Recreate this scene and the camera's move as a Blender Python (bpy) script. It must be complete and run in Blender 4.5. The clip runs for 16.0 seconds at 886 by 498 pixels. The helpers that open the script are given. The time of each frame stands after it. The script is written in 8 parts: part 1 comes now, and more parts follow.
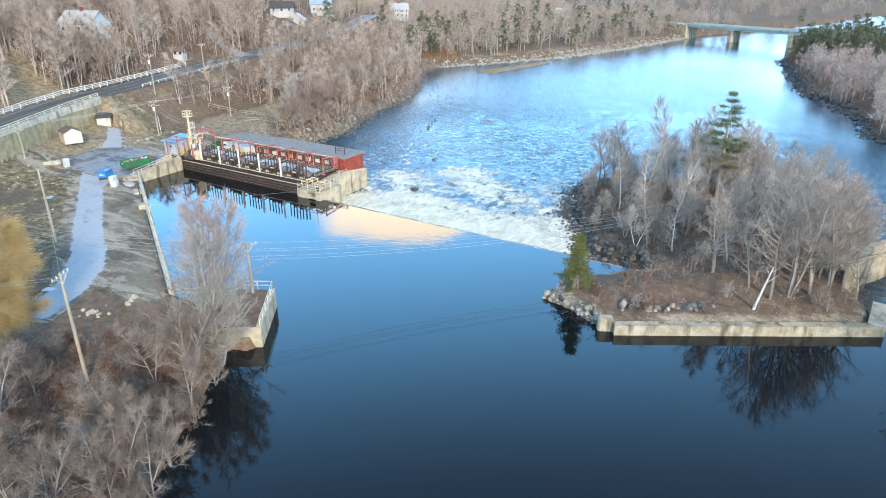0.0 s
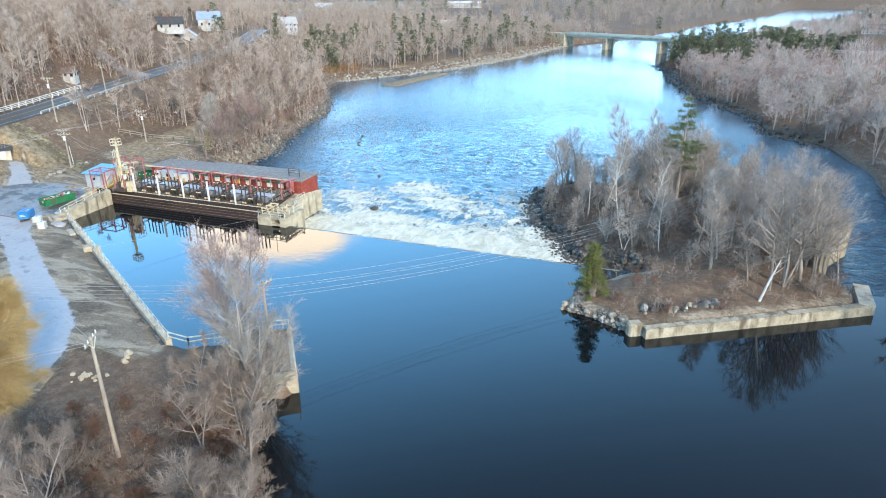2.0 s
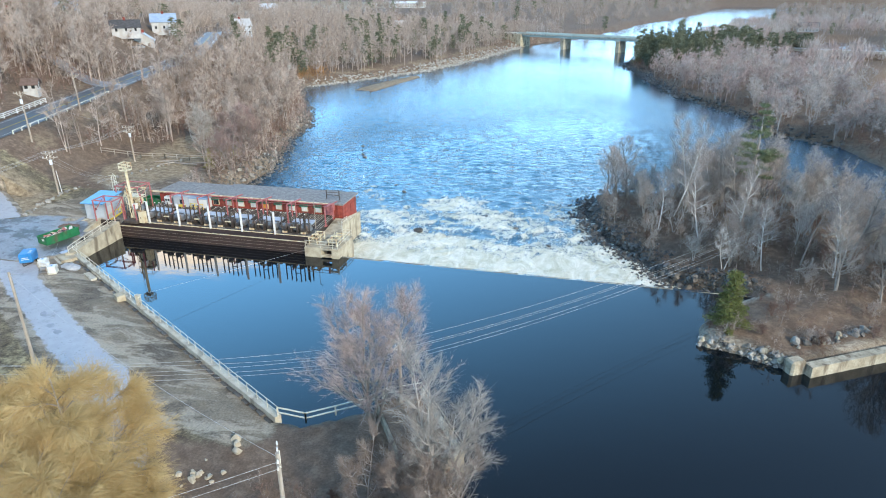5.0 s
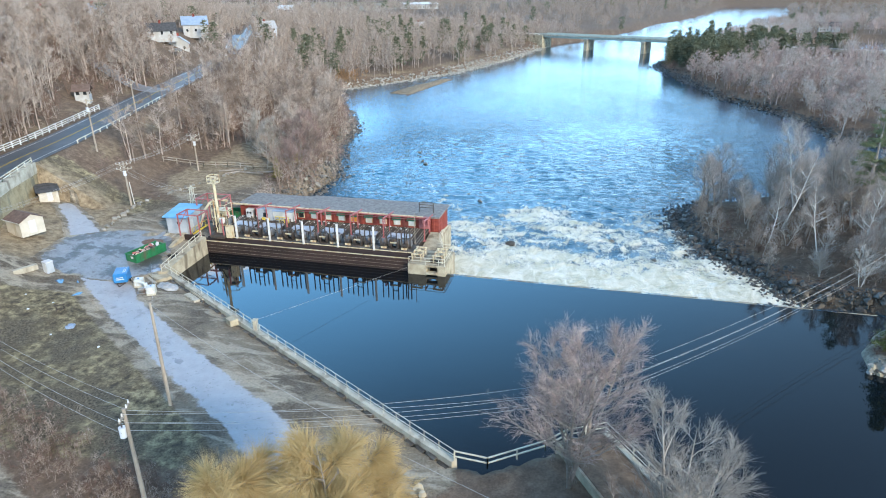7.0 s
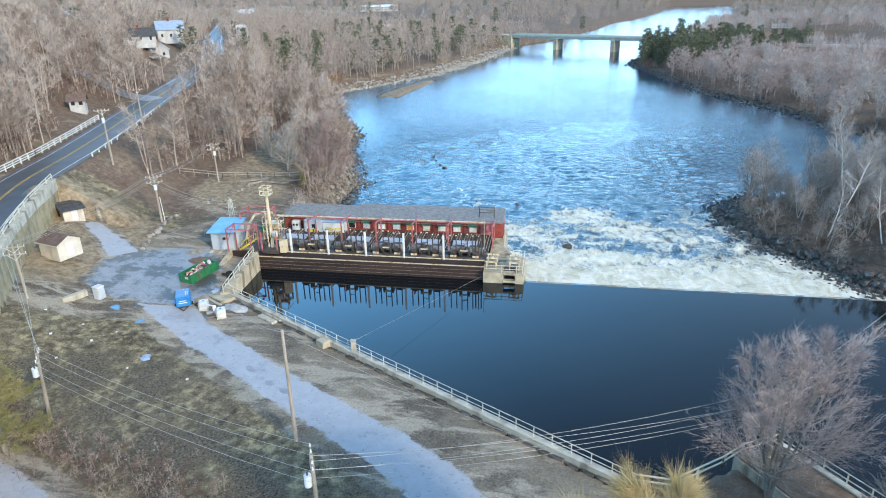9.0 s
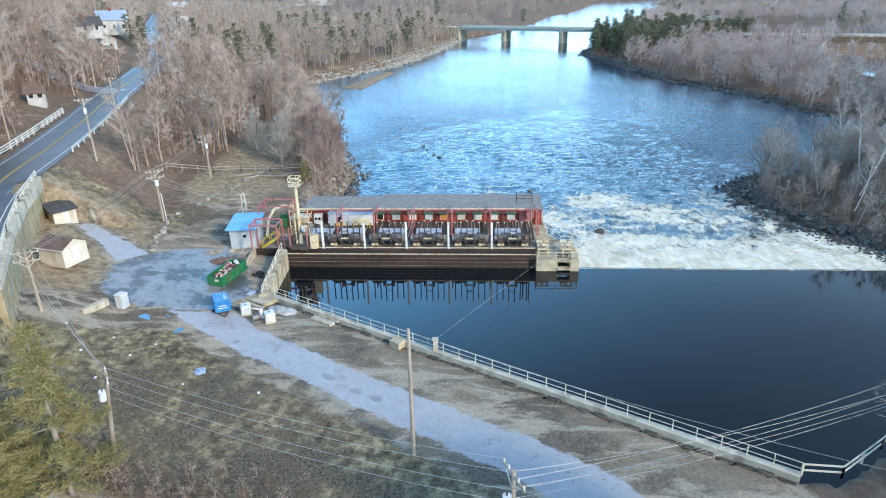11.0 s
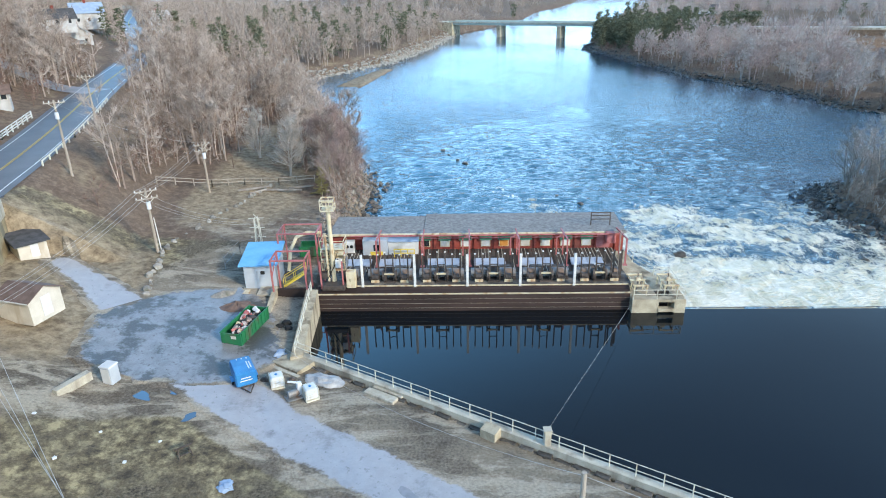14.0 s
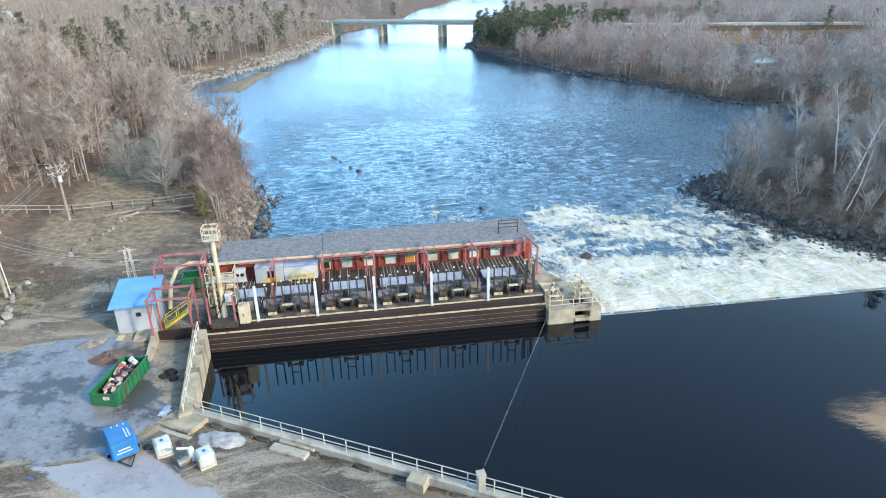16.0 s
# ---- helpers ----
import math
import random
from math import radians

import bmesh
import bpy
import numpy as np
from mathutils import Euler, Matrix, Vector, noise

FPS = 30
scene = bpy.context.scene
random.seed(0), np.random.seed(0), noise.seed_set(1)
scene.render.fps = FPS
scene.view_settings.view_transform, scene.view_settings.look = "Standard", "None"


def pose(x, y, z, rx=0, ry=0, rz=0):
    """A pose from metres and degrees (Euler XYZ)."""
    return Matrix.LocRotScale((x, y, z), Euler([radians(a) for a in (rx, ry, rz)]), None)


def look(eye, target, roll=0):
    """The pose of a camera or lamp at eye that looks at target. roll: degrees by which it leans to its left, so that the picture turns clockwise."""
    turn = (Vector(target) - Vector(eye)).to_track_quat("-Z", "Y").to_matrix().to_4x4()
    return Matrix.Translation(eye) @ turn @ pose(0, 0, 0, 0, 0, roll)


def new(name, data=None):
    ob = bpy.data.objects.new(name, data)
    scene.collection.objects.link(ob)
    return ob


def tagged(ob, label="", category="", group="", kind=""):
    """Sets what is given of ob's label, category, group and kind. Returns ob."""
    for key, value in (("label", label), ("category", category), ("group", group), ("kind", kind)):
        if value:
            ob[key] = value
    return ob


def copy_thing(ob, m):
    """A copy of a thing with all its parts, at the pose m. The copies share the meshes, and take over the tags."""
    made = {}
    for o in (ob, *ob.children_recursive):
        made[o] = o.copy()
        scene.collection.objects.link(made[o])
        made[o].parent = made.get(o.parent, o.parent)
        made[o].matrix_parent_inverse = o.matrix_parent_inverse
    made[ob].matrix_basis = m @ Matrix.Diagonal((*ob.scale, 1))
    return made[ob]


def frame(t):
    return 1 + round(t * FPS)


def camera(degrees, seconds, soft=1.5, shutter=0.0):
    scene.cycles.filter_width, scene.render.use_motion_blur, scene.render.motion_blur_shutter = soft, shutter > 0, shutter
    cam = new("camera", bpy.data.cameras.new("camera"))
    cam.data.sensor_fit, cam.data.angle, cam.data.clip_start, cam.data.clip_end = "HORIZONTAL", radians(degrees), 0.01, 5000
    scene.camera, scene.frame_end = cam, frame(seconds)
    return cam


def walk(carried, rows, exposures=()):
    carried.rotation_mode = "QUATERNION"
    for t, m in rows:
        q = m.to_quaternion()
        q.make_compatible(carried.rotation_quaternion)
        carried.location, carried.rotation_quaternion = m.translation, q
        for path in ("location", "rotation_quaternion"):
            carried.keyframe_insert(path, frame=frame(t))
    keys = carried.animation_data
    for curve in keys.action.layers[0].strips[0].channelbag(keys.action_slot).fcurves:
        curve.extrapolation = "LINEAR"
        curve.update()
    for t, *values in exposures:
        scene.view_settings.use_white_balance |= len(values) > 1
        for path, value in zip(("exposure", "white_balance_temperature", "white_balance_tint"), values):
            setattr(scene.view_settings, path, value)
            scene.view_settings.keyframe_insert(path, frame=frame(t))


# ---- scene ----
cam = camera(69.6, 16.0, 1.02)
PATH = [
    (0, (-1.306, -0.065, 37.155), (-2.146, 1.574, 36.375), -0.0),
    (0.5, (-5.4, -1.506, 37.16), (-6.212, 0.163, 36.414), -0.1),
    (1, (-9.515, -2.694, 37.211), (-10.267, -0.998, 36.464), -0.1),
    (1.5, (-13.572, -3.387, 37.264), (-14.205, -1.643, 36.516), -0.2),
    (2, (-17.631, -3.601, 37.353), (-18.135, -1.816, 36.603), -0.3),
    (2.5, (-21.665, -3.411, 37.456), (-22.124, -1.615, 36.705), -0.3),
    (3, (-25.549, -2.743, 37.553), (-25.993, -0.944, 36.802), -0.3),
    (3.2, (-27.091, -2.329, 37.566), (-27.521, -0.526, 36.815), -0.2),
    (5.3, (-43.221, 3.269, 37.634), (-43.525, 5.097, 36.883), -0.5),
    (5.5, (-44.855, 3.647, 37.634), (-45.16, 5.476, 36.883), -0.6),
    (6, (-49.108, 4.388, 37.802), (-49.415, 6.216, 37.051), -0.6),
    (6.5, (-53.42, 5.008, 37.94), (-53.729, 6.835, 37.189), -0.6),
    (7, (-57.553, 5.389, 38.061), (-57.864, 7.216, 37.311), -0.6),
    (7.5, (-61.9, 5.715, 38.102), (-62.215, 7.543, 37.355), -0.8),
    (8, (-66.21, 6.062, 38.09), (-66.521, 7.892, 37.345), -0.9),
    (8.2, (-67.916, 6.288, 38.049), (-68.205, 8.121, 37.303), -1.0),
    (10.3, (-85.526, 9.848, 36.24), (-85.541, 11.705, 35.496), -1.4),
    (10.5, (-86.999, 10.345, 36.061), (-86.997, 12.198, 35.309), -1.4),
    (11, (-90.273, 11.925, 34.725), (-90.242, 13.775, 33.966), -1.2),
    (11.5, (-93.075, 14.099, 33.275), (-93.008, 15.945, 32.51), -1.2),
    (12, (-95.2, 16.917, 32.242), (-95.118, 18.762, 31.474), -1.1),
    (12.5, (-96.675, 20.33, 31.929), (-96.591, 22.175, 31.162), -1.1),
    (13, (-97.711, 23.898, 32.088), (-97.631, 25.743, 31.321), -1.2),
    (13.5, (-98.61, 27.054, 32.282), (-98.531, 28.9, 31.514), -1.2),
    (14, (-99.253, 29.738, 32.455), (-99.167, 31.583, 31.687), -1.3),
    (14.5, (-99.387, 31.637, 32.508), (-99.142, 33.465, 31.735), -1.2),
    (15, (-99.644, 32.93, 32.503), (-99.267, 34.734, 31.726), -1.3),
    (15.5, (-99.755, 34.129, 32.503), (-99.343, 35.926, 31.725), -1.2),
    (16, (-99.707, 35.318, 32.464), (-99.295, 37.114, 31.686), -1.2),
]
walk(cam, [(t, look(eye, target, roll)) for t, eye, target, roll in PATH], [(0.0, 1.34, 7120, 6), (2.5, 1.32, 7000, 5), (5.5, 1.17, 6960, 5), (11.0, 1.15, 6840, 5), (14.0, 1.15, 6840, 5), (15.2, 1.26, 7050, 6), (16.0, 1.26, 7050, 6)])

# ---- sky and sun ----
SUN_EL, SUN_AZ = 26.0, 135.0          # degrees; azimuth clockwise from +y
world = bpy.data.worlds.new("sky")
scene.world = world
world.use_nodes = True
wn, wl = world.node_tree.nodes, world.node_tree.links
wn.clear()
sky = wn.new("ShaderNodeTexSky")
sky.sky_type = 'NISHITA'
sky.sun_disc = False
sky.sun_elevation, sky.sun_rotation = radians(SUN_EL), radians(SUN_AZ)
sky.air_density, sky.dust_density, sky.ozone_density = 1.2, 0.5, 3.0
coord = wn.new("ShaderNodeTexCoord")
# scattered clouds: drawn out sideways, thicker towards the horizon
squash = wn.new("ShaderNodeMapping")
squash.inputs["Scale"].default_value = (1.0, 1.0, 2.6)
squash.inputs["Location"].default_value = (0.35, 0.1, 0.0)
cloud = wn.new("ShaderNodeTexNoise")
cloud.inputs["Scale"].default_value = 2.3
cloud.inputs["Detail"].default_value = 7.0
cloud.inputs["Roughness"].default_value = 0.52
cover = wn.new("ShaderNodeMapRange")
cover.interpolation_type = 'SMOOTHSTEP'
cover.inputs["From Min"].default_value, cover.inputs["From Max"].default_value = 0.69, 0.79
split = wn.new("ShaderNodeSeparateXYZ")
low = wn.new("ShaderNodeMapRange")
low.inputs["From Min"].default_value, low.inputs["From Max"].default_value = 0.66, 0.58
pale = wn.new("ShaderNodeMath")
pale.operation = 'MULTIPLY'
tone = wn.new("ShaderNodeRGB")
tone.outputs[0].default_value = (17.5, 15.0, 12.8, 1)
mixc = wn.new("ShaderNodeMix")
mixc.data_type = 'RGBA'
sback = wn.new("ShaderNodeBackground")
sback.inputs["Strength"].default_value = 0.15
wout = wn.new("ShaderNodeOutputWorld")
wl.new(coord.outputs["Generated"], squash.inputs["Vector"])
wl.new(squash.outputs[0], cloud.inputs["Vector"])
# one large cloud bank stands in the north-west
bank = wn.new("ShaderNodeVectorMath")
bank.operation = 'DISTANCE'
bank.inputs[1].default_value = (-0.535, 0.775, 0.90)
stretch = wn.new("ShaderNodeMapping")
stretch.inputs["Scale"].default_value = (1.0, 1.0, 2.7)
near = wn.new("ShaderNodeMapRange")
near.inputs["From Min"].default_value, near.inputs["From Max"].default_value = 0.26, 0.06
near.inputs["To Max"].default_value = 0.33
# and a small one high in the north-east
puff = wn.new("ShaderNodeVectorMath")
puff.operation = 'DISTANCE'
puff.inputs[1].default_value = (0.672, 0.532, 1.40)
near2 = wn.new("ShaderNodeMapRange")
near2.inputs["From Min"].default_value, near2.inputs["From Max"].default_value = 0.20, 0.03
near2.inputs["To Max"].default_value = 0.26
both = wn.new("ShaderNodeMath")
both.operation = 'ADD'
heap = wn.new("ShaderNodeMath")
heap.operation = 'ADD'
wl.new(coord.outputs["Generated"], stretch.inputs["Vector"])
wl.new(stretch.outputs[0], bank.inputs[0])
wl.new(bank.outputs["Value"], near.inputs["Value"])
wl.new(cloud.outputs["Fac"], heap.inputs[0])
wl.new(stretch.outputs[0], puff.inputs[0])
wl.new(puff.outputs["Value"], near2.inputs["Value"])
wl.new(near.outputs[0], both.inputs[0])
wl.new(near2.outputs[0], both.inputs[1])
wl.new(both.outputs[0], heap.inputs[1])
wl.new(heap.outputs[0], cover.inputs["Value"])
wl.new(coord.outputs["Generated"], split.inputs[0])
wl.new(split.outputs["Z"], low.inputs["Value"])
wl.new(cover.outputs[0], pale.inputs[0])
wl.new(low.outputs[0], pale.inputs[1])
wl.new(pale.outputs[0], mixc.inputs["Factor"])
# pale haze over the horizon, deep blue air above it in the north-west
haze = wn.new("ShaderNodeMapRange")
haze.interpolation_type = 'SMOOTHSTEP'
haze.inputs["From Min"].default_value, haze.inputs["From Max"].default_value = 0.46, 0.02
haze.inputs["To Max"].default_value = 0.85
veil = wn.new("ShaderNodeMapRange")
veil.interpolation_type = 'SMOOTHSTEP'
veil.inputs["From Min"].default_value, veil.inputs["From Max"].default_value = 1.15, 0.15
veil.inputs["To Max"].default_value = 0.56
azure = wn.new("ShaderNodeMix")
azure.data_type = 'RGBA'
azure.inputs["B"].default_value = (4.0, 13.5, 28.0, 1)
air = wn.new("ShaderNodeMix")
air.data_type = 'RGBA'
air.inputs["B"].default_value = (6.1, 11.6, 18.8, 1)
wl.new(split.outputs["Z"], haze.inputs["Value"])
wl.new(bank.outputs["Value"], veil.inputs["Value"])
wl.new(haze.outputs[0], air.inputs["Factor"])
wl.new(sky.outputs[0], air.inputs["A"])
wl.new(air.outputs["Result"], azure.inputs["A"])
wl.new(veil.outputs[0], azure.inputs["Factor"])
wl.new(azure.outputs["Result"], mixc.inputs["A"])
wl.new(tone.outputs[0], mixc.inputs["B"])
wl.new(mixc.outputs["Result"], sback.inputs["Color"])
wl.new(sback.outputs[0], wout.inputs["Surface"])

sun = new("sun", bpy.data.lights.new("sun", 'SUN'))
sun.data.energy, sun.data.angle, sun.data.color = 1.9, radians(7.0), (1.0, 0.88, 0.75)
_az, _el = radians(SUN_AZ), radians(SUN_EL)
sun.matrix_world = look((math.sin(_az) * math.cos(_el) * 400, math.cos(_az) * math.cos(_el) * 400, math.sin(_el) * 400), (0, 0, 0))

# ---- materials ----
def mat(name, a, b, scale=1.0, rough=0.85, metal=0.0, bump=0.15, grain=18.0, vary=0.0, spec=0.4, stretch=(1, 1, 1), world_space=False, stain=None):
    """Two tones mixed by broad and fine noise, a fine relief, and if wanted a change from piece to piece."""
    a, b = [c * 0.82 for c in a], [c * 0.82 for c in b]
    m = bpy.data.materials.new(name)
    m.use_nodes = True
    n, l = m.node_tree.nodes, m.node_tree.links
    p = n["Principled BSDF"]
    p.inputs["Roughness"].default_value, p.inputs["Metallic"].default_value = rough, metal
    p.inputs["Specular IOR Level"].default_value = spec
    if world_space:
        c = n.new("ShaderNodeNewGeometry").outputs["Position"]
    else:
        c = n.new("ShaderNodeTexCoord").outputs["Object"]
    mp = n.new("ShaderNodeMapping")
    mp.inputs["Scale"].default_value = stretch
    l.new(c, mp.inputs["Vector"])
    broad, fine = n.new("ShaderNodeTexNoise"), n.new("ShaderNodeTexNoise")
    broad.inputs["Scale"].default_value, broad.inputs["Detail"].default_value = scale, 5
    fine.inputs["Scale"].default_value, fine.inputs["Detail"].default_value = grain, 3
    l.new(mp.outputs[0], broad.inputs["Vector"])
    l.new(mp.outputs[0], fine.inputs["Vector"])
    add = n.new("ShaderNodeMath")
    add.operation = 'MULTIPLY_ADD'
    add.inputs[1].default_value, add.inputs[2].default_value = 0.45, -0.22
    l.new(fine.outputs["Fac"], add.inputs[0])
    tot = n.new("ShaderNodeMath")
    tot.operation = 'ADD'
    l.new(broad.outputs["Fac"], tot.inputs[0])
    l.new(add.outputs[0], tot.inputs[1])
    rng = n.new("ShaderNodeMapRange")
    rng.inputs["From Min"].default_value, rng.inputs["From Max"].default_value = 0.32, 0.68
    l.new(tot.outputs[0], rng.inputs["Value"])
    mx = n.new("ShaderNodeMix")
    mx.data_type = 'RGBA'
    mx.inputs["A"].default_value, mx.inputs["B"].default_value = (*a, 1), (*b, 1)
    l.new(rng.outputs[0], mx.inputs["Factor"])
    col = mx.outputs["Result"]
    if stain:
        sn = n.new("ShaderNodeTexNoise")
        sn.inputs["Scale"].default_value, sn.inputs["Detail"].default_value = stain[3], 6
        smp = n.new("ShaderNodeMapping")
        smp.inputs["Scale"].default_value = (1, 1, 0.3)
        l.new(c, smp.inputs["Vector"])
        l.new(smp.outputs[0], sn.inputs["Vector"])
        sr = n.new("ShaderNodeMapRange")
        sr.inputs["From Min"].default_value, sr.inputs["From Max"].default_value = 0.52, 0.66
        l.new(sn.outputs["Fac"], sr.inputs["Value"])
        sx = n.new("ShaderNodeMix")
        sx.data_type = 'RGBA'
        l.new(sr.outputs[0], sx.inputs["Factor"])
        l.new(col, sx.inputs["A"])
        sx.inputs["B"].default_value = (*stain[:3], 1)
        col = sx.outputs["Result"]
    if vary:
        info = n.new("ShaderNodeObjectInfo")
        vr = n.new("ShaderNodeMapRange")
        vr.inputs["To Min"].default_value, vr.inputs["To Max"].default_value = 1 - vary, 1 + vary
        l.new(info.outputs["Random"], vr.inputs["Value"])
        hs = n.new("ShaderNodeHueSaturation")
        l.new(vr.outputs[0], hs.inputs["Value"])
        l.new(col, hs.inputs["Color"])
        col = hs.outputs[0]
    l.new(col, p.inputs["Base Color"])
    if bump:
        bp = n.new("ShaderNodeBump")
        bp.inputs["Strength"].default_value, bp.inputs["Distance"].default_value = bump, 0.05
        l.new(tot.outputs[0], bp.inputs["Height"])
        l.new(bp.outputs[0], p.inputs["Normal"])
    return m


def ground_material():
    """Leaf litter, tired winter grass, bare dirt and shore stones, by the sheet's own cover attribute."""
    m = bpy.data.materials.new("earth")
    m.use_nodes = True
    n, l = m.node_tree.nodes, m.node_tree.links
    p = n["Principled BSDF"]
    p.inputs["Roughness"].default_value, p.inputs["Specular IOR Level"].default_value = 0.95, 0.2
    pos = n.new("ShaderNodeNewGeometry").outputs["Position"]

    def nz(s, d=6, r=0.6):
        t = n.new("ShaderNodeTexNoise")
        t.inputs["Scale"].default_value, t.inputs["Detail"].default_value, t.inputs["Roughness"].default_value = s, d, r
        l.new(pos, t.inputs["Vector"])
        return t.outputs["Fac"]

    def ramp(f, *stops):
        r = n.new("ShaderNodeValToRGB")
        while len(r.color_ramp.elements) < len(stops):
            r.color_ramp.elements.new(0.5)
        for e, (q, c) in zip(r.color_ramp.elements, stops):
            e.position, e.color = q, (*c, 1)
        l.new(f, r.inputs[0])
        return r.outputs[0]

    def mix(f, a, b):
        x = n.new("ShaderNodeMix")
        x.data_type = 'RGBA'
        l.new(f, x.inputs["Factor"])
        l.new(a, x.inputs["A"])
        l.new(b, x.inputs["B"])
        return x.outputs["Result"]

    def edge(channel, noise_out, amount):
        k = n.new("ShaderNodeMath")
        k.operation = 'MULTIPLY_ADD'
        k.inputs[1].default_value, k.inputs[2].default_value = amount, -0.5 * amount
        l.new(noise_out, k.inputs[0])
        s = n.new("ShaderNodeMath")
        s.operation = 'ADD'
        l.new(channel, s.inputs[0])
        l.new(k.outputs[0], s.inputs[1])
        r = n.new("ShaderNodeMapRange")
        r.interpolation_type = 'SMOOTHSTEP'
        r.inputs["From Min"].default_value, r.inputs["From Max"].default_value = 0.35, 0.65
        l.new(s.outputs[0], r.inputs["Value"])
        return r.outputs[0]

    n1, n2, n3 = nz(0.13, 8, 0.7), nz(0.9, 8, 0.75), nz(5.0, 4, 0.7)
    litter = mix(n1, ramp(n2, (0.37, (0.06, 0.04, 0.03)), (0.52, (0.14, 0.098, 0.07)), (0.65, (0.26, 0.19, 0.135))),
                 ramp(n3, (0.3, (0.10, 0.072, 0.054)), (0.7, (0.22, 0.16, 0.115))))
    grass = mix(ramp(n1, (0.43, (0, 0, 0)), (0.57, (1, 1, 1))), ramp(n2, (0.38, (0.055, 0.045, 0.033)), (0.5, (0.16, 0.13, 0.08)), (0.61, (0.35, 0.295, 0.175))),
                ramp(n3, (0.36, (0.04, 0.034, 0.026)), (0.64, (0.18, 0.15, 0.105))))
    dirt = mix(n2, ramp(n1, (0.41, (0.06, 0.048, 0.036)), (0.58, (0.24, 0.20, 0.145))),
               ramp(n3, (0.34, (0.075, 0.062, 0.05)), (0.66, (0.28, 0.24, 0.19))))
    drag = n.new("ShaderNodeMapping")
    drag.inputs["Rotation"].default_value = (0, 0, 0.62)
    drag.inputs["Scale"].default_value = (0.35, 1.0, 1.0)
    l.new(pos, drag.inputs["Vector"])
    worn = n.new("ShaderNodeTexNoise")
    worn.inputs["Scale"].default_value, worn.inputs["Detail"].default_value, worn.inputs["Roughness"].default_value = 0.42, 8, 0.68
    worn.inputs["Distortion"].default_value = 0.6
    l.new(drag.outputs[0], worn.inputs["Vector"])
    dirt = mix(ramp(worn.outputs["Fac"], (0.47, (0, 0, 0)), (0.57, (0.85, 0.85, 0.85))), dirt, ramp(n3, (0.3, (0.26, 0.225, 0.175)), (0.7, (0.44, 0.39, 0.31))))
    straw = ramp(n2, (0.38, (0.14, 0.105, 0.07)), (0.6, (0.33, 0.265, 0.18)))
    at = n.new("ShaderNodeAttribute")
    at.attribute_name = "cover"
    sp = n.new("ShaderNodeSeparateColor")
    l.new(at.outputs["Color"], sp.inputs[0])
    c = mix(edge(sp.outputs[0], n2, 0.9), litter, grass)
    c = mix(edge(sp.outputs[1], n2, 0.9), c, dirt)
    c = mix(edge(sp.outputs[2], n1, 1.0), c, straw)
    l.new(c, p.inputs["Base Color"])
    b = n.new("ShaderNodeBump")
    b.inputs["Strength"].default_value, b.inputs["Distance"].default_value = 0.6, 0.12
    l.new(n3, b.inputs["Height"])
    l.new(b.outputs[0], p.inputs["Normal"])
    return m


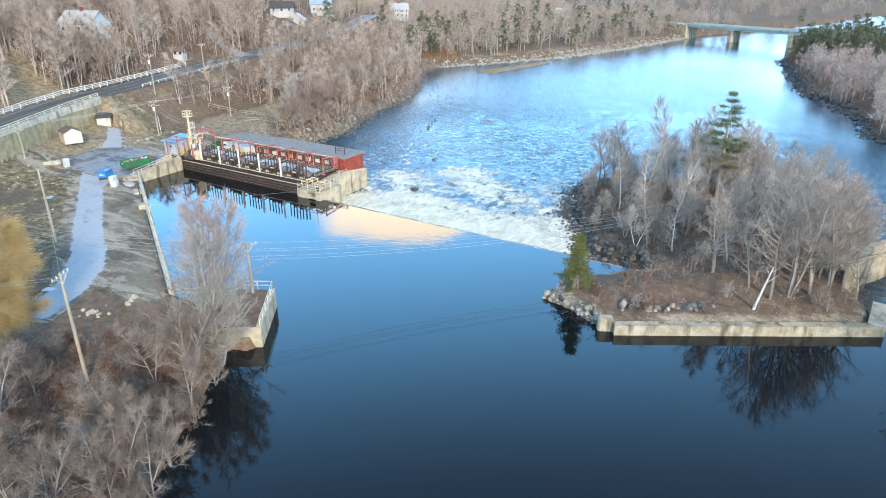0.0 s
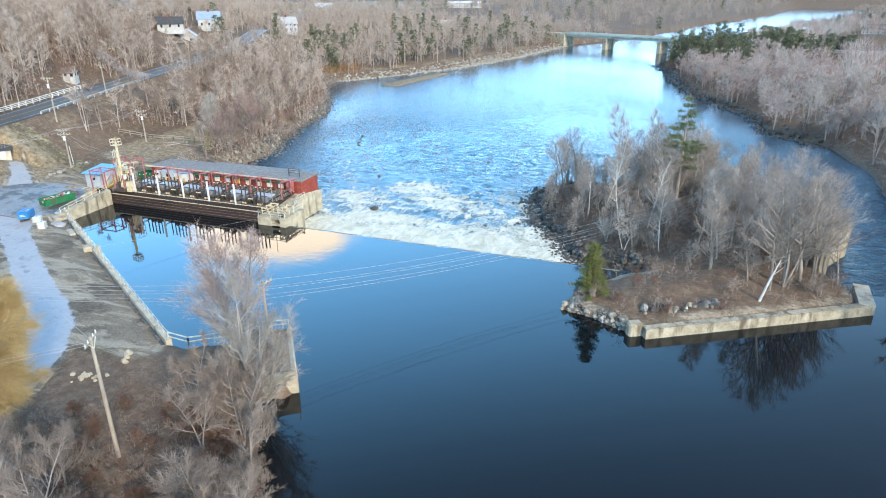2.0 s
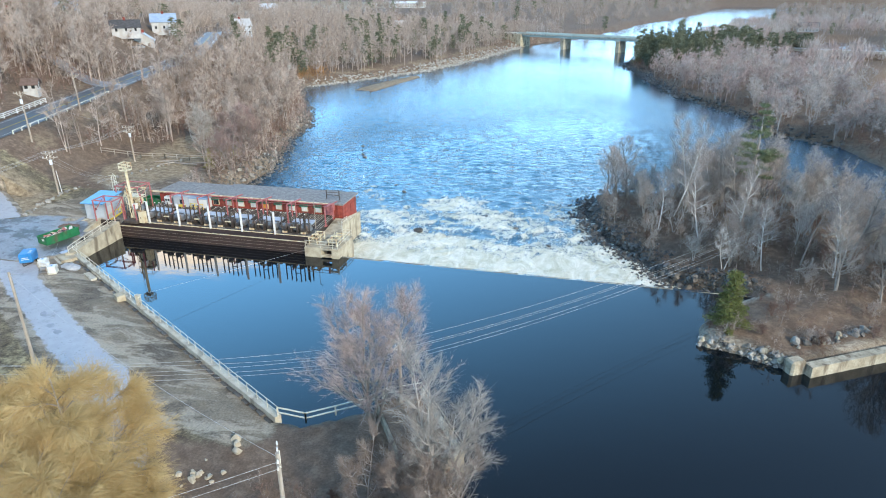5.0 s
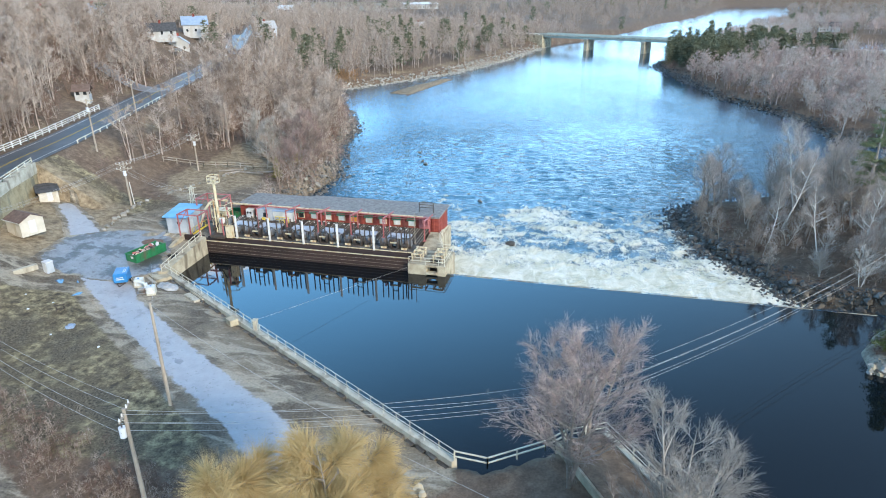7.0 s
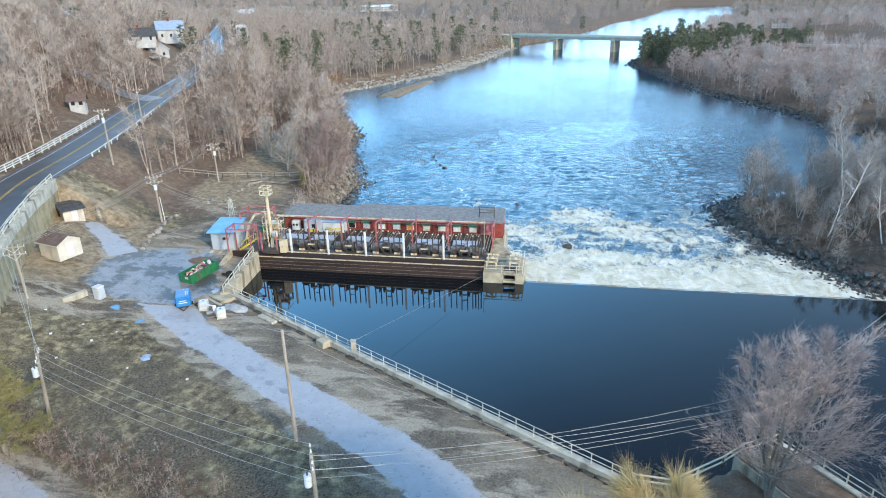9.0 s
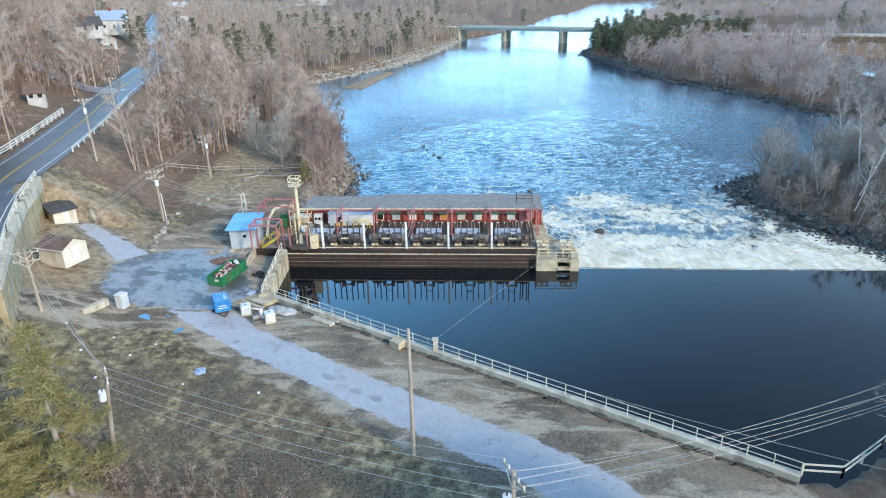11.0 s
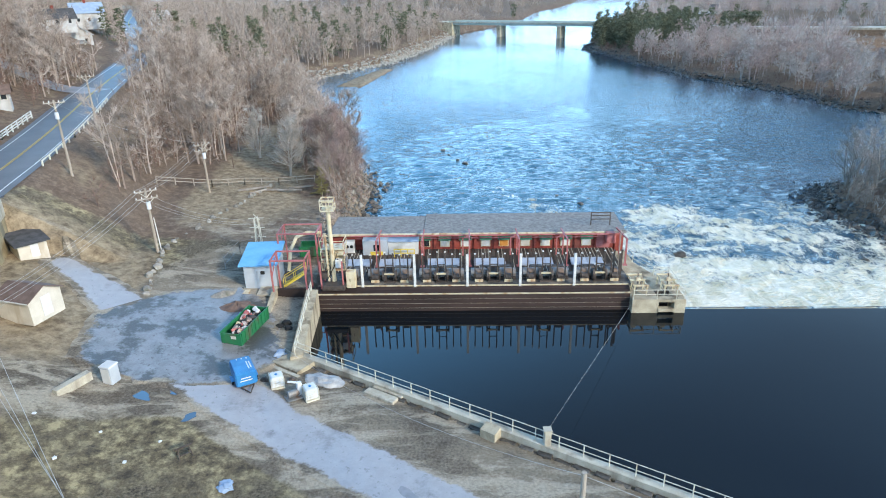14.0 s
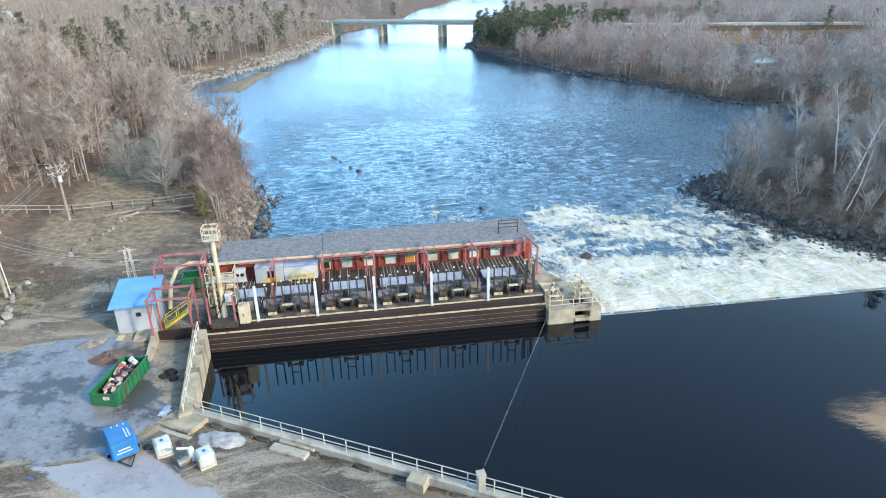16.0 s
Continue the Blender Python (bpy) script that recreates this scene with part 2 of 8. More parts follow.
def paved_material(name, a, b, dark, patch, broken, rough=0.5):
    """Worn paving that breaks up into the yard's dirt at its edges and in holes; "edge" is metres from its border."""
    m = bpy.data.materials.new(name)
    m.use_nodes = True
    n, l = m.node_tree.nodes, m.node_tree.links
    p = n["Principled BSDF"]
    p.inputs["Specular IOR Level"].default_value = 0.4
    pos = n.new("ShaderNodeNewGeometry").outputs["Position"]

    def nz(s, d=6, r=0.65):
        t = n.new("ShaderNodeTexNoise")
        t.inputs["Scale"].default_value, t.inputs["Detail"].default_value, t.inputs["Roughness"].default_value = s, d, r
        l.new(pos, t.inputs["Vector"])
        return t.outputs["Fac"]

    def ramp(f, *stops):
        r = n.new("ShaderNodeValToRGB")
        while len(r.color_ramp.elements) < len(stops):
            r.color_ramp.elements.new(0.5)
        for e, (q, c) in zip(r.color_ramp.elements, stops):
            e.position, e.color = q, (*c, 1)
        l.new(f, r.inputs[0])
        return r.outputs[0]

    def mix(f, x0, x1):
        x = n.new("ShaderNodeMix")
        x.data_type = 'RGBA'
        l.new(f, x.inputs["Factor"])
        l.new(x0, x.inputs["A"])
        l.new(x1, x.inputs["B"])
        return x.outputs["Result"]

    def span(f, lo, hi):
        r = n.new("ShaderNodeMapRange")
        r.interpolation_type = 'SMOOTHSTEP'
        r.inputs["From Min"].default_value, r.inputs["From Max"].default_value = lo, hi
        l.new(f, r.inputs["Value"])
        return r.outputs[0]

    n1, n2, n3 = nz(0.13, 8, 0.7), nz(0.9, 8, 0.75), nz(5.0, 4, 0.7)
    dirt = mix(n2, ramp(n1, (0.41, (0.06, 0.048, 0.036)), (0.58, (0.24, 0.20, 0.145))),
               ramp(n3, (0.34, (0.075, 0.062, 0.05)), (0.66, (0.28, 0.24, 0.19))))
    drag = n.new("ShaderNodeMapping")
    drag.inputs["Rotation"].default_value = (0, 0, 0.62)
    drag.inputs["Scale"].default_value = (0.35, 1.0, 1.0)
    l.new(pos, drag.inputs["Vector"])
    worn = n.new("ShaderNodeTexNoise")
    worn.inputs["Scale"].default_value, worn.inputs["Detail"].default_value, worn.inputs["Roughness"].default_value = 0.42, 8, 0.68
    worn.inputs["Distortion"].default_value = 0.6
    l.new(drag.outputs[0], worn.inputs["Vector"])
    dirt = mix(ramp(worn.outputs["Fac"], (0.47, (0, 0, 0)), (0.57, (0.85, 0.85, 0.85))), dirt, ramp(n3, (0.3, (0.26, 0.225, 0.175)), (0.7, (0.44, 0.39, 0.31))))
    top = ramp(n2, (0.3, a), (0.7, b))
    top = mix(span(nz(patch, 6, 0.7), 0.46 if broken > 3.5 else 0.57, 0.56 if broken > 3.5 else 0.74), top, ramp(n3, (0.3, [c * 0.7 for c in dark]), (0.7, dark)))
    top = mix(span(nz(2.3, 4, 0.7), 0.60, 0.66), top, ramp(n3, (0.3, [c * 0.8 for c in dark]), (0.7, [c * 1.5 for c in dark])))
    at = n.new("ShaderNodeAttribute")
    at.attribute_name = "edge"
    k = n.new("ShaderNodeMath")
    k.operation = 'MULTIPLY_ADD'
    k.inputs[1].default_value = -broken
    l.new(nz(0.55, 7, 0.72), k.inputs[0])
    l.new(at.outputs["Fac"], k.inputs[2])
    solid = span(k.outputs[0], 0.9 - broken * 0.5, 1.25 - broken * 0.5)
    l.new(mix(solid, dirt, top), p.inputs["Base Color"])
    q = n.new("ShaderNodeMapRange")
    q.inputs["To Min"].default_value, q.inputs["To Max"].default_value = 0.95, rough
    l.new(solid, q.inputs["Value"])
    l.new(q.outputs[0], p.inputs["Roughness"])
    bp = n.new("ShaderNodeBump")
    bp.inputs["Strength"].default_value, bp.inputs["Distance"].default_value = 0.35, 0.06
    l.new(n3, bp.inputs["Height"])
    l.new(bp.outputs[0], p.inputs["Normal"])
    return m


def water_material(name, deep, wave, height, foam=False, rough=0.03, ior=1.333):
    """Dark water with ripples; white water where the sheet's foam attribute allows it."""
    m = bpy.data.materials.new(name)
    m.use_nodes = True
    n, l = m.node_tree.nodes, m.node_tree.links
    p = n["Principled BSDF"]
    p.inputs["IOR"].default_value, p.inputs["Roughness"].default_value = ior, rough
    p.inputs["Base Color"].default_value = (*deep, 1)
    pos = n.new("ShaderNodeNewGeometry").outputs["Position"]

    def nz(s, d=4, r=0.55, stretch=(1, 1, 1), turn=0.0, distort=0.0):
        mp = n.new("ShaderNodeMapping")
        mp.inputs["Scale"].default_value = stretch
        mp.inputs["Rotation"].default_value = (0, 0, turn)
        l.new(pos, mp.inputs["Vector"])
        t = n.new("ShaderNodeTexNoise")
        t.inputs["Scale"].default_value, t.inputs["Detail"].default_value, t.inputs["Roughness"].default_value = s, d, r
        t.inputs["Distortion"].default_value = distort
        l.new(mp.outputs[0], t.inputs["Vector"])
        return t.outputs["Fac"]

    def op(kind, a, b, c=None):
        k = n.new("ShaderNodeMath")
        k.operation = kind
        for i, v in enumerate((a, b, c)):
            if v is None:
                continue
            if isinstance(v, (int, float)):
                k.inputs[i].default_value = v
            else:
                l.new(v, k.inputs[i])
        return k.outputs[0]

    b = n.new("ShaderNodeBump")
    b.inputs["Strength"].default_value, b.inputs["Distance"].default_value = 1.0, height
    h = op('ADD', nz(wave, 4, 0.55, (0.75, 1.5, 1), 0.1), op('MULTIPLY', nz(wave * 0.33, 2, 0.5, (0.8, 1.3, 1), -0.15), 1.2))
    l.new(b.outputs[0], p.inputs["Normal"])
    if foam:
        at = n.new("ShaderNodeAttribute")
        at.attribute_name = "foam"
        sp = n.new("ShaderNodeSeparateColor")
        l.new(at.outputs["Color"], sp.inputs[0])
        white, chop = sp.outputs[0], sp.outputs[1]
        h = op('MULTIPLY', h, op('MULTIPLY_ADD', chop, 1.0, 0.04))
        streak = op('ADD', op('MULTIPLY', nz(0.42, 7, 0.70, (1, 0.6, 1), 0.25, 1.2), 0.62), op('MULTIPLY', nz(1.9, 5, 0.72, (1, 0.55, 1), 0.2, 1.0), 0.38))
        f = n.new("ShaderNodeMapRange")
        f.interpolation_type = 'SMOOTHSTEP'
        f.inputs["From Min"].default_value, f.inputs["From Max"].default_value = 0.95, 1.13
        l.new(op('ADD', streak, white), f.inputs["Value"])
        mx = n.new("ShaderNodeMix")
        mx.data_type = 'RGBA'
        mx.inputs["A"].default_value = (*deep, 1)
        churn = n.new("ShaderNodeMix")
        churn.data_type = 'RGBA'
        churn.inputs["A"].default_value, churn.inputs["B"].default_value = (0.44, 0.42, 0.29, 1), (0.80, 0.78, 0.69, 1)
        l.new(op('MULTIPLY_ADD', nz(0.45, 8, 0.68, (1, 0.45, 1), 0.2, 1.2), 3.0, -1.0), churn.inputs["Factor"])
        l.new(f.outputs[0], mx.inputs["Factor"])
        l.new(churn.outputs["Result"], mx.inputs["B"])
        l.new(mx.outputs["Result"], p.inputs["Base Color"])
        l.new(op('MULTIPLY_ADD', f.outputs[0], 0.7, rough), p.inputs["Roughness"])
    l.new(h, b.inputs["Height"])
    return m


def bark_material(name, a, b, tint=0.35):
    """Bark and twigs, changing from plant to plant by the mesh's tint attribute or the object."""
    m = mat(name, a, b, scale=0.6, rough=0.95, bump=0.0, grain=6, vary=0.22, spec=0.1)
    return m


M = dict(
    earth=ground_material(),
    pond=water_material("still_water", (0.003, 0.006, 0.009), 0.7, 0.005, rough=0.015, ior=1.45),
    # puddle base colour carries the blue of reflected sky, beyond its own gloss
    puddle=water_material("puddle_sky_blue", (0.055, 0.085, 0.13), 0.7, 0.002, rough=0.04, ior=1.5),
    river=water_material("river_water", (0.006, 0.044, 0.082), 1.7, 0.40, foam=True, rough=0.05, ior=1.42),
    concrete=mat("old_concrete", (0.36, 0.31, 0.225), (0.58, 0.52, 0.39), 0.9, 0.9, bump=0.4, grain=9, stain=(0.17, 0.14, 0.10, 0.7)),
    weathered=mat("weathered_old_wall", (0.30, 0.26, 0.185), (0.55, 0.50, 0.39), 0.55, 0.95, bump=0.8, grain=4, stain=(0.13, 0.105, 0.075, 0.9)),
    concrete_light=mat("pale_concrete", (0.42, 0.38, 0.30), (0.62, 0.58, 0.48), 0.8, 0.9, bump=0.25, grain=12, stain=(0.22, 0.19, 0.15, 0.6)),
    asphalt=mat("road_asphalt", (0.06, 0.064, 0.07), (0.095, 0.10, 0.108), 0.3, 0.5, bump=0.1, grain=4, world_space=True),
    # worn asphalt, its base paled and blued for the sky's sheen when wet
    drive=paved_material("worn_drive_sky_sheen", (0.29, 0.29, 0.305), (0.36, 0.36, 0.38), (0.20, 0.20, 0.205), 0.22, 2.0),
    pad=paved_material("mottled_wet_yard", (0.145, 0.143, 0.146), (0.26, 0.258, 0.265), (0.08, 0.076, 0.072), 0.24, 4.5, 0.42),
    street=mat("pale_street", (0.22, 0.23, 0.25), (0.32, 0.33, 0.36), 0.25, 0.5, bump=0.12, grain=2.0, world_space=True),
    wetrock=mat("dark_wet_rock", (0.045, 0.043, 0.04), (0.16, 0.15, 0.135), 1.3, 0.55, bump=0.5, grain=6, vary=0.35),
    floor_dark=mat("oily_dark_floor", (0.05, 0.047, 0.045), (0.13, 0.12, 0.11), 1.2, 0.75, bump=0.2, grain=9, stain=(0.2, 0.18, 0.15, 0.9)),
    bridgegreen=mat("pale_green_girder", (0.40, 0.47, 0.43), (0.50, 0.56, 0.52), 0.3, 0.6, bump=0.0),
    paleblue=mat("faded_blue_sheet", (0.26, 0.36, 0.52), (0.36, 0.46, 0.60), 0.9, 0.5, bump=0.03),
    paint_yellow=mat("road_yellow", (0.55, 0.36, 0.05), (0.65, 0.45, 0.10), 0.5, 0.7, bump=0),
    paint_white=mat("white_paint", (0.62, 0.62, 0.60), (0.80, 0.80, 0.78), 1.5, 0.6, bump=0.05, stain=(0.5, 0.47, 0.4, 1.2)),
    brick=mat("red_brick", (0.23, 0.045, 0.033), (0.36, 0.075, 0.055), 0.9, 0.9, bump=0.3, grain=14, stretch=(1, 1, 3), stain=(0.16, 0.05, 0.04, 0.7)),
    roof=mat("gravel_roof", (0.17, 0.165, 0.16), (0.31, 0.30, 0.29), 2.6, 0.95, bump=0.5, grain=9),
    cream=mat("cream_paint", (0.60, 0.50, 0.32), (0.74, 0.65, 0.46), 1.2, 0.6, bump=0.05, stain=(0.35, 0.2, 0.1, 1.5)),
    timber=mat("dark_wet_timber", (0.045, 0.034, 0.028), (0.11, 0.085, 0.07), 0.8, 0.8, bump=0.3, grain=10, vary=0.35, stretch=(1, 0.2, 1)),
    face=mat("rusty_dark_boarding", (0.024, 0.014, 0.012), (0.050, 0.030, 0.025), 0.7, 0.7, bump=0.3, grain=8, vary=0.25, stretch=(0.15, 1, 1)),
    steel=mat("dark_weathered_steel", (0.07, 0.06, 0.055), (0.16, 0.125, 0.105), 2.0, 0.6, 0.5, bump=0.1),
    grey=mat("grey_machine_paint", (0.16, 0.17, 0.175), (0.30, 0.31, 0.32), 1.5, 0.5, 0.1, bump=0.05, stain=(0.2, 0.13, 0.09, 1.5)),
    panel=mat("pale_blue_panel", (0.36, 0.41, 0.50), (0.50, 0.55, 0.63), 0.7, 0.35, bump=0.02),
    redsteel=mat("faded_red_steel", (0.38, 0.10, 0.10), (0.52, 0.20, 0.19), 2.0, 0.6, 0.1, bump=0.05),
    galv=mat("galvanised_rail", (0.62, 0.58, 0.47), (0.78, 0.74, 0.62), 2.0, 0.6, 0.1, bump=0.0),
    siding=mat("grey_siding", (0.40, 0.44, 0.49), (0.52, 0.56, 0.60), 0.8, 0.6, bump=0.05),
    whitewall=mat("white_siding", (0.62, 0.62, 0.62), (0.76, 0.76, 0.75), 0.8, 0.7, bump=0.05, stain=(0.5, 0.5, 0.48, 0.5)),
    housewhite=mat("weathered_white_boards", (0.42, 0.42, 0.42), (0.56, 0.56, 0.55), 0.8, 0.7, bump=0.05, stain=(0.36, 0.35, 0.33, 0.5)),
    blockwall=mat("cream_block_wall", (0.56, 0.51, 0.43), (0.70, 0.65, 0.56), 0.8, 0.85, bump=0.15, stain=(0.42, 0.36, 0.28, 0.7)),
    blueroof=mat("bright_blue_roof", (0.12, 0.38, 0.66), (0.18, 0.46, 0.74), 0.8, 0.45, bump=0.05),
    brownroof=mat("brown_shingles", (0.13, 0.09, 0.075), (0.20, 0.14, 0.12), 1.5, 0.95, bump=0.3),
    darkroof=mat("dark_shingles", (0.05, 0.05, 0.055), (0.10, 0.10, 0.105), 1.5, 0.9, bump=0.3),
    green=mat("green_steel", (0.015, 0.15, 0.06), (0.03, 0.22, 0.09), 1.0, 0.5, 0.1, bump=0.05, stain=(0.08, 0.1, 0.06, 1.0)),
    awning=mat("green_awning", (0.04, 0.15, 0.09), (0.07, 0.2, 0.13), 1.0, 0.7, bump=0),
    blue=mat("blue_paint", (0.02, 0.17, 0.42), (0.04, 0.25, 0.55), 1.0, 0.35, bump=0.0),
    carblue=mat("blue_car_paint", (0.02, 0.14, 0.36), (0.03, 0.18, 0.42), 0.5, 0.25, 0.3, bump=0.0),
    glass=mat("dark_window_glass", (0.02, 0.025, 0.03), (0.05, 0.055, 0.06), 0.5, 0.08, bump=0.0, spec=0.8),
    tyre=mat("black_rubber", (0.015, 0.015, 0.015), (0.03, 0.03, 0.03), 3, 0.9, bump=0.0),
    orange=mat("orange_board", (0.55, 0.22, 0.04), (0.65, 0.28, 0.06), 2, 0.7, bump=0),
    yellow=mat("safety_yellow", (0.70, 0.52, 0.06), (0.80, 0.62, 0.12), 2, 0.5, bump=0),
    tote=mat("milky_plastic", (0.62, 0.66, 0.70), (0.76, 0.79, 0.82), 1.0, 0.5, bump=0.0),
    tarp=mat("grey_tarp", (0.32, 0.33, 0.34), (0.50, 0.50, 0.50), 2.0, 0.7, bump=0.5, grain=5),
    pole=mat("weathered_pole", (0.30, 0.25, 0.20), (0.46, 0.40, 0.33), 1.0, 0.9, bump=0.1, grain=8, stretch=(1, 1, 0.2)),
    wire=mat("pale_cable", (0.45, 0.44, 0.42), (0.55, 0.54, 0.52), 1.0, 0.5, 0.2, bump=0.0),
    rock=mat("grey_boulder", (0.23, 0.22, 0.20), (0.44, 0.42, 0.38), 0.9, 0.9, bump=0.5, grain=5, vary=0.3, stain=(0.16, 0.16, 0.13, 0.8)),
    wall_stone=mat("retaining_stone", (0.33, 0.265, 0.155), (0.52, 0.435, 0.275), 0.7, 0.95, bump=0.5, grain=4, vary=0.25, stain=(0.2, 0.19, 0.14, 0.5)),
    rubbish=mat("mixed_rubbish", (0.28, 0.16, 0.14), (0.60, 0.56, 0.52), 2.2, 0.8, bump=0.1, vary=0.6),
    darkbark=bark_material("dark_bark", (0.09, 0.078, 0.07), (0.19, 0.17, 0.155)),
    mauve=bark_material("mauve_twigs", (0.34, 0.255, 0.235), (0.50, 0.40, 0.37)),
    ashgrey=bark_material("ash_grey_twigs", (0.31, 0.27, 0.25), (0.47, 0.42, 0.39)),
    brownwood=bark_material("brown_wood", (0.27, 0.21, 0.175), (0.43, 0.345, 0.29)),
    rust=bark_material("rusty_dry_leaves", (0.30, 0.16, 0.075), (0.44, 0.26, 0.13)),
    bark=bark_material("grey_bark", (0.22, 0.19, 0.165), (0.40, 0.36, 0.32)),
    twig=bark_material("brown_twigs", (0.34, 0.275, 0.235), (0.49, 0.41, 0.355)),
    redtwig=bark_material("reddish_twigs", (0.31, 0.215, 0.195), (0.43, 0.32, 0.29)),
    paletwig=bark_material("pale_grey_twigs", (0.36, 0.33, 0.30), (0.52, 0.48, 0.44)),
    birch=bark_material("white_birch_bark", (0.55, 0.53, 0.50), (0.74, 0.72, 0.68)),
    willow=bark_material("golden_willow_twigs", (0.42, 0.30, 0.14), (0.60, 0.46, 0.24)),
    needle=bark_material("pine_needles", (0.085, 0.11, 0.06), (0.17, 0.19, 0.11)),
    cedar=bark_material("olive_cedar_sprays", (0.20, 0.185, 0.075), (0.38, 0.335, 0.16)),
    bankwood=bark_material("dull_brown_twigs", (0.20, 0.16, 0.14), (0.33, 0.275, 0.24)),
    farneedle=bark_material("grey_green_needles", (0.13, 0.145, 0.095), (0.21, 0.22, 0.15)),
    spruce=bark_material("green_spruce_sprays", (0.09, 0.11, 0.035), (0.20, 0.21, 0.08)),
    brush=bark_material("brown_brush", (0.16, 0.105, 0.085), (0.27, 0.18, 0.145)),
)

# ---- mesh tools ----
def obj(name, bm, material, parent=None):
    me = bpy.data.meshes.new(name)
    bm.to_mesh(me)
    bm.free()
    me.materials.append(material)
    ob = new(name, me)
    ob.parent = parent
    return ob


def part(name, bm, material, parent, label=""):
    return tagged(obj(name, bm, material, parent), label)


def thing(name, label, category, m=None, group="", kind=""):
    ob = new(name)
    ob.empty_display_size = 0.3
    if m is not None:
        ob.matrix_world = m
    return tagged(ob, label, category, group, kind)


def single(name, bm, material, label, category, m=None, group="", kind=""):
    ob = tagged(obj(name, bm, material), label, category, group, kind)
    if m is not None:
        ob.matrix_world = m
    return ob


def box(x0, x1, y0, y1, z0, z1, bm=None, bevel=0.0):
    bm = bm or bmesh.new()
    v = [bm.verts.new(p) for p in ((x0, y0, z0), (x1, y0, z0), (x1, y1, z0), (x0, y1, z0), (x0, y0, z1), (x1, y0, z1), (x1, y1, z1), (x0, y1, z1))]
    fs = [bm.faces.new([v[i] for i in f]) for f in ((0, 3, 2, 1), (4, 5, 6, 7), (0, 1, 5, 4), (1, 2, 6, 5), (2, 3, 7, 6), (3, 0, 4, 7))]
    if bevel:
        es = list({e for f in fs for e in f.edges})
        bmesh.ops.bevel(bm, geom=es, offset=bevel, segments=1, affect='EDGES')
    return bm


def tube(p, q, r0, r1=None, n=8, bm=None):
    bm = bm or bmesh.new()
    r1 = r0 if r1 is None else r1
    p, q = Vector(p), Vector(q)
    d = (q - p).normalized()
    a = d.orthogonal().normalized()
    b = d.cross(a)
    lo, hi = [], []
    for i in range(n):
        w = a * math.cos(2 * math.pi * i / n) + b * math.sin(2 * math.pi * i / n)
        lo.append(bm.verts.new(p + w * r0))
        hi.append(bm.verts.new(q + w * r1))
    for i in range(n):
        bm.faces.new((lo[i], lo[(i + 1) % n], hi[(i + 1) % n], hi[i]))
    bm.faces.new(lo[::-1])
    bm.faces.new(hi)
    return bm


def beam(p, q, w, h, bm=None):
    """A straight rectangular bar from p to q, w wide and h deep."""
    bm = bm or bmesh.new()
    p, q = Vector(p), Vector(q)
    d = (q - p).normalized()
    up = Vector((0, 0, 1)) if abs(d.z) < 0.95 else Vector((0, 1, 0))
    s = d.cross(up).normalized() * (w / 2)
    t = s.cross(d).normalized() * (h / 2)
    c = [(-1, -1), (1, -1), (1, 1), (-1, 1)]
    lo = [bm.verts.new(p + s * i + t * j) for i, j in c]
    hi = [bm.verts.new(q + s * i + t * j) for i, j in c]
    for i in range(4):
        bm.faces.new((lo[i], lo[(i + 1) % 4], hi[(i + 1) % 4], hi[i]))
    bm.faces.new(lo[::-1])
    bm.faces.new(hi)
    bmesh.ops.recalc_face_normals(bm, faces=bm.faces[:])
    return bm


def prism(outline, z0, z1, bm=None):
    """An upright block over a plan outline; z1 may be one height for each corner."""
    bm = bm or bmesh.new()
    tops = z1 if isinstance(z1, (list, tuple)) else [z1] * len(outline)
    lo = [bm.verts.new((x, y, z0)) for x, y in outline]
    hi = [bm.verts.new((x, y, z)) for (x, y), z in zip(outline, tops)]
    k = len(outline)
    for i in range(k):
        bm.faces.new((lo[i], lo[(i + 1) % k], hi[(i + 1) % k], hi[i]))
    bm.faces.new(lo[::-1])
    bm.faces.new(hi)
    bmesh.ops.recalc_face_normals(bm, faces=bm.faces[:])
    return bm


def gable(x0, x1, y0, y1, z0, ridge, over=0.3, thick=0.12, axis='x'):
    """A pitched roof of two slabs joined at the ridge."""
    bm = bmesh.new()
    if axis == 'x':
        ym = (y0 + y1) / 2
        prof = [(y0 - over, z0 - over * (ridge - z0) / (ym - y0)), (ym, ridge), (y1 + over, z0 - over * (ridge - z0) / (ym - y0))]
        ring = lambda x: [(x, y, z) for y, z in prof] + [(x, y, z + thick) for y, z in prof[::-1]]
        a, b = ring(x0 - over), ring(x1 + over)
    else:
        xm = (x0 + x1) / 2
        prof = [(x0 - over, z0 - over * (ridge - z0) / (xm - x0)), (xm, ridge), (x1 + over, z0 - over * (ridge - z0) / (xm - x0))]
        ring = lambda y: [(x, y, z) for x, z in prof] + [(x, y, z + thick) for x, z in prof[::-1]]
        a, b = ring(y0 - over), ring(y1 + over)
    va, vb = [bm.verts.new(p) for p in a], [bm.verts.new(p) for p in b]
    for i in range(6):
        bm.faces.new((va[i], va[(i + 1) % 6], vb[(i + 1) % 6], vb[i]))
    bm.faces.new((va[0], va[1], va[4], va[5]))
    bm.faces.new((va[1], va[2], va[3], va[4]))
    bm.faces.new((vb[0], vb[1], vb[4], vb[5]))
    bm.faces.new((vb[1], vb[2], vb[3], vb[4]))
    bmesh.ops.recalc_face_normals(bm, faces=bm.faces[:])
    return bm


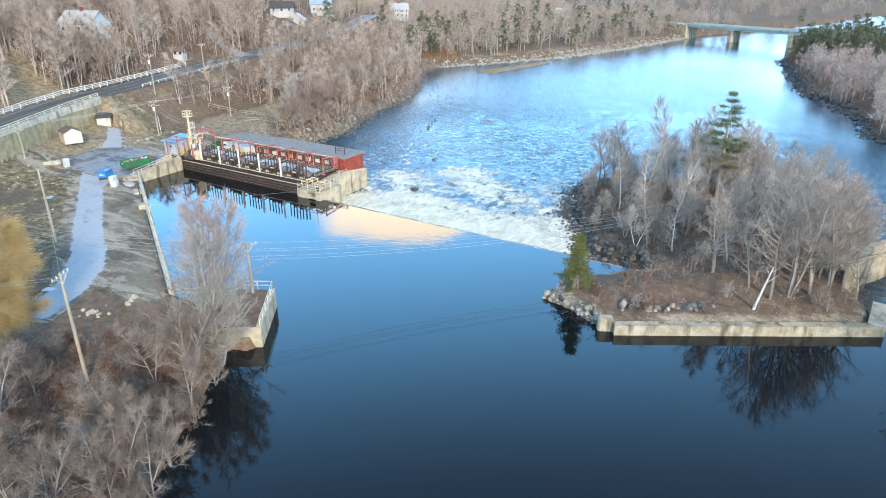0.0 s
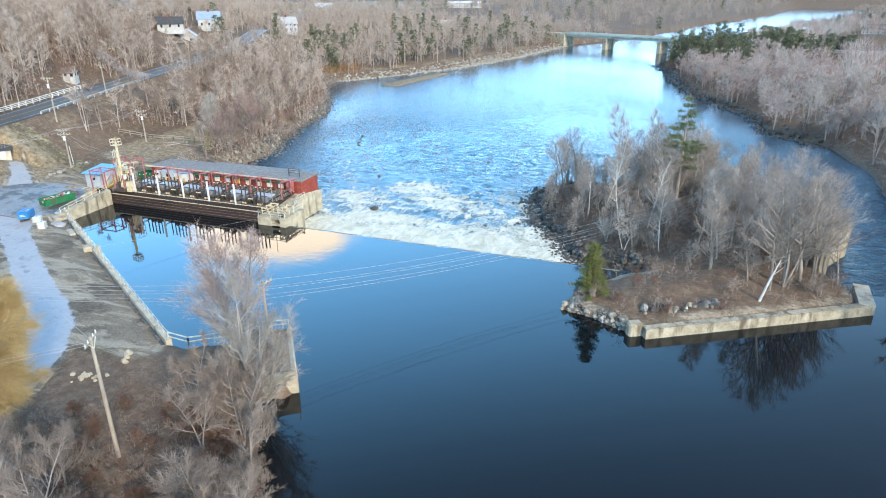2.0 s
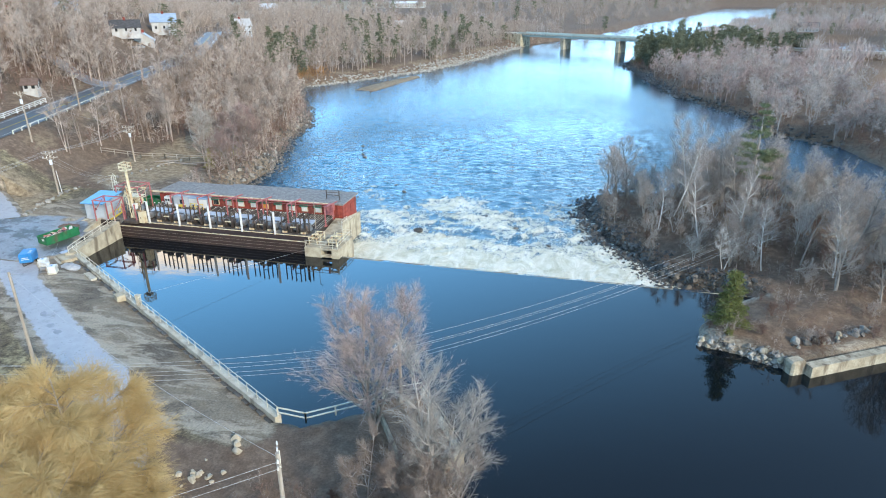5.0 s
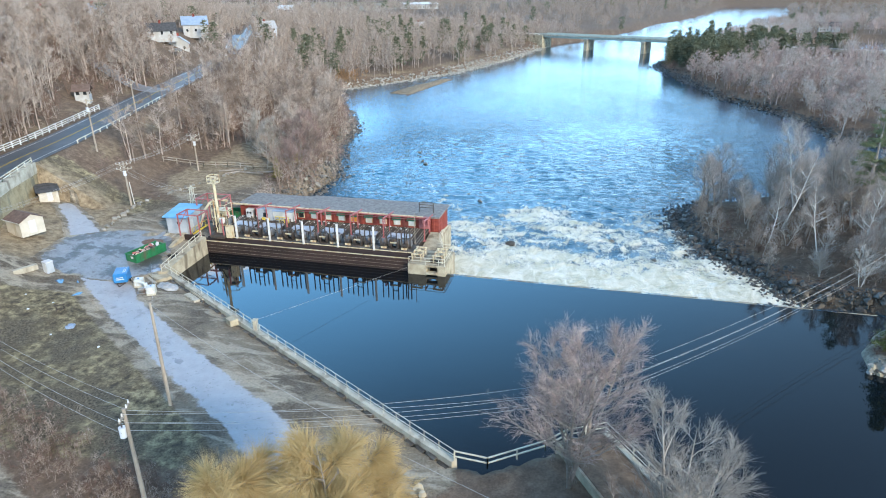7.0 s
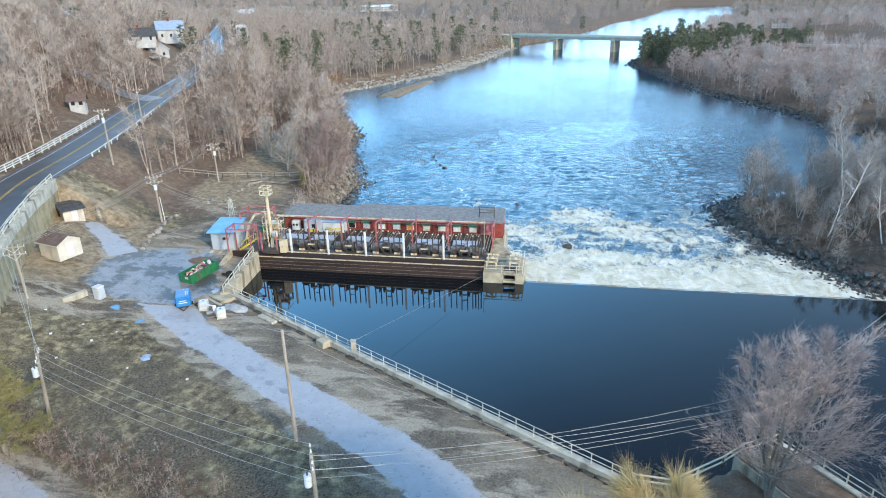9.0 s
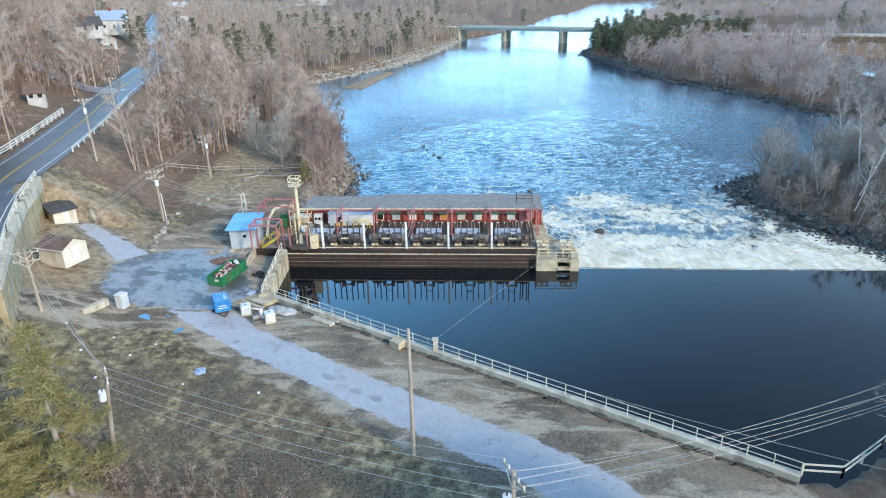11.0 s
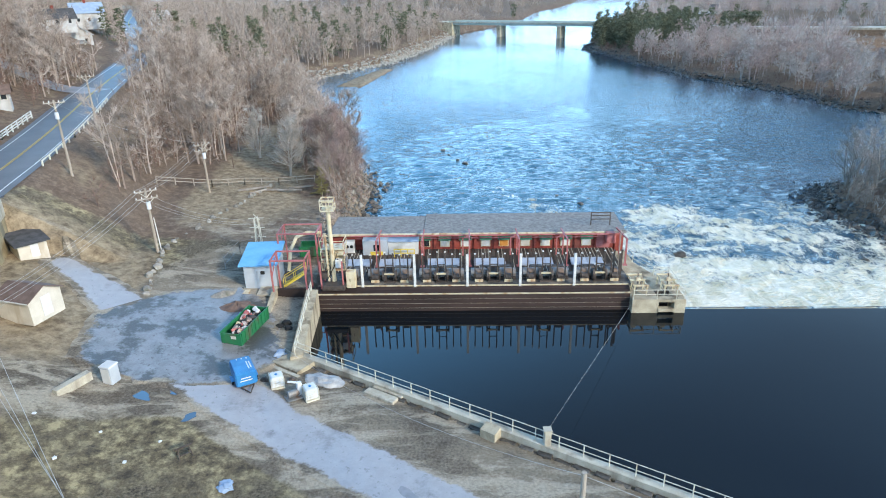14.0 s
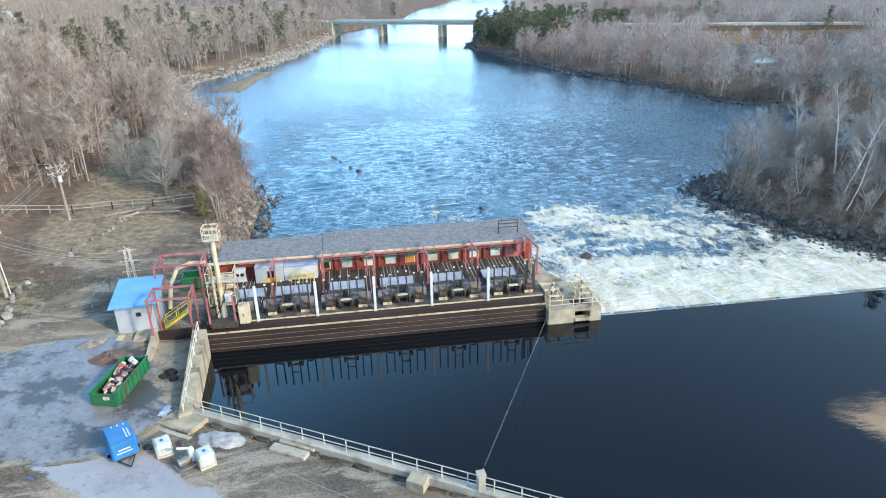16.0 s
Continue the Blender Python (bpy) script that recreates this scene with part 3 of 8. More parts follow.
def house_body(x0, x1, y0, y1, z0, eave, ridge, axis='x'):
    """Walls with gable ends."""
    bm = bmesh.new()
    if axis == 'x':
        ym = (y0 + y1) / 2
        ring = lambda x: [(x, y0, z0), (x, y0, eave), (x, ym, ridge), (x, y1, eave), (x, y1, z0)]
        a, b = ring(x0), ring(x1)
    else:
        xm = (x0 + x1) / 2
        ring = lambda y: [(x0, y, z0), (x0, y, eave), (xm, y, ridge), (x1, y, eave), (x1, y, z0)]
        a, b = ring(y0), ring(y1)
    va, vb = [bm.verts.new(p) for p in a], [bm.verts.new(p) for p in b]
    bm.faces.new(va)
    bm.faces.new(vb[::-1])
    for i in range(5):
        bm.faces.new((va[i], vb[i], vb[(i + 1) % 5], va[(i + 1) % 5]))
    bmesh.ops.recalc_face_normals(bm, faces=bm.faces[:])
    return bm


def mesh_np(name, verts, faces, material, parent=None):
    me = bpy.data.meshes.new(name)
    me.from_pydata(verts.tolist() if hasattr(verts, "tolist") else verts, [], faces.tolist() if hasattr(faces, "tolist") else faces)
    me.materials.append(material)
    ob = new(name, me)
    ob.parent = parent
    return ob

# ---- land ----
WEST = [(-25, -3000), (-25, -60), (-29, 5), (-37.7, 23.5), (-43.8, 35), (-47.8, 42), (-46.3, 44.6), (-51.3, 52.3), (-56.5, 50.3), (-61, 47.6), (-64.2, 48),
        (-110.2, 81), (-110.4, 92), (-109.5, 112), (-108, 133), (-107, 145), (-115, 172), (-119, 200), (-130, 228), (-147, 262), (-150, 285), (-133, 312),
        (-110, 350), (-98, 390), (-86, 430), (-64, 530), (-31, 590), (27, 735), (60, 860), (120, 1000), (170, 1135), (250, 1400), (330, 1700), (4000, 1900), (4000, 4000), (-4000, 4000), (-4000, -3000)]
EAST = [(25, -3000), (25, 0), (18, 30), (16, 50), (12.5, 62), (13.5, 68), (19, 80), (23, 92), (30, 108), (34, 130), (38, 160), (36, 190), (23.5, 206), (25.5, 228), (16.5, 259), (9.7, 274),
        (5.4, 321), (-1, 388), (8, 420), (22, 465), (60, 540), (135, 725), (205, 842), (361, 1351), (4000, 1450), (4000, -3000)]
ISLE = [(-23.3, 69.5), (-19.2, 67.8), (-15.4, 65.6), (-12.8, 65.0), (13.6, 78.4), (14.2, 84), (12, 90), (17.5, 105), (15, 125), (6, 140), (-6, 146), (-19, 136), (-27, 135),
        (-31.7, 129), (-32.8, 119), (-30, 107), (-26, 101), (-23, 93), (-17.5, 89), (-13.5, 86), (-13, 83.3), (-19, 79), (-22.6, 74)]
LAGOON = [(72, 250), (96, 258), (142, 290), (178, 332), (150, 350), (118, 340), (98, 305)]
BACKWATER = [(96, 428), (150, 400), (210, 430), (200, 570), (150, 570), (118, 505)]
BAR = [(-127, 276), (-117, 271), (-111, 300), (-105, 328), (-110, 331), (-120, 304)]
ROAD = [(-138, -40), (-138, 20), (-137, 50), (-135.8, 64.5), (-142.4, 77.5), (-147, 87.7), (-150.7, 98.2), (-153.2, 115), (-155.9, 130), (-159.2, 145), (-163.5, 160), (-168.5, 182),
        (-175, 215), (-184, 250), (-200, 289), (-235, 370), (-270, 455), (-300, 550)]
ROAD_Z = [8.5, 8.8, 9.2, 9.6, 9.9, 10.3, 10.7, 11.1, 11.7, 12.2, 12.4, 13.0, 14.0, 15.0, 16.5, 19, 21, 23]
DRIVE = [(-140.5, 99), (-134, 94), (-124.5, 84.5), (-117, 76.5), (-110.5, 70.6), (-103, 64.8), (-95.5, 59.2), (-89.5, 54.8), (-84, 51), (-79.5, 47.2), (-75, 41.5), (-72, 34)]
DRIVE_W = [1.4, 1.9, 2.8, 2.9, 2.4, 2.35, 2.4, 2.5, 2.6, 2.8, 2.5, 2.4]
PAD = [(-131, 83), (-124, 84.5), (-117, 85), (-112.5, 86.5)]
LANE = [(-150, 55), (-129, 51), (-113.8, 43.6), (-101.4, 36.6), (-91, 30), (-81, 24.5), (-66, 16)]


def inside_distance(poly, X, Y):
    """Distance to the outline, positive within it."""
    best = np.full(X.shape, 1e9)
    odd = np.zeros(X.shape, bool)
    k = len(poly)
    for i in range(k):
        (ax, ay), (bx, by) = poly[i], poly[(i + 1) % k]
        dx, dy = bx - ax, by - ay
        t = np.clip(((X - ax) * dx + (Y - ay) * dy) / (dx * dx + dy * dy), 0, 1)
        best = np.minimum(best, np.hypot(X - ax - t * dx, Y - ay - t * dy))
        cross = (ay > Y) != (by > Y)
        odd ^= cross & (X < (bx - ax) * (Y - ay) / (by - ay if by != ay else 1e-9) + ax)
    return np.where(odd, best, -best)


def line_distance(line, X, Y, values=None):
    """Distance to a line, the side (positive to its right), and a value carried along it."""
    best, side, val = np.full(X.shape, 1e9), np.ones(X.shape), np.zeros(X.shape)
    for i in range(len(line) - 1):
        (ax, ay), (bx, by) = line[i], line[i + 1]
        dx, dy = bx - ax, by - ay
        t = np.clip(((X - ax) * dx + (Y - ay) * dy) / (dx * dx + dy * dy), 0, 1)
        d = np.hypot(X - ax - t * dx, Y - ay - t * dy)
        near = d < best
        best = np.where(near, d, best)
        side = np.where(near, np.sign((X - ax) * dy - (Y - ay) * dx), side)
        if values is not None:
            val = np.where(near, values[i] + t * (values[i + 1] - values[i]), val)
    return best, side, val


def step(a, b, v):
    t = np.clip((v - a) / (b - a), 0, 1)
    return t * t * (3 - 2 * t)


def wobble(X, Y, s, seed=0.0):
    """A cheap smooth roughness of about -1 to 1."""
    return (np.sin(X * s + 1.7 * np.sin(Y * s * 0.7 + seed) + seed) + np.sin(Y * s * 1.3 + 1.3 * np.sin(X * s * 0.9 + seed * 2)) + np.sin((X + Y) * s * 2.1 + seed) * 0.5) / 2.5


def land_height(X, Y):
    X, Y = np.asarray(X, float), np.asarray(Y, float)
    dw, de, di, db = (inside_distance(p, X, Y) for p in (WEST, EAST, ISLE, BAR))
    # west: yard by the pond, the road on its bank, the hill behind
    yard = 1.35 + 0.085 * np.clip(-112 - X, 0, 38) + 0.05 * wobble(X, Y, 0.35)
    wdd, _, _ = line_distance([(-64, 48), (-110, 81)], X, Y)
    yard = yard - 0.40 * step(4.0, 0.8, wdd)
    wild = -1.2 + 0.22 * np.clip(dw, 0, 14) + 0.07 * np.clip(dw - 14, 0, 120) + 0.35 * wobble(X, Y, 0.16, 2)
    north = step(140, 175, Y + 0.2 * (X + 110))
    south = step(40, 30, Y) * step(-80, -66, X)
    base = yard * (1 - north) + wild * north
    base = base * (1 - south) + (0.9 + 0.05 * np.clip(dw, 0, 20)) * south
    rd, rs, rz = line_distance(ROAD, X, Y, ROAD_Z)
    s = rd * rs                                       # positive towards the river
    steep = np.where(Y < 100.5, 9.0, 0.62)
    base = base + 1.5 * step(15, 6, s) * step(50, 62, Y) * step(122, 104, Y)
    lip = np.where(Y < 100.5, 4.45, 5.2)                # the wall stands just below the road
    bank = rz - (s - lip) * steep
    west = np.where(s > lip, np.maximum(base, bank), rz)
    hill = rz + 9.5 * step(6, 32, -s) + 0.03 * np.clip(-s - 30, 0, 400) + 1.2 * wobble(X, Y, 0.05, 1) * step(10, 40, -s)
    west = np.where(s < -6.0, hill, west)
    far_west = -1.0 + 0.25 * np.clip(dw, 0, 12) + 0.075 * np.clip(dw - 12, 0, 220) + 1.5 * wobble(X, Y, 0.03, 4)
    f = step(320, 430, Y)
    west = west * (1 - f) + far_west * f
    wild_shore = step(112, 118, Y) + step(46, 40, Y)
    west = -6 + (west + 6) * np.where(wild_shore > 0.5, step(-3.5, 3.0, dw), step(-0.4, 0.3, dw))
    blend = step(86, 98, Y)
    isle_top = (0.9 + 0.14 * np.clip(di, 0, 12)) * (1 - blend) + (-1.7 + 0.25 * np.clip(di, 0, 16)) * blend + 0.25 * wobble(X, Y, 0.5, 3)
    isle = -6 + (isle_top + 6) * step(-2.5, 1.5, di)
    east_top = -1.3 + 0.16 * np.clip(de, 0, 16) + 0.012 * np.clip(de - 16, 0, 300) + 0.4 * wobble(X, Y, 0.08, 5)
    east_top = east_top + 2.2 * step(80, 60, Y)
    east_top = east_top - 0.8 * step(6, 0, de)
    east = -6 + (east_top + 6) * step(-0.8, 0.8, de)
    for pool in (LAGOON, BACKWATER):
        east = east - 9 * step(-2.0, 4.0, inside_distance(pool, X, Y))
    bar = -6 + (-2.1 + 0.06 * np.clip(db, 0, 4) + 6) * step(-3, 1, db)
    z = np.maximum(np.maximum(west, isle), np.maximum(east, bar))
    # far ridges close the view
    R = np.hypot(X + 60, Y)
    z = z + np.where(z > -2, 34 * step(1300, 2600, R), 0)
    return z


def axis(lo, hi, fine, far_lo, far_hi, grow):
    mid = list(np.arange(lo, hi + 1e-6, fine))
    a, s = [], fine
    v = lo
    while v > far_lo:
        s *= grow
        v -= s
        a.append(v)
    b, s = [], fine
    v = hi
    while v < far_hi:
        s *= grow
        v += s
        b.append(v)
    return np.array(a[::-1] + mid + b)


gx = axis(-172, 30, 0.7, -3500, 3500, 1.07)
gy = axis(16, 150, 0.7, -2500, 3800, 1.04)
GX, GY = np.meshgrid(gx, gy)
GZ = land_height(GX, GY)
GZ = GZ + 0.05 * wobble(GX, GY, 1.9, 7) + 0.03 * wobble(GX, GY, 4.1, 9)
nx, ny = len(gx), len(gy)
idx = np.arange(nx * ny).reshape(ny, nx)
quads = np.stack([idx[:-1, :-1], idx[:-1, 1:], idx[1:, 1:], idx[1:, :-1]], -1).reshape(-1, 4)
ground = mesh_np("ground", np.stack([GX, GY, GZ], -1).reshape(-1, 3), quads, M["earth"])
tagged(ground, "brown leaf litter, tired grass and bare dirt", "ground", kind="structure")
for pl in ground.data.polygons:
    pl.use_smooth = True
# cover: grass, bare dirt, straw
dd, _, dwid = line_distance(DRIVE, GX, GY, DRIVE_W)
wd, _, _ = line_distance([(-64, 48), (-110, 81)], GX, GY)
grass = step(-152, -144, GX) * step(-62, -66, GX) * step(41, 46, GY) * step(112, 104, GY)
dirt = np.maximum(step(10, 4, wd), 0.9 * step(dwid + 2.6, dwid + 0.8, dd)) * grass
dirt = np.maximum(dirt, 0.9 * step(5.5, 3, line_distance(LANE, GX, GY)[0]))
dirt = np.maximum(dirt, step(15, 11.5, line_distance(PAD, GX, GY)[0]) * grass)
dirt = np.maximum(dirt, 0.8 * step(17, 9, np.hypot(GX + 117, (GY - 92) * 0.8)))
dirt = np.maximum(dirt, 0.55 * step(16, 8, np.hypot((GX + 120) * 0.8, GY - 118)))
dirt = np.maximum(dirt, 0.5 * step(5, 2, np.abs(inside_distance(WEST, GX, GY))) * step(112, 118, GY))
dirt = np.maximum(dirt, 0.6 * step(4, 1.5, np.abs(inside_distance(ISLE, GX, GY))) * step(90, 80, GY))
rd_, rs_, _ = line_distance(ROAD, GX, GY)
straw = 0.85 * step(-138, -130, GX) * step(-112, -122, GX) * step(100, 125, GY) * step(210, 165, GY)
straw = np.maximum(straw, 0.40 * step(5, 7, rd_) * step(18, 9, rd_))
straw = np.maximum(straw, 0.5 * step(3, 6, inside_distance(WEST, GX, GY)) * step(16, 9, inside_distance(WEST, GX, GY)) * step(150, 240, GY) * step(520, 470, GY))
straw = np.maximum(straw, 0.95 * step(330, 230, np.hypot(GX + 500, (GY - 960) * 0.8)))
straw = np.maximum(straw, 0.9 * step(-1, 2, inside_distance(BAR, GX, GY)))
straw = np.maximum(straw, 0.62 * step(-126, -131, GX) * step(70, 80, GY) * step(112, 100, GY))
cov = ground.data.color_attributes.new("cover", 'FLOAT_COLOR', 'POINT')
cov.data.foreach_set("color", np.stack([grass, dirt, straw, np.ones_like(grass)], -1).reshape(-1).astype(np.float32))


def ground_at(x, y):
    return float(land_height(np.array([x]), np.array([y]))[0])


def strip(name, line, widths, material, lift, offset=0.0, sub=3.0, ragged=0.0, across=4, border=False):
    """A ribbon laid over the land along a line."""
    pts, ws = [], []
    for i in range(len(line) - 1):
        (ax, ay), (bx, by) = line[i], line[i + 1]
        k = max(2, int(math.hypot(bx - ax, by - ay) / sub))
        for j in range(k):
            t = j / k
            pts.append((ax + (bx - ax) * t, ay + (by - ay) * t))
            ws.append(widths[i] + (widths[i + 1] - widths[i]) * t)
    pts.append(line[-1])
    ws.append(widths[-1])
    P = np.array(pts)
    for _ in range(4):
        P[1:-1] = (P[:-2] + 2 * P[1:-1] + P[2:]) / 4
    T = np.gradient(P, axis=0)
    T /= np.linalg.norm(T, axis=1, keepdims=True)
    N = np.stack([T[:, 1], -T[:, 0]], -1)
    rg = np.random.RandomState(4)
    rows_v, faces = [], []
    for j in range(across + 1):
        e = (j / across * 2 - 1)
        jitter = rg.uniform(-ragged, ragged, len(P)) if j in (0, across) else 0
        rows_v.append(P + N * ((offset + e * np.array(ws)) + jitter)[:, None])
    V = np.stack(rows_v, 1)
    Z = np.max(np.stack([land_height(V[..., 0] + a, V[..., 1] + b) for a, b in ((0, 0), (0.5, 0), (-0.5, 0), (0, 0.5), (0, -0.5))]), 0) + lift
    if border:
        Z[:, [0, -1]] -= 0.28
        Z[[0, -1], :] -= 0.28
    k = across + 1
    vv = np.concatenate([V, Z[..., None]], -1).reshape(-1, 3)
    for i in range(len(P) - 1):
        for j in range(across):
            faces.append((i * k + j, i * k + j + 1, (i + 1) * k + j + 1, (i + 1) * k + j))
    ob = mesh_np(name, vv, faces, material)
    if border:
        E = np.minimum(np.arange(k), across - np.arange(k))[None, :] / across * 2 * np.array(ws)[:, None]
        along = np.minimum(np.arange(len(P)), np.arange(len(P))[::-1])[:, None] * sub
        at_ = ob.data.attributes.new("edge", 'FLOAT', 'POINT')
        at_.data.foreach_set("value", np.minimum(E, along).reshape(-1).astype(np.float32))
    return ob


SIDE = [(-165.5, 172), (-176, 177), (-192, 181)]
side = tagged(strip("side_street", SIDE, [3.0] * 3, M["street"], 0.12, sub=2), "pale side street leaving the road", "road", kind="structure")
drive = tagged(strip("drive", DRIVE, [w + 0.75 for w in DRIVE_W], M["drive"], 0.06, sub=0.9, ragged=0.2, across=12, border=True), "worn drive with sky sheen in its pale colour and dark wet patches", "road", kind="structure")
pad = tagged(strip("yard_pad", PAD, [4.5, 9.5, 10.5, 5.5], M["pad"], 0.10, sub=1.0, ragged=0.7, across=20, border=True), "mottled wet asphalt yard with pale patches", "yard", kind="structure")
lane = tagged(strip("lane", LANE, [3.2] * len(LANE), M["drive"], 0.09, sub=1.5, ragged=0.3, across=10, border=True), "worn lane below the yard with sky sheen in its pale colour", "road", kind="structure")
road = tagged(strip("road", ROAD, [4.6] * len(ROAD), M["asphalt"], 0.10, sub=4), "dark asphalt road with painted lines", "road", kind="structure")
for off, wdt, mt in ((0.12, 0.07, "paint_yellow"), (-0.12, 0.07, "paint_yellow"), (3.6, 0.08, "paint_white"), (-3.6, 0.08, "paint_white")):
    ln = strip("painted_line", ROAD, [wdt] * len(ROAD), M[mt], 0.13, offset=off, sub=4, across=1)
    ln.parent = road

# ---- water ----
def crest_y(x):
    return 88.3 - 0.086 * (x + 71)


pond_outline = [(-111.5, 93), (-76, 90.2), (-73, 88.6), (-70, crest_y(-70) + 0.1), (-12.5, crest_y(-12.5) + 0.1), (-10, 82), (10, 84), (30, 84), (30, -300), (-130, -300), (-130, 60)]
bm = bmesh.new()
bm.faces.new([bm.verts.new((x, y, 0)) for x, y in pond_outline])
bmesh.ops.triangulate(bm, faces=bm.faces[:])
pond = single("water_pond", bm, M["pond"], "still dark mill pond reflecting blue sky", "water", kind="structure")
# the river: fine under the dam, coarse far off
rx = axis(-112, -10, 0.6, -400, 1500, 1.12)
ry = axis(80, 236, 0.6, 79, 3600, 1.05)
RX, RY = np.meshgrid(rx, ry)
dn = RY - crest_y(RX)                                   # metres below the crest
chan = step(-78, -70, RX) * step(-11, -20, RX)
rough_zone = step(62, 22, dn + 0.25 * np.abs(RX + 42)) * step(-80, -72, RX + 0.12 * (RY - 88) * -1)
tumble = step(40, 8, dn)
RZ = -2.45 - 0.05 * step(0, 100, dn)
sheet = np.where(dn < 0.5, -0.02, 0.0 - 2.3 * step(0.3, 4.2, dn))
RZ = np.where((dn < 4.2) & (RX > -71.5) & (RX < -12), sheet, RZ)
amp = (0.03 + 0.30 * rough_zone * step(8, 24, dn) + 0.16 * step(3, 6, dn)) * step(58, 42, dn)
waves = wobble(RX, RY, 0.62, 1) * 0.35 + wobble(RX + 3, RY * 0.8, 1.3, 5) * 0.40 + wobble(RX * 1.1, RY, 2.6, 3) * 0.28
# wind and current ripples, a sum of short waves running many ways
ripple = np.zeros_like(RX)
rrg = np.random.RandomState(17)
for k in range(26):
    lam = rrg.uniform(1.6, 3.5)
    ang = rrg.normal(1.5, 0.75)
    kx, ky = 2 * math.pi / lam * math.cos(ang), 2 * math.pi / lam * math.sin(ang)
    ph = kx * RX + ky * RY + rrg.uniform(0, 6.28) + 1.6 * wobble(RX, RY, 0.16, k)
    ripple += lam / 4 * np.sin(ph)
ripple *= (0.6 + 0.4 * wobble(RX, RY, 0.045, 4)) * step(8, 22, dn) * (0.65 + 0.35 * step(150, 60, dn)) * step(234, 195, RY)
RZ = RZ + 0.024 * ripple + amp * waves * 0.75 + 0.05 * tumble * wobble(RX, RY, 3.1, 8) * step(3, 7, dn)
nx2, ny2 = len(rx), len(ry)
idx = np.arange(nx2 * ny2).reshape(ny2, nx2)
quads = np.stack([idx[:-1, :-1], idx[:-1, 1:], idx[1:, 1:], idx[1:, :-1]], -1).reshape(-1, 4)
keep = (dn > 0.0)[:-1, :-1].reshape(-1)
river = mesh_np("water_river", np.stack([RX, RY, RZ], -1).reshape(-1, 3), quads[keep], M["river"])
tagged(river, "blue rippled river with white water below the dam", "water", kind="structure")
for pl in river.data.polygons:
    pl.use_smooth = True
crests = np.clip(waves * 0.6 + ripple * 0.22, 0, 1)
white = 0.9 * step(0.9, 2.6, dn) * (dn < 5.0) * (RX > -71.5) * (RX < -12)
patch = wobble(RX, RY, 0.13, 2) * 0.5 + wobble(RX, RY, 0.31, 6) * 0.5
reach = 17 + 7 * wobble(RX, RY, 0.11, 3) + 6 * step(-50, -36, RX) - 10 * step(-30, -18, RX)
white = np.maximum(white, (0.60 + 0.06 * crests) * step(reach + 10, reach - 4, dn) * chan * step(2.5, 4.5, dn))
white = np.maximum(white, 0.92 * step(21, 9, dn + 3 * wobble(RX, RY, 0.4, 9)) * chan * step(2.0, 3.5, dn))
tail = step(64, 32, dn + 0.5 * np.clip(-62 - RX, 0, 60)) * step(-98, -72, RX) * step(-14, -26, RX + 0.18 * dn)
white = np.maximum(white, tail * (0.505 + 0.17 * patch + 0.17 * crests))
white = np.maximum(white, 0.36 * crests * rough_zone)
run = np.exp(-((RX + 76 + 0.6 * (RY - 127)) / 6.5) ** 2) * step(112, 120, RY) * step(158, 140, RY)
white = np.maximum(white, run * (0.47 + 0.15 * crests + 0.08 * patch))
chop = 0.10 + 0.20 * step(330, 150, dn) + 0.73 * step(170, 45, dn) + 0.0 * RX
chop = chop * (0.75 + 0.25 * wobble(RX, RY, 0.06, 2))
lee = np.maximum(step(-34, -6, inside_distance(EAST, RX, RY)), step(-20, -4, inside_distance(WEST, RX, RY)))
chop = chop * (1 - 0.72 * lee * step(60, 110, dn))
chop = np.where(dn < 3.5, 0.1, chop)
fo = river.data.color_attributes.new("foam", 'FLOAT_COLOR', 'POINT')
fo.data.foreach_set("color", np.stack([white, chop, np.zeros_like(white), np.ones_like(white)], -1).reshape(-1).astype(np.float32))

# the sill of the dam under the sheet of water
bm = prism([(-72, crest_y(-72) - 0.6), (-12, crest_y(-12) - 0.6), (-12, crest_y(-12) + 0.5), (-72, crest_y(-72) + 0.5)], -5, -0.06)
single("dam", bm, M["concrete"], "low concrete dam under running water", "dam", kind="structure")

# ---- power house and its intake ----
B = Matrix.Translation((-110.3, 91.2, 0)) @ Matrix.Rotation(radians(-4.6), 4, 'Z')


def at(u, v, z=0.0, turn=0.0):
    return B @ pose(u, v, z, 0, 0, turn)


house = thing("powerhouse", "long low red brick power house with flat gravel roof", "power house", B)
LEN = 35.4
part("base", box(0.0, LEN, 11.2, 17.4, -5.5, 0.9, bevel=0.06), M["concrete"], house, "stained concrete base in the river")
walls = part("wall", box(0.05, LEN - 0.15, 11.35, 17.2, 0.9, 4.55), M["brick"], house, "weathered red brick wall")
roof = part("roof", box(-0.2, 11.2, 11.0, 17.3, 4.55, 4.78, bevel=0.03), M["roof"], house, "grey gravel flat roof")
part("roof", box(11.2, LEN + 0.05, 11.0, 17.9, 4.56, 4.84, bevel=0.03), M["roof"], house, "grey gravel flat roof")
part("gutter", box(-1.6, LEN - 2.6, 10.78, 10.99, 4.58, 4.86, bevel=0.03), M["cream"], house, "cream painted eave board")
part("gutter_pipe", tube((3.0, 10.7, 4.30), (LEN - 2.8, 10.7, 4.30), 0.07, n=6), M["redsteel"], house)
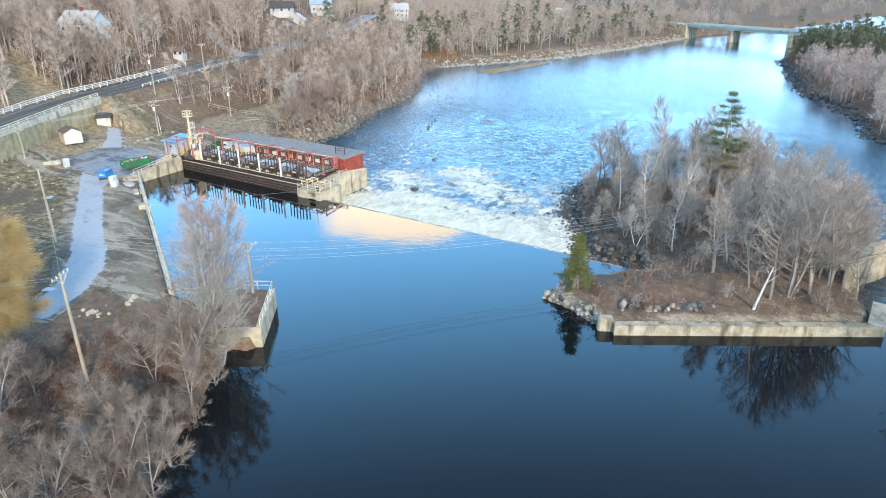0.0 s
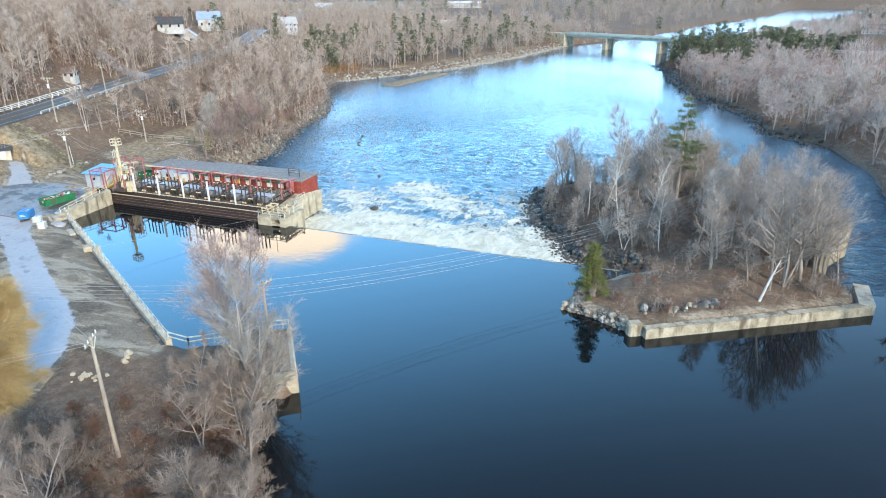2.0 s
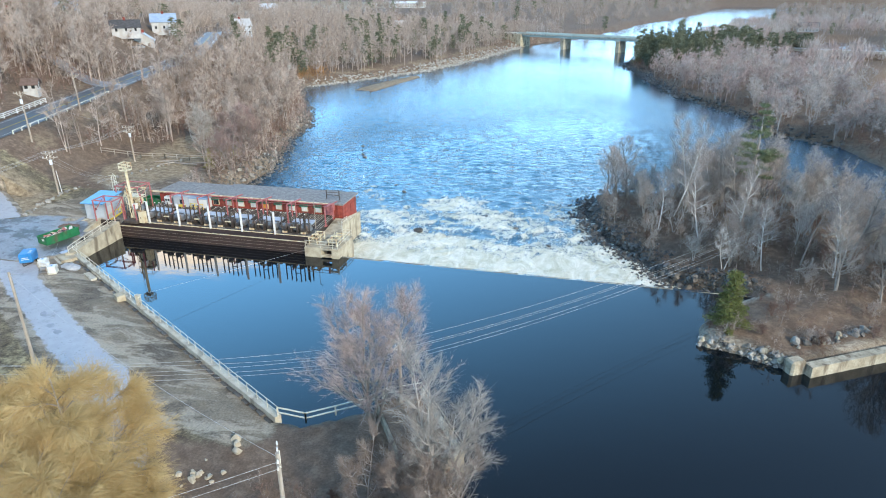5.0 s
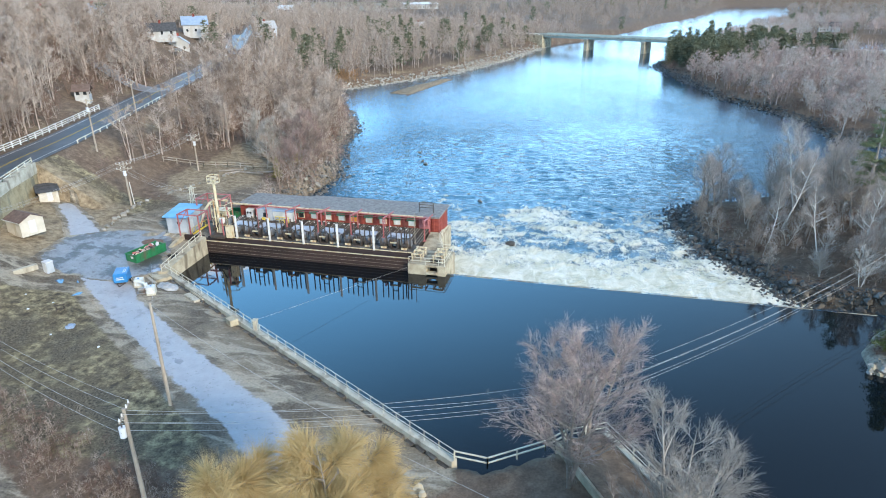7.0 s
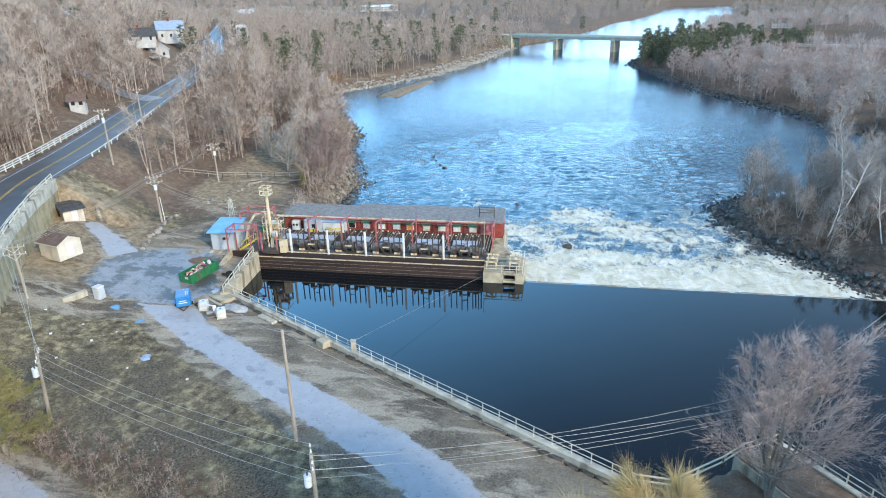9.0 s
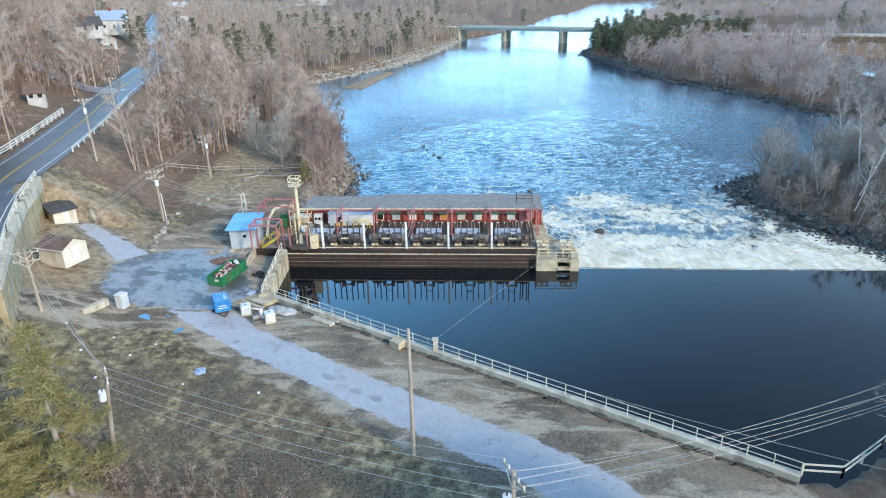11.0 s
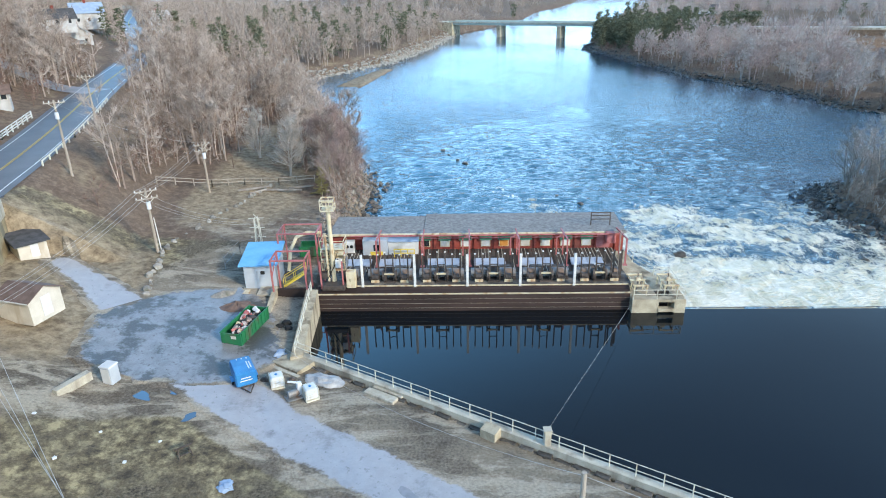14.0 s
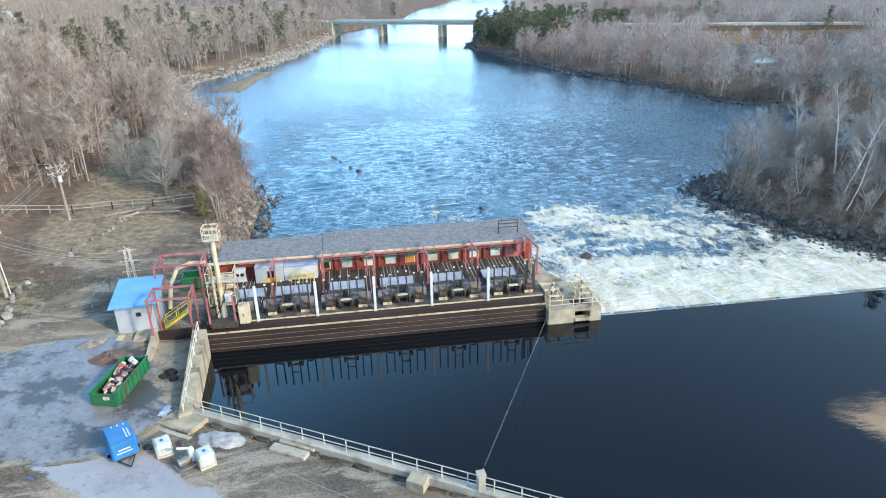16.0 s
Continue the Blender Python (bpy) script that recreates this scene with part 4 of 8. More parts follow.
# piers that stand out of the brick front, and windows between
for i in range(10):
    u = 12.6 + i * 2.42
    if i < 10:
        part("pilaster", box(u - 0.16, u + 0.16, 11.17, 11.35, 2.4, 4.5), M["brick"], house)
WINS = [("glass", 11.4), ("paint_white", 13.8), ("paint_white", 16.25), ("paint_white", 18.7), ("orange", 20.9), ("paint_white", 23.5), ("paint_white", 25.9), ("paint_white", 28.3), ("paint_white", 30.8)]
for k, u in WINS:
    w = part("window", box(u - 0.58, u + 0.58, 11.24, 11.352, 2.95, 4.05), M["cream"], house, "boarded window" if k != "glass" else "window with dark glass")
    part("pane", box(u - 0.48, u + 0.48, 11.20, 11.238, 3.03, 3.97), M[k], w)
    a = bmesh.new()
    v = [a.verts.new(p) for p in ((u - 0.75, 11.16, 4.32), (u + 0.75, 11.16, 4.32), (u + 0.75, 10.86, 3.94), (u - 0.75, 10.86, 3.94), (u - 0.75, 11.16, 4.22), (u + 0.75, 11.16, 4.22), (u + 0.75, 10.88, 3.90), (u - 0.75, 10.88, 3.90))]
    for f in ((0, 1, 2, 3), (7, 6, 5, 4), (0, 3, 7, 4), (1, 5, 6, 2), (3, 2, 6, 7)):
        a.faces.new([v[i] for i in f])
    part("awning", a, M["awning"], w)
# east end: two blank brick bays, a rack on the roof
for v0 in (12.2, 14.6):
    part("end_panel", box(LEN - 0.15, LEN - 0.08, v0, v0 + 1.7, 1.3, 3.9), M["brick"], house)
part("end_panel", box(32.0, 33.6, 11.16, 11.349, 2.7, 4.4), M["redsteel"], house, "bright red door panel")
rack = thing("roof_rack", "dark steel frame standing on the flat roof", "steel frame", B)
for u in (31.6, 33.9):
    part("post", beam((u, 13.2, 4.84), (u, 13.2, 6.5), 0.12, 0.12), M["steel"], rack)
for z in (5.6, 6.05, 6.45):
    part("rail", beam((31.6, 13.2, z), (33.9, 13.2, z), 0.08, 0.10), M["steel"], rack)
hood = single("vent_hood", box(32.9, 34.0, 9.9, 10.95, 3.7, 4.9, bevel=0.08), M["redsteel"], "rust red box hood at the eave", "vent", B)
part("bracket", box(33.2, 33.6, 10.95, 11.18, 4.0, 4.4), M["steel"], hood)

# siding bays at the west end of the brick front
bay = thing("site_cabin", "grey sided cabin with one window and a yellow mark", "cabin", B)
part("wall", box(4.0, 7.0, 9.6, 11.15, 2.5, 4.52, bevel=0.03), M["siding"], bay)
part("window", box(5.3, 6.1, 9.55, 9.598, 3.2, 3.95), M["glass"], bay)
part("sign", box(4.9, 6.4, 9.56, 9.597, 2.62, 3.1), M["yellow"], bay, "yellow painted mark")
bay = thing("site_cabin", "white sided cabin with a blue roof edge", "cabin", B)
part("wall", box(7.04, 10.6, 9.75, 11.15, 2.5, 4.25, bevel=0.03), M["whitewall"], bay)
part("roof", box(7.02, 10.7, 9.6, 11.15, 4.25, 4.45, bevel=0.03), M["paleblue"], bay, "blue sheet roof")
rail = thing("guard_rail", "yellow steel guard rail before the cabin", "railing", B)
for u in (7.8, 8.6, 9.4, 10.2):
    part("post", tube((u, 9.0, 2.5), (u, 9.0, 3.6), 0.06, n=6), M["yellow"], rail)
for z in (3.1, 3.6):
    part("rail", tube((7.8, 9.0, z), (10.2, 9.0, z), 0.07, n=6), M["yellow"], rail)
blower = thing("blower_unit", "white cabinet with two round black fans", "machine", B)
part("cabinet", box(1.7, 2.9, 10.2, 11.1, 2.6, 4.1, bevel=0.05), M["whitewall"], blower)
for u in (2.05, 2.55):
    part("fan", tube((u, 10.2, 3.5), (u, 10.16, 3.5), 0.2, n=12), M["tyre"], blower)

# the intake: dark face in the pond, walkway with cream edges, sloping ribbed deck behind
intake = thing("intake_deck", "dark boarded intake deck above the pond", "intake", B)
part("core", box(0.25, 33.6, 1.5, 11.2, -5.0, 2.15), M["steel"], intake)
part("core", box(0.2, 33.58, 0.62, 1.5, -5.0, 1.7), M["steel"], intake)
for k in range(5):
    z = -0.6 + 0.5 * k
    part("face_board", box(0.0, 33.6, 0.30 + 0.06 * k, 0.62, z, z + 0.475), M["face"], intake)
    # a thin paler strip near the top of each board
    part("board_lip", box(0.0, 33.6, 0.285 + 0.06 * k, 0.305 + 0.06 * k, z + 0.44, z + 0.462), M["pole"], intake, "thin pale strip along the board's upper edge")
part("edge_strip", box(0.0, 33.6, 0.50, 0.68, 1.88, 1.96), M["cream"], intake, "cream painted edge")
for k in range(2):
    sl = part("slope_board", box(0.0, 33.6, 0, 0.42, -0.04, 0.04), M["face"], intake)
    sl.matrix_basis = pose(0, 0.74 + 0.40 * k, 1.97 + 0.19 * k, 25)
part("edge_strip", box(2.0, 33.6, 1.54, 1.64, 2.36, 2.48), M["cream"], intake, "cream painted edge")
part("machine_floor", box(0.2, 33.9, 1.64, 4.9, 2.15, 2.46), M["floor_dark"], intake, "dark oily machine floor")
# planks of the deck
plank_mesh = box(-0.17, 0.17, 0, 6.25, 0, 0.09)
first = part("plank", plank_mesh, M["timber"], intake)
first.matrix_basis = pose(0.4, 4.92, 2.45, 1.2)
batten = part("batten", box(-0.03, 0.03, 0, 6.25, 0.09, 0.12), M["concrete_light"], intake)
batten.matrix_basis = pose(0.6, 4.92, 2.46, 1.2)
rg = random.Random(3)
for i in range(1, 84):
    o = first.copy()
    scene.collection.objects.link(o)
    o.parent = intake
    o.matrix_basis = pose(0.4 + i * 0.4, 4.92, 2.45 + rg.uniform(-0.012, 0.012), 1.2)
    if rg.random() < 0.55:
        o = batten.copy()
        scene.collection.objects.link(o)
        o.parent = intake
        o.matrix_basis = pose(0.6 + i * 0.4, 4.92, 2.46, 1.2)

# white posts
white = thing("white_post", "tall white painted steel post on the intake deck", "post", at(5.1, 1.55, 2.3), group="white posts")
part("shaft", box(-0.13, 0.13, -0.13, 0.13, 0, 3.75, bevel=0.02), M["paint_white"], white)
part("foot", box(-0.22, 0.22, -0.22, 0.22, 0, 0.06), M["steel"], white)
for u in (10.75, 16.4, 22.05, 27.8):
    copy_thing(white, at(u, 1.55, 2.3))

# gate hoists: two dark posts with pale caps, a drum or an open frame between
def hoist(kind):
    h = thing("gate_hoist", "dark gate hoist with two steel posts and a grey drum" if kind == "drum" else "dark open gate hoist frame with a pale cross beam", "hoist", at(0, 0), group="gate hoists")
    tall = 3.2 if kind == "drum" else 3.45
    for u in (-0.42, 0.42):
        s = part("post", beam((u, 0.0, 0), (u, 0.0, tall), 0.13, 0.16), M["steel"], h)
        part("cap", box(u - 0.09, u + 0.09, -0.1, 0.1, tall, tall + 0.1, bevel=0.02), M["paint_white"], s, "white cap")
    if kind == "drum":
        part("drum", tube((-0.85, 1.0, 0.62), (0.85, 1.0, 0.62), 0.5, n=16), M["grey"], h)
        part("gear", tube((-0.3, 0.1, 0.55), (0.3, 0.1, 0.55), 0.34, n=12), M["steel"], h)
        part("bearing", box(-0.45, 0.45, -0.2, 0.3, 0, 0.3, bevel=0.03), M["cream"], h)
        part("cradle", box(-0.85, 0.85, 0.45, 1.25, 0, 0.28), M["steel"], h)
    else:
        part("gear", tube((-0.75, 0.2, 0.75), (-0.55, 0.2, 0.75), 0.62, n=14), M["steel"], h)
        part("gear", tube((0.55, 0.2, 0.75), (0.75, 0.2, 0.75), 0.62, n=14), M["steel"], h)
        part("beam", box(-0.6, 0.6, -0.25, -0.05, 0.95, 1.1), M["cream"], h, "pale cross beam")
        part("motor", tube((-0.3, 0.75, 0.5), (0.35, 0.75, 0.5), 0.3, n=10), M["grey"], h)
        part("sill", box(-0.65, 0.65, -0.25, 0.9, 0, 0.14), M["timber"], h)
        part("brace", beam((-0.42, 0.05, 2.0), (0.42, 0.05, 2.0), 0.08, 0.08), M["steel"], h)
    return h


bays = [5.1, 10.75, 16.4, 22.05, 27.8, 33.45]
drum, frame_ = hoist("drum"), hoist("frame")
drum.matrix_world, frame_.matrix_world = at(3.6, 2.45, 2.46), at(7.95, 2.45, 2.46)
for k, u0 in enumerate(bays[:-1]):
    for j, du in enumerate((1.25, 2.85, 4.45)):
        if j == 1:
            if k:
                copy_thing(frame_, at(u0 + du, 2.45, 2.46))
        else:
            copy_thing(drum, at(u0 + du, 2.45, 2.46))

# pale blue covers on the deck
cover_ = thing("deck_cover", "pale blue rectangular cover panels lying on the deck", "cover", at(0, 0), group="deck covers")
for i in range(4):
    part("panel", box(i * 0.92, i * 0.92 + 0.88, 0, 1.55, 0, 0.22, bevel=0.03), M["panel"], cover_)
cover_.matrix_world = at(1.7, 6.2, 2.58) @ pose(0, 0, 0, 6)
for u in (6.3, 11.9, 17.2, 22.6, 28.3):
    copy_thing(cover_, at(u, 6.2, 2.58) @ pose(0, 0, 0, 6))
    # grey skirt under the cover
box_row = thing("switch_box", "grey steel switch box on the machine floor", "box", at(0, 0), group="switch boxes")
part("body", box(-0.6, 0.6, -0.25, 0.25, 0, 0.95, bevel=0.03), M["grey"], box_row)
part("lid", box(-0.63, 0.63, -0.28, 0.28, 0.95, 1.0), M["steel"], box_row)
box_row.matrix_world = at(4.4, 4.4, 2.46)
for u in (9.0, 12.6, 14.7, 18.4, 20.6, 24.0, 26.4, 29.8, 31.8):
    copy_thing(box_row, at(u, 4.4, 2.46))

# red gantries
def gantry(double):
    g = thing("gantry_frame", "faded red steel gantry over the deck", "gantry", at(0, 0), group="gantries")
    part("post", beam((0, 6.3, 2.55), (0, 6.3, 5.75), 0.17, 0.17), M["redsteel"], g)
    part("post", beam((0, 9.3, 2.6), (0, 9.3, 5.2), 0.15, 0.15), M["redsteel"], g)
    part("arm", beam((0, 6.2, 5.75), (0, 11.3, 5.15), 0.14, 0.18), M["redsteel"], g)
    part("foot", box(-0.25, 0.25, 6.05, 6.55, 2.54, 2.62), M["redsteel"], g)
    if double:
        part("post", beam((-0.75, 9.3, 2.6), (-0.75, 9.3, 4.9), 0.15, 0.15), M["redsteel"], g)
        part("tie", beam((-0.75, 9.3, 4.85), (0, 9.3, 5.1), 0.1, 0.1), M["redsteel"], g)
    return g


g1, g2 = gantry(False), gantry(True)
g1.matrix_world, g2.matrix_world = at(6.1, 0), at(16.7, 0)
copy_thing(g1, at(11.3, 0))
for u in (22.3, 27.7):
    copy_thing(g2, at(u, 0))
copy_thing(g1, at(34.3, 0))
rail = thing("monorail", "long faded red steel rail under the eave", "rail", B)
part("rail", beam((2.5, 9.9, 4.95), (34.3, 9.9, 4.95), 0.12, 0.16), M["redsteel"], rail)
for u in (6.1, 11.3, 16.7, 22.3, 27.7, 34.3):
    part("hanger", beam((u, 9.9, 4.95), (u, 9.9, 5.32), 0.08, 0.08), M["redsteel"], rail)

# trash rake with its mast
rake = thing("trash_rake", "cream steel trash rake with a tall mast and head platform", "machine", B)
mast = part("mast", tube((1.95, 2.0, 2.4), (1.95, 2.0, 11.4), 0.24, 0.22, 12), M["cream"], rake)
part("guide_column", tube((1.35, 2.05, 2.4), (1.35, 2.05, 8.4), 0.13, 0.12, 10), M["cream"], rake, "rust streaked guide column")
for k in range(6):
    part("lattice_bar", beam((1.35, 2.05, 3.0 + 0.9 * k), (1.95, 2.0, 3.45 + 0.9 * k), 0.06, 0.06), M["cream"], rake)
    part("lattice_bar", beam((1.95, 2.0, 3.45 + 0.9 * k), (1.35, 2.05, 3.9 + 0.9 * k), 0.06, 0.06), M["steel"], rake)
part("control_box", box(2.3, 2.95, 1.5, 2.1, 4.6, 5.5, bevel=0.05), M["paint_white"], rake, "white control box")
part("valve_block", box(0.7, 1.2, 1.7, 2.2, 3.2, 3.9, bevel=0.05), M["steel"], rake, "rusty valve block")
for k in range(4):
    part("hose", tube((1.0 + 0.25 * k, 1.9, 3.9), (1.6 + 0.3 * k, 2.3, 6.2), 0.04, n=6), M["tyre"], rake)
part("base", box(0.9, 3.3, 0.6, 1.9, 2.36, 2.9, bevel=0.04), M["steel"], rake)
head = part("head_platform", box(1.25, 2.65, 1.35, 2.65, 11.0, 11.12), M["cream"], rake)
for x, y in ((1.27, 1.37), (2.63, 1.37), (2.63, 2.63), (1.27, 2.63), (1.95, 1.37), (1.95, 2.63)):
    part("post", beam((x, y, 11.1), (x, y, 12.2), 0.07, 0.07), M["cream"], head)
for z in (11.65, 12.2):
    for p, q in (((1.27, 1.37, z), (2.63, 1.37, z)), ((2.63, 1.37, z), (2.63, 2.63, z)), ((2.63, 2.63, z), (1.27, 2.63, z)), ((1.27, 2.63, z), (1.27, 1.37, z))):
        part("rail", beam(p, q, 0.08, 0.12), M["cream"], head)
for x in (0.75, 3.1):
    part("leg", beam((x, 2.8, 2.4), (x, 2.8, 7.0), 0.16, 0.16), M["redsteel"], rake)
    part("leg", beam((x, 1.0, 2.4), (x, 1.0, 5.6), 0.16, 0.16), M["redsteel"], rake)
for z in (4.0, 5.2, 6.4):
    part("platform", box(0.7, 3.2, 2.2, 4.0, z, z + 0.08), M["cream"], rake)
    for p, q in (((0.7, 2.2, z + 1), (3.2, 2.2, z + 1)), ((3.2, 2.2, z + 1), (3.2, 4.0, z + 1)), ((0.7, 2.2, z + 1), (0.7, 4.0, z + 1))):
        part("rail", beam(p, q, 0.07, 0.07), M["cream"], rake)
    for x, y in ((0.7, 2.2), (3.2, 2.2), (3.2, 4.0), (0.7, 4.0), (1.9, 2.2)):
        part("post", beam((x, y, z), (x, y, z + 1), 0.06, 0.06), M["cream"], rake)
part("winch_drum", tube((0.8, 3.1, 5.75), (3.0, 3.1, 5.75), 0.45, n=14), M["cream"], rake)
part("engine", box(2.3, 3.3, 2.4, 3.7, 4.1, 5.1, bevel=0.08), M["grey"], rake, "grey engine housing")
part("hydraulic_tank", box(0.8, 1.5, 2.4, 3.6, 4.1, 4.9, bevel=0.06), M["cream"], rake)
cab = part("cabinet", box(3.4, 4.4, 1.1, 2.0, 2.4, 4.3, bevel=0.05), M["cream"], rake, "cream control cabinet")
part("handle", box(3.8, 3.86, 1.06, 1.1, 3.2, 3.5), M["steel"], cab)
for k in range(18):
    part("rung", beam((1.5, 1.62, 3.0 + k * 0.45), (1.5, 2.0, 3.0 + k * 0.45), 0.05, 0.05), M["cream"], mast)
part("hose", tube((1.2, 1.6, 3.0), (2.6, 1.7, 5.6), 0.05, n=6), M["tyre"], rake)

# concrete pier at the dam's end
pier = thing("dam_pier", "stained concrete pier with a gate opening and rails", "pier", B)
part("block", box(33.6, 36.4, -0.45, 5.6, -5, 1.55, bevel=0.05), M["concrete"], pier)
part("block", box(38.0, 39.2, -0.45, 5.6, -5, 1.55, bevel=0.05), M["concrete"], pier)
part("lintel", box(36.4, 38.0, -0.44, 0.5, 1.25, 1.54), M["concrete"], pier)
part("sill", box(36.35, 38.05, -0.62, 0.1, 0.15, 0.5, bevel=0.04), M["concrete"], pier, "dark wet sill of the opening")
part("gate", box(36.4, 38.0, 1.6, 1.8, -5, 1.5), M["steel"], pier, "dark steel gate in the opening")
part("back_block", box(36.4, 38.0, 2.2, 5.6, -5, 1.53), M["concrete"], pier)
wing = part("wing_wall", prism([(33.95, 5.6), (37.6, 5.6), (36.0, 9.0), (35.75, 17.6), (35.44, 17.6), (35.44, 11.0), (33.95, 11.0)], -5.5, [1.56, 1.56, 1.7, 1.4, 1.4, 2.3, 2.3]), M["concrete"], pier)
pr = thing("pier_railing", "cream pipe railing round the pier top", "railing", B)
corners = [(33.75, -0.3), (36.2, -0.3), (38.2, -0.3), (39.05, -0.3), (39.05, 2.6), (39.05, 5.4), (37.4, 5.5), (35.9, 9.0), (35.8, 11.4)]
for i, (x, y) in enumerate(corners):
    z = 1.55 + 0.12 * step(5.6, 9.0, y) - 0.02 * max(0, y - 9)
    part("post", tube((x, y, z - 0.02), (x, y, z + 1.05), 0.045, n=6), M["galv"], pr)
    if i:
        px, py = corners[i - 1]
        pz = 1.55 + 0.12 * step(5.6, 9.0, py) - 0.02 * max(0, py - 9)
        for h in (0.55, 1.05):
            part("rail", tube((px, py, pz + h), (x, y, z + h), 0.04, n=6), M["galv"], pr)
for u0 in (34.0, 37.2):
    fr = thing("gate_screw_frame", "rusty cream gate lifting frame on the pier", "hoist", at(u0, 0.6, 1.55), group="gate frames")
    for x in (0, 1.3):
        for y in (0, 1.4, 2.8):
            part("post", beam((x, y, 0), (x, y, 1.15), 0.12, 0.12), M["cream"], fr)
    for y in (0, 1.4, 2.8):
        part("beam", beam((-0.15, y, 1.15), (1.45, y, 1.15), 0.14, 0.16), M["cream"], fr)
    for x in (0, 1.3):
        part("beam", beam((x, -0.2, 1.05), (x, 3.0, 1.05), 0.14, 0.16), M["cream"], fr)
        part("beam", beam((x, -0.2, 0.5), (x, 3.0, 0.5), 0.08, 0.1), M["cream"], fr)
    part("gear_box", box(0.4, 0.9, 1.1, 1.7, 1.1, 1.45, bevel=0.05), M["cream"], fr)
    part("screw", tube((0.65, 1.4, 0.0), (0.65, 1.4, 1.9), 0.05, n=6), M["steel"], fr)
stand = thing("lamp_pole", "thin grey pole at the deck's end", "pole", at(33.2, 4.9, 2.4))
part("pole", tube((0, 0, 0), (0, 0, 5.0), 0.06, 0.045, 8), M["pole"], stand)
part("arm", tube((0, 0, 4.9), (0.5, 0, 4.9), 0.03, n=6), M["steel"], stand)
for u in (32.2, 33.0):
    q = thing("steel_post", "dark steel post at the deck's end", "post", at(u, 3.0, 2.4), group="end posts")
    part("shaft", beam((0, 0, 0), (0, 0, 3.3), 0.16, 0.16), M["steel"], q)
    part("cap", box(-0.1, 0.1, -0.1, 0.1, 3.3, 3.38), M["steel"], q)

# west wall of the pond, the long wall with its railing
wl_ = [(-111.3, 79.3), (-110.1, 80.2), (-109.75, 90.9), (-110.75, 91.2)]
single("wall_west_pond", prism([(-110.9, 79.6), (-109.9, 80.0), (-109.75, 91.1), (-111.0, 91.2)], -5, [1.75, 1.75, 2.85, 2.85]), M["concrete"], "pale concrete wall sloping up to the intake", "wall", kind="structure")
P0, P1 = Vector((-110.6, 81.0, 0)), Vector((-64.0, 47.9, 0))
d_ = (P1 - P0).normalized()
n_ = Vector((-d_.y, d_.x, 0))
long_ = prism([tuple((P0 + n_ * 0.3).xy), tuple((P1 + n_ * 0.3).xy), tuple((P1 - n_ * 0.35).xy), tuple((P0 - n_ * 0.35).xy)], -5, 1.5)
wall_long = single("wall_pond", long_, M["concrete_light"], "low concrete wall along the pond edge", "wall", kind="structure")
slab = thing("wall_corner_slab", "concrete slab corner with a kerb", "slab", None)
part("slab", prism([(-112.6, 79.6), (-110.0, 77.6), (-108.6, 79.4), (-110.6, 81.4)], 0.6, 1.45), M["concrete"], slab)
part("kerb", prism([(-112.6, 79.0), (-109.9, 77.0), (-109.7, 77.3), (-112.4, 79.3)], 0.6, 1.3), M["concrete_light"], slab)


def railing(name, label, pts, spacing, height, material, r=0.04, square=False, rails=(0.5, 1.0)):
    g = thing(name, label, "railing")
    mk = (lambda p, q, w: beam(p, q, w * 2, w * 2)) if square else (lambda p, q, w: tube(p, q, w, n=6))
    for a, b in zip(pts[:-1], pts[1:]):
        a, b = Vector(a), Vector(b)
        k = max(1, round((b - a).length / spacing))
        for i in range(k + 1):
            p = a.lerp(b, i / k)
            part("post", mk(p, p + Vector((0, 0, height)), r * 1.25), material, g)
        for f in rails:
            z = Vector((0, 0, height * f))
            part("rail", mk(a + z, b + z, r), material, g)
    return g


railing("pond_railing", "cream pipe handrail along the pond wall", [(P0.x, P0.y, 1.48), (P1.x, P1.y, 1.48)], 1.85, 1.05, M["galv"], 0.034)
railing("corner_railing", "cream pipe handrail on the sloping wall", [(-110.5, 79.9, 1.73), (-110.4, 91.0, 2.83)], 1.9, 1.0, M["galv"], 0.045)
railing("pond_fence", "grey wooden fence round the pond corner", [(-64.0, 47.9, 1.4), (-61.2, 47.6, 1.3), (-56.5, 50.4, 1.4), (-54.8, 51.2, 2.1)], 2.2, 1.05, M["galv"], 0.05, True)
stub = thing("wall_post", "short white concrete post on the pond wall", "post", pose(-90.3, 66.6, 1.45))
part("shaft", box(-0.25, 0.25, -0.25, 0.25, 0, 1.25, bevel=0.04), M["concrete_light"], stub)
part("cap", box(-0.3, 0.3, -0.3, 0.3, 1.25, 1.35), M["concrete_light"], stub)
single("buttress", prism([(-95.0, 68.3), (-94.0, 67.5), (-93.4, 68.4), (-94.4, 69.2)], 0.9, 1.75), M["concrete"], "short broken concrete buttress on the wall", "buttress")
for (x, y, a) in ((-102.6, 73.9, -35), (-101.9, 74.6, -35)):
    single("concrete_slab", box(-1.5, 1.5, -0.4, 0.4, 0, 0.3, bevel=0.03), M["concrete_light"], "loose concrete slab lying by the wall", "slab", pose(x, y, ground_at(x, y), 0, 0, a), group="loose slabs")

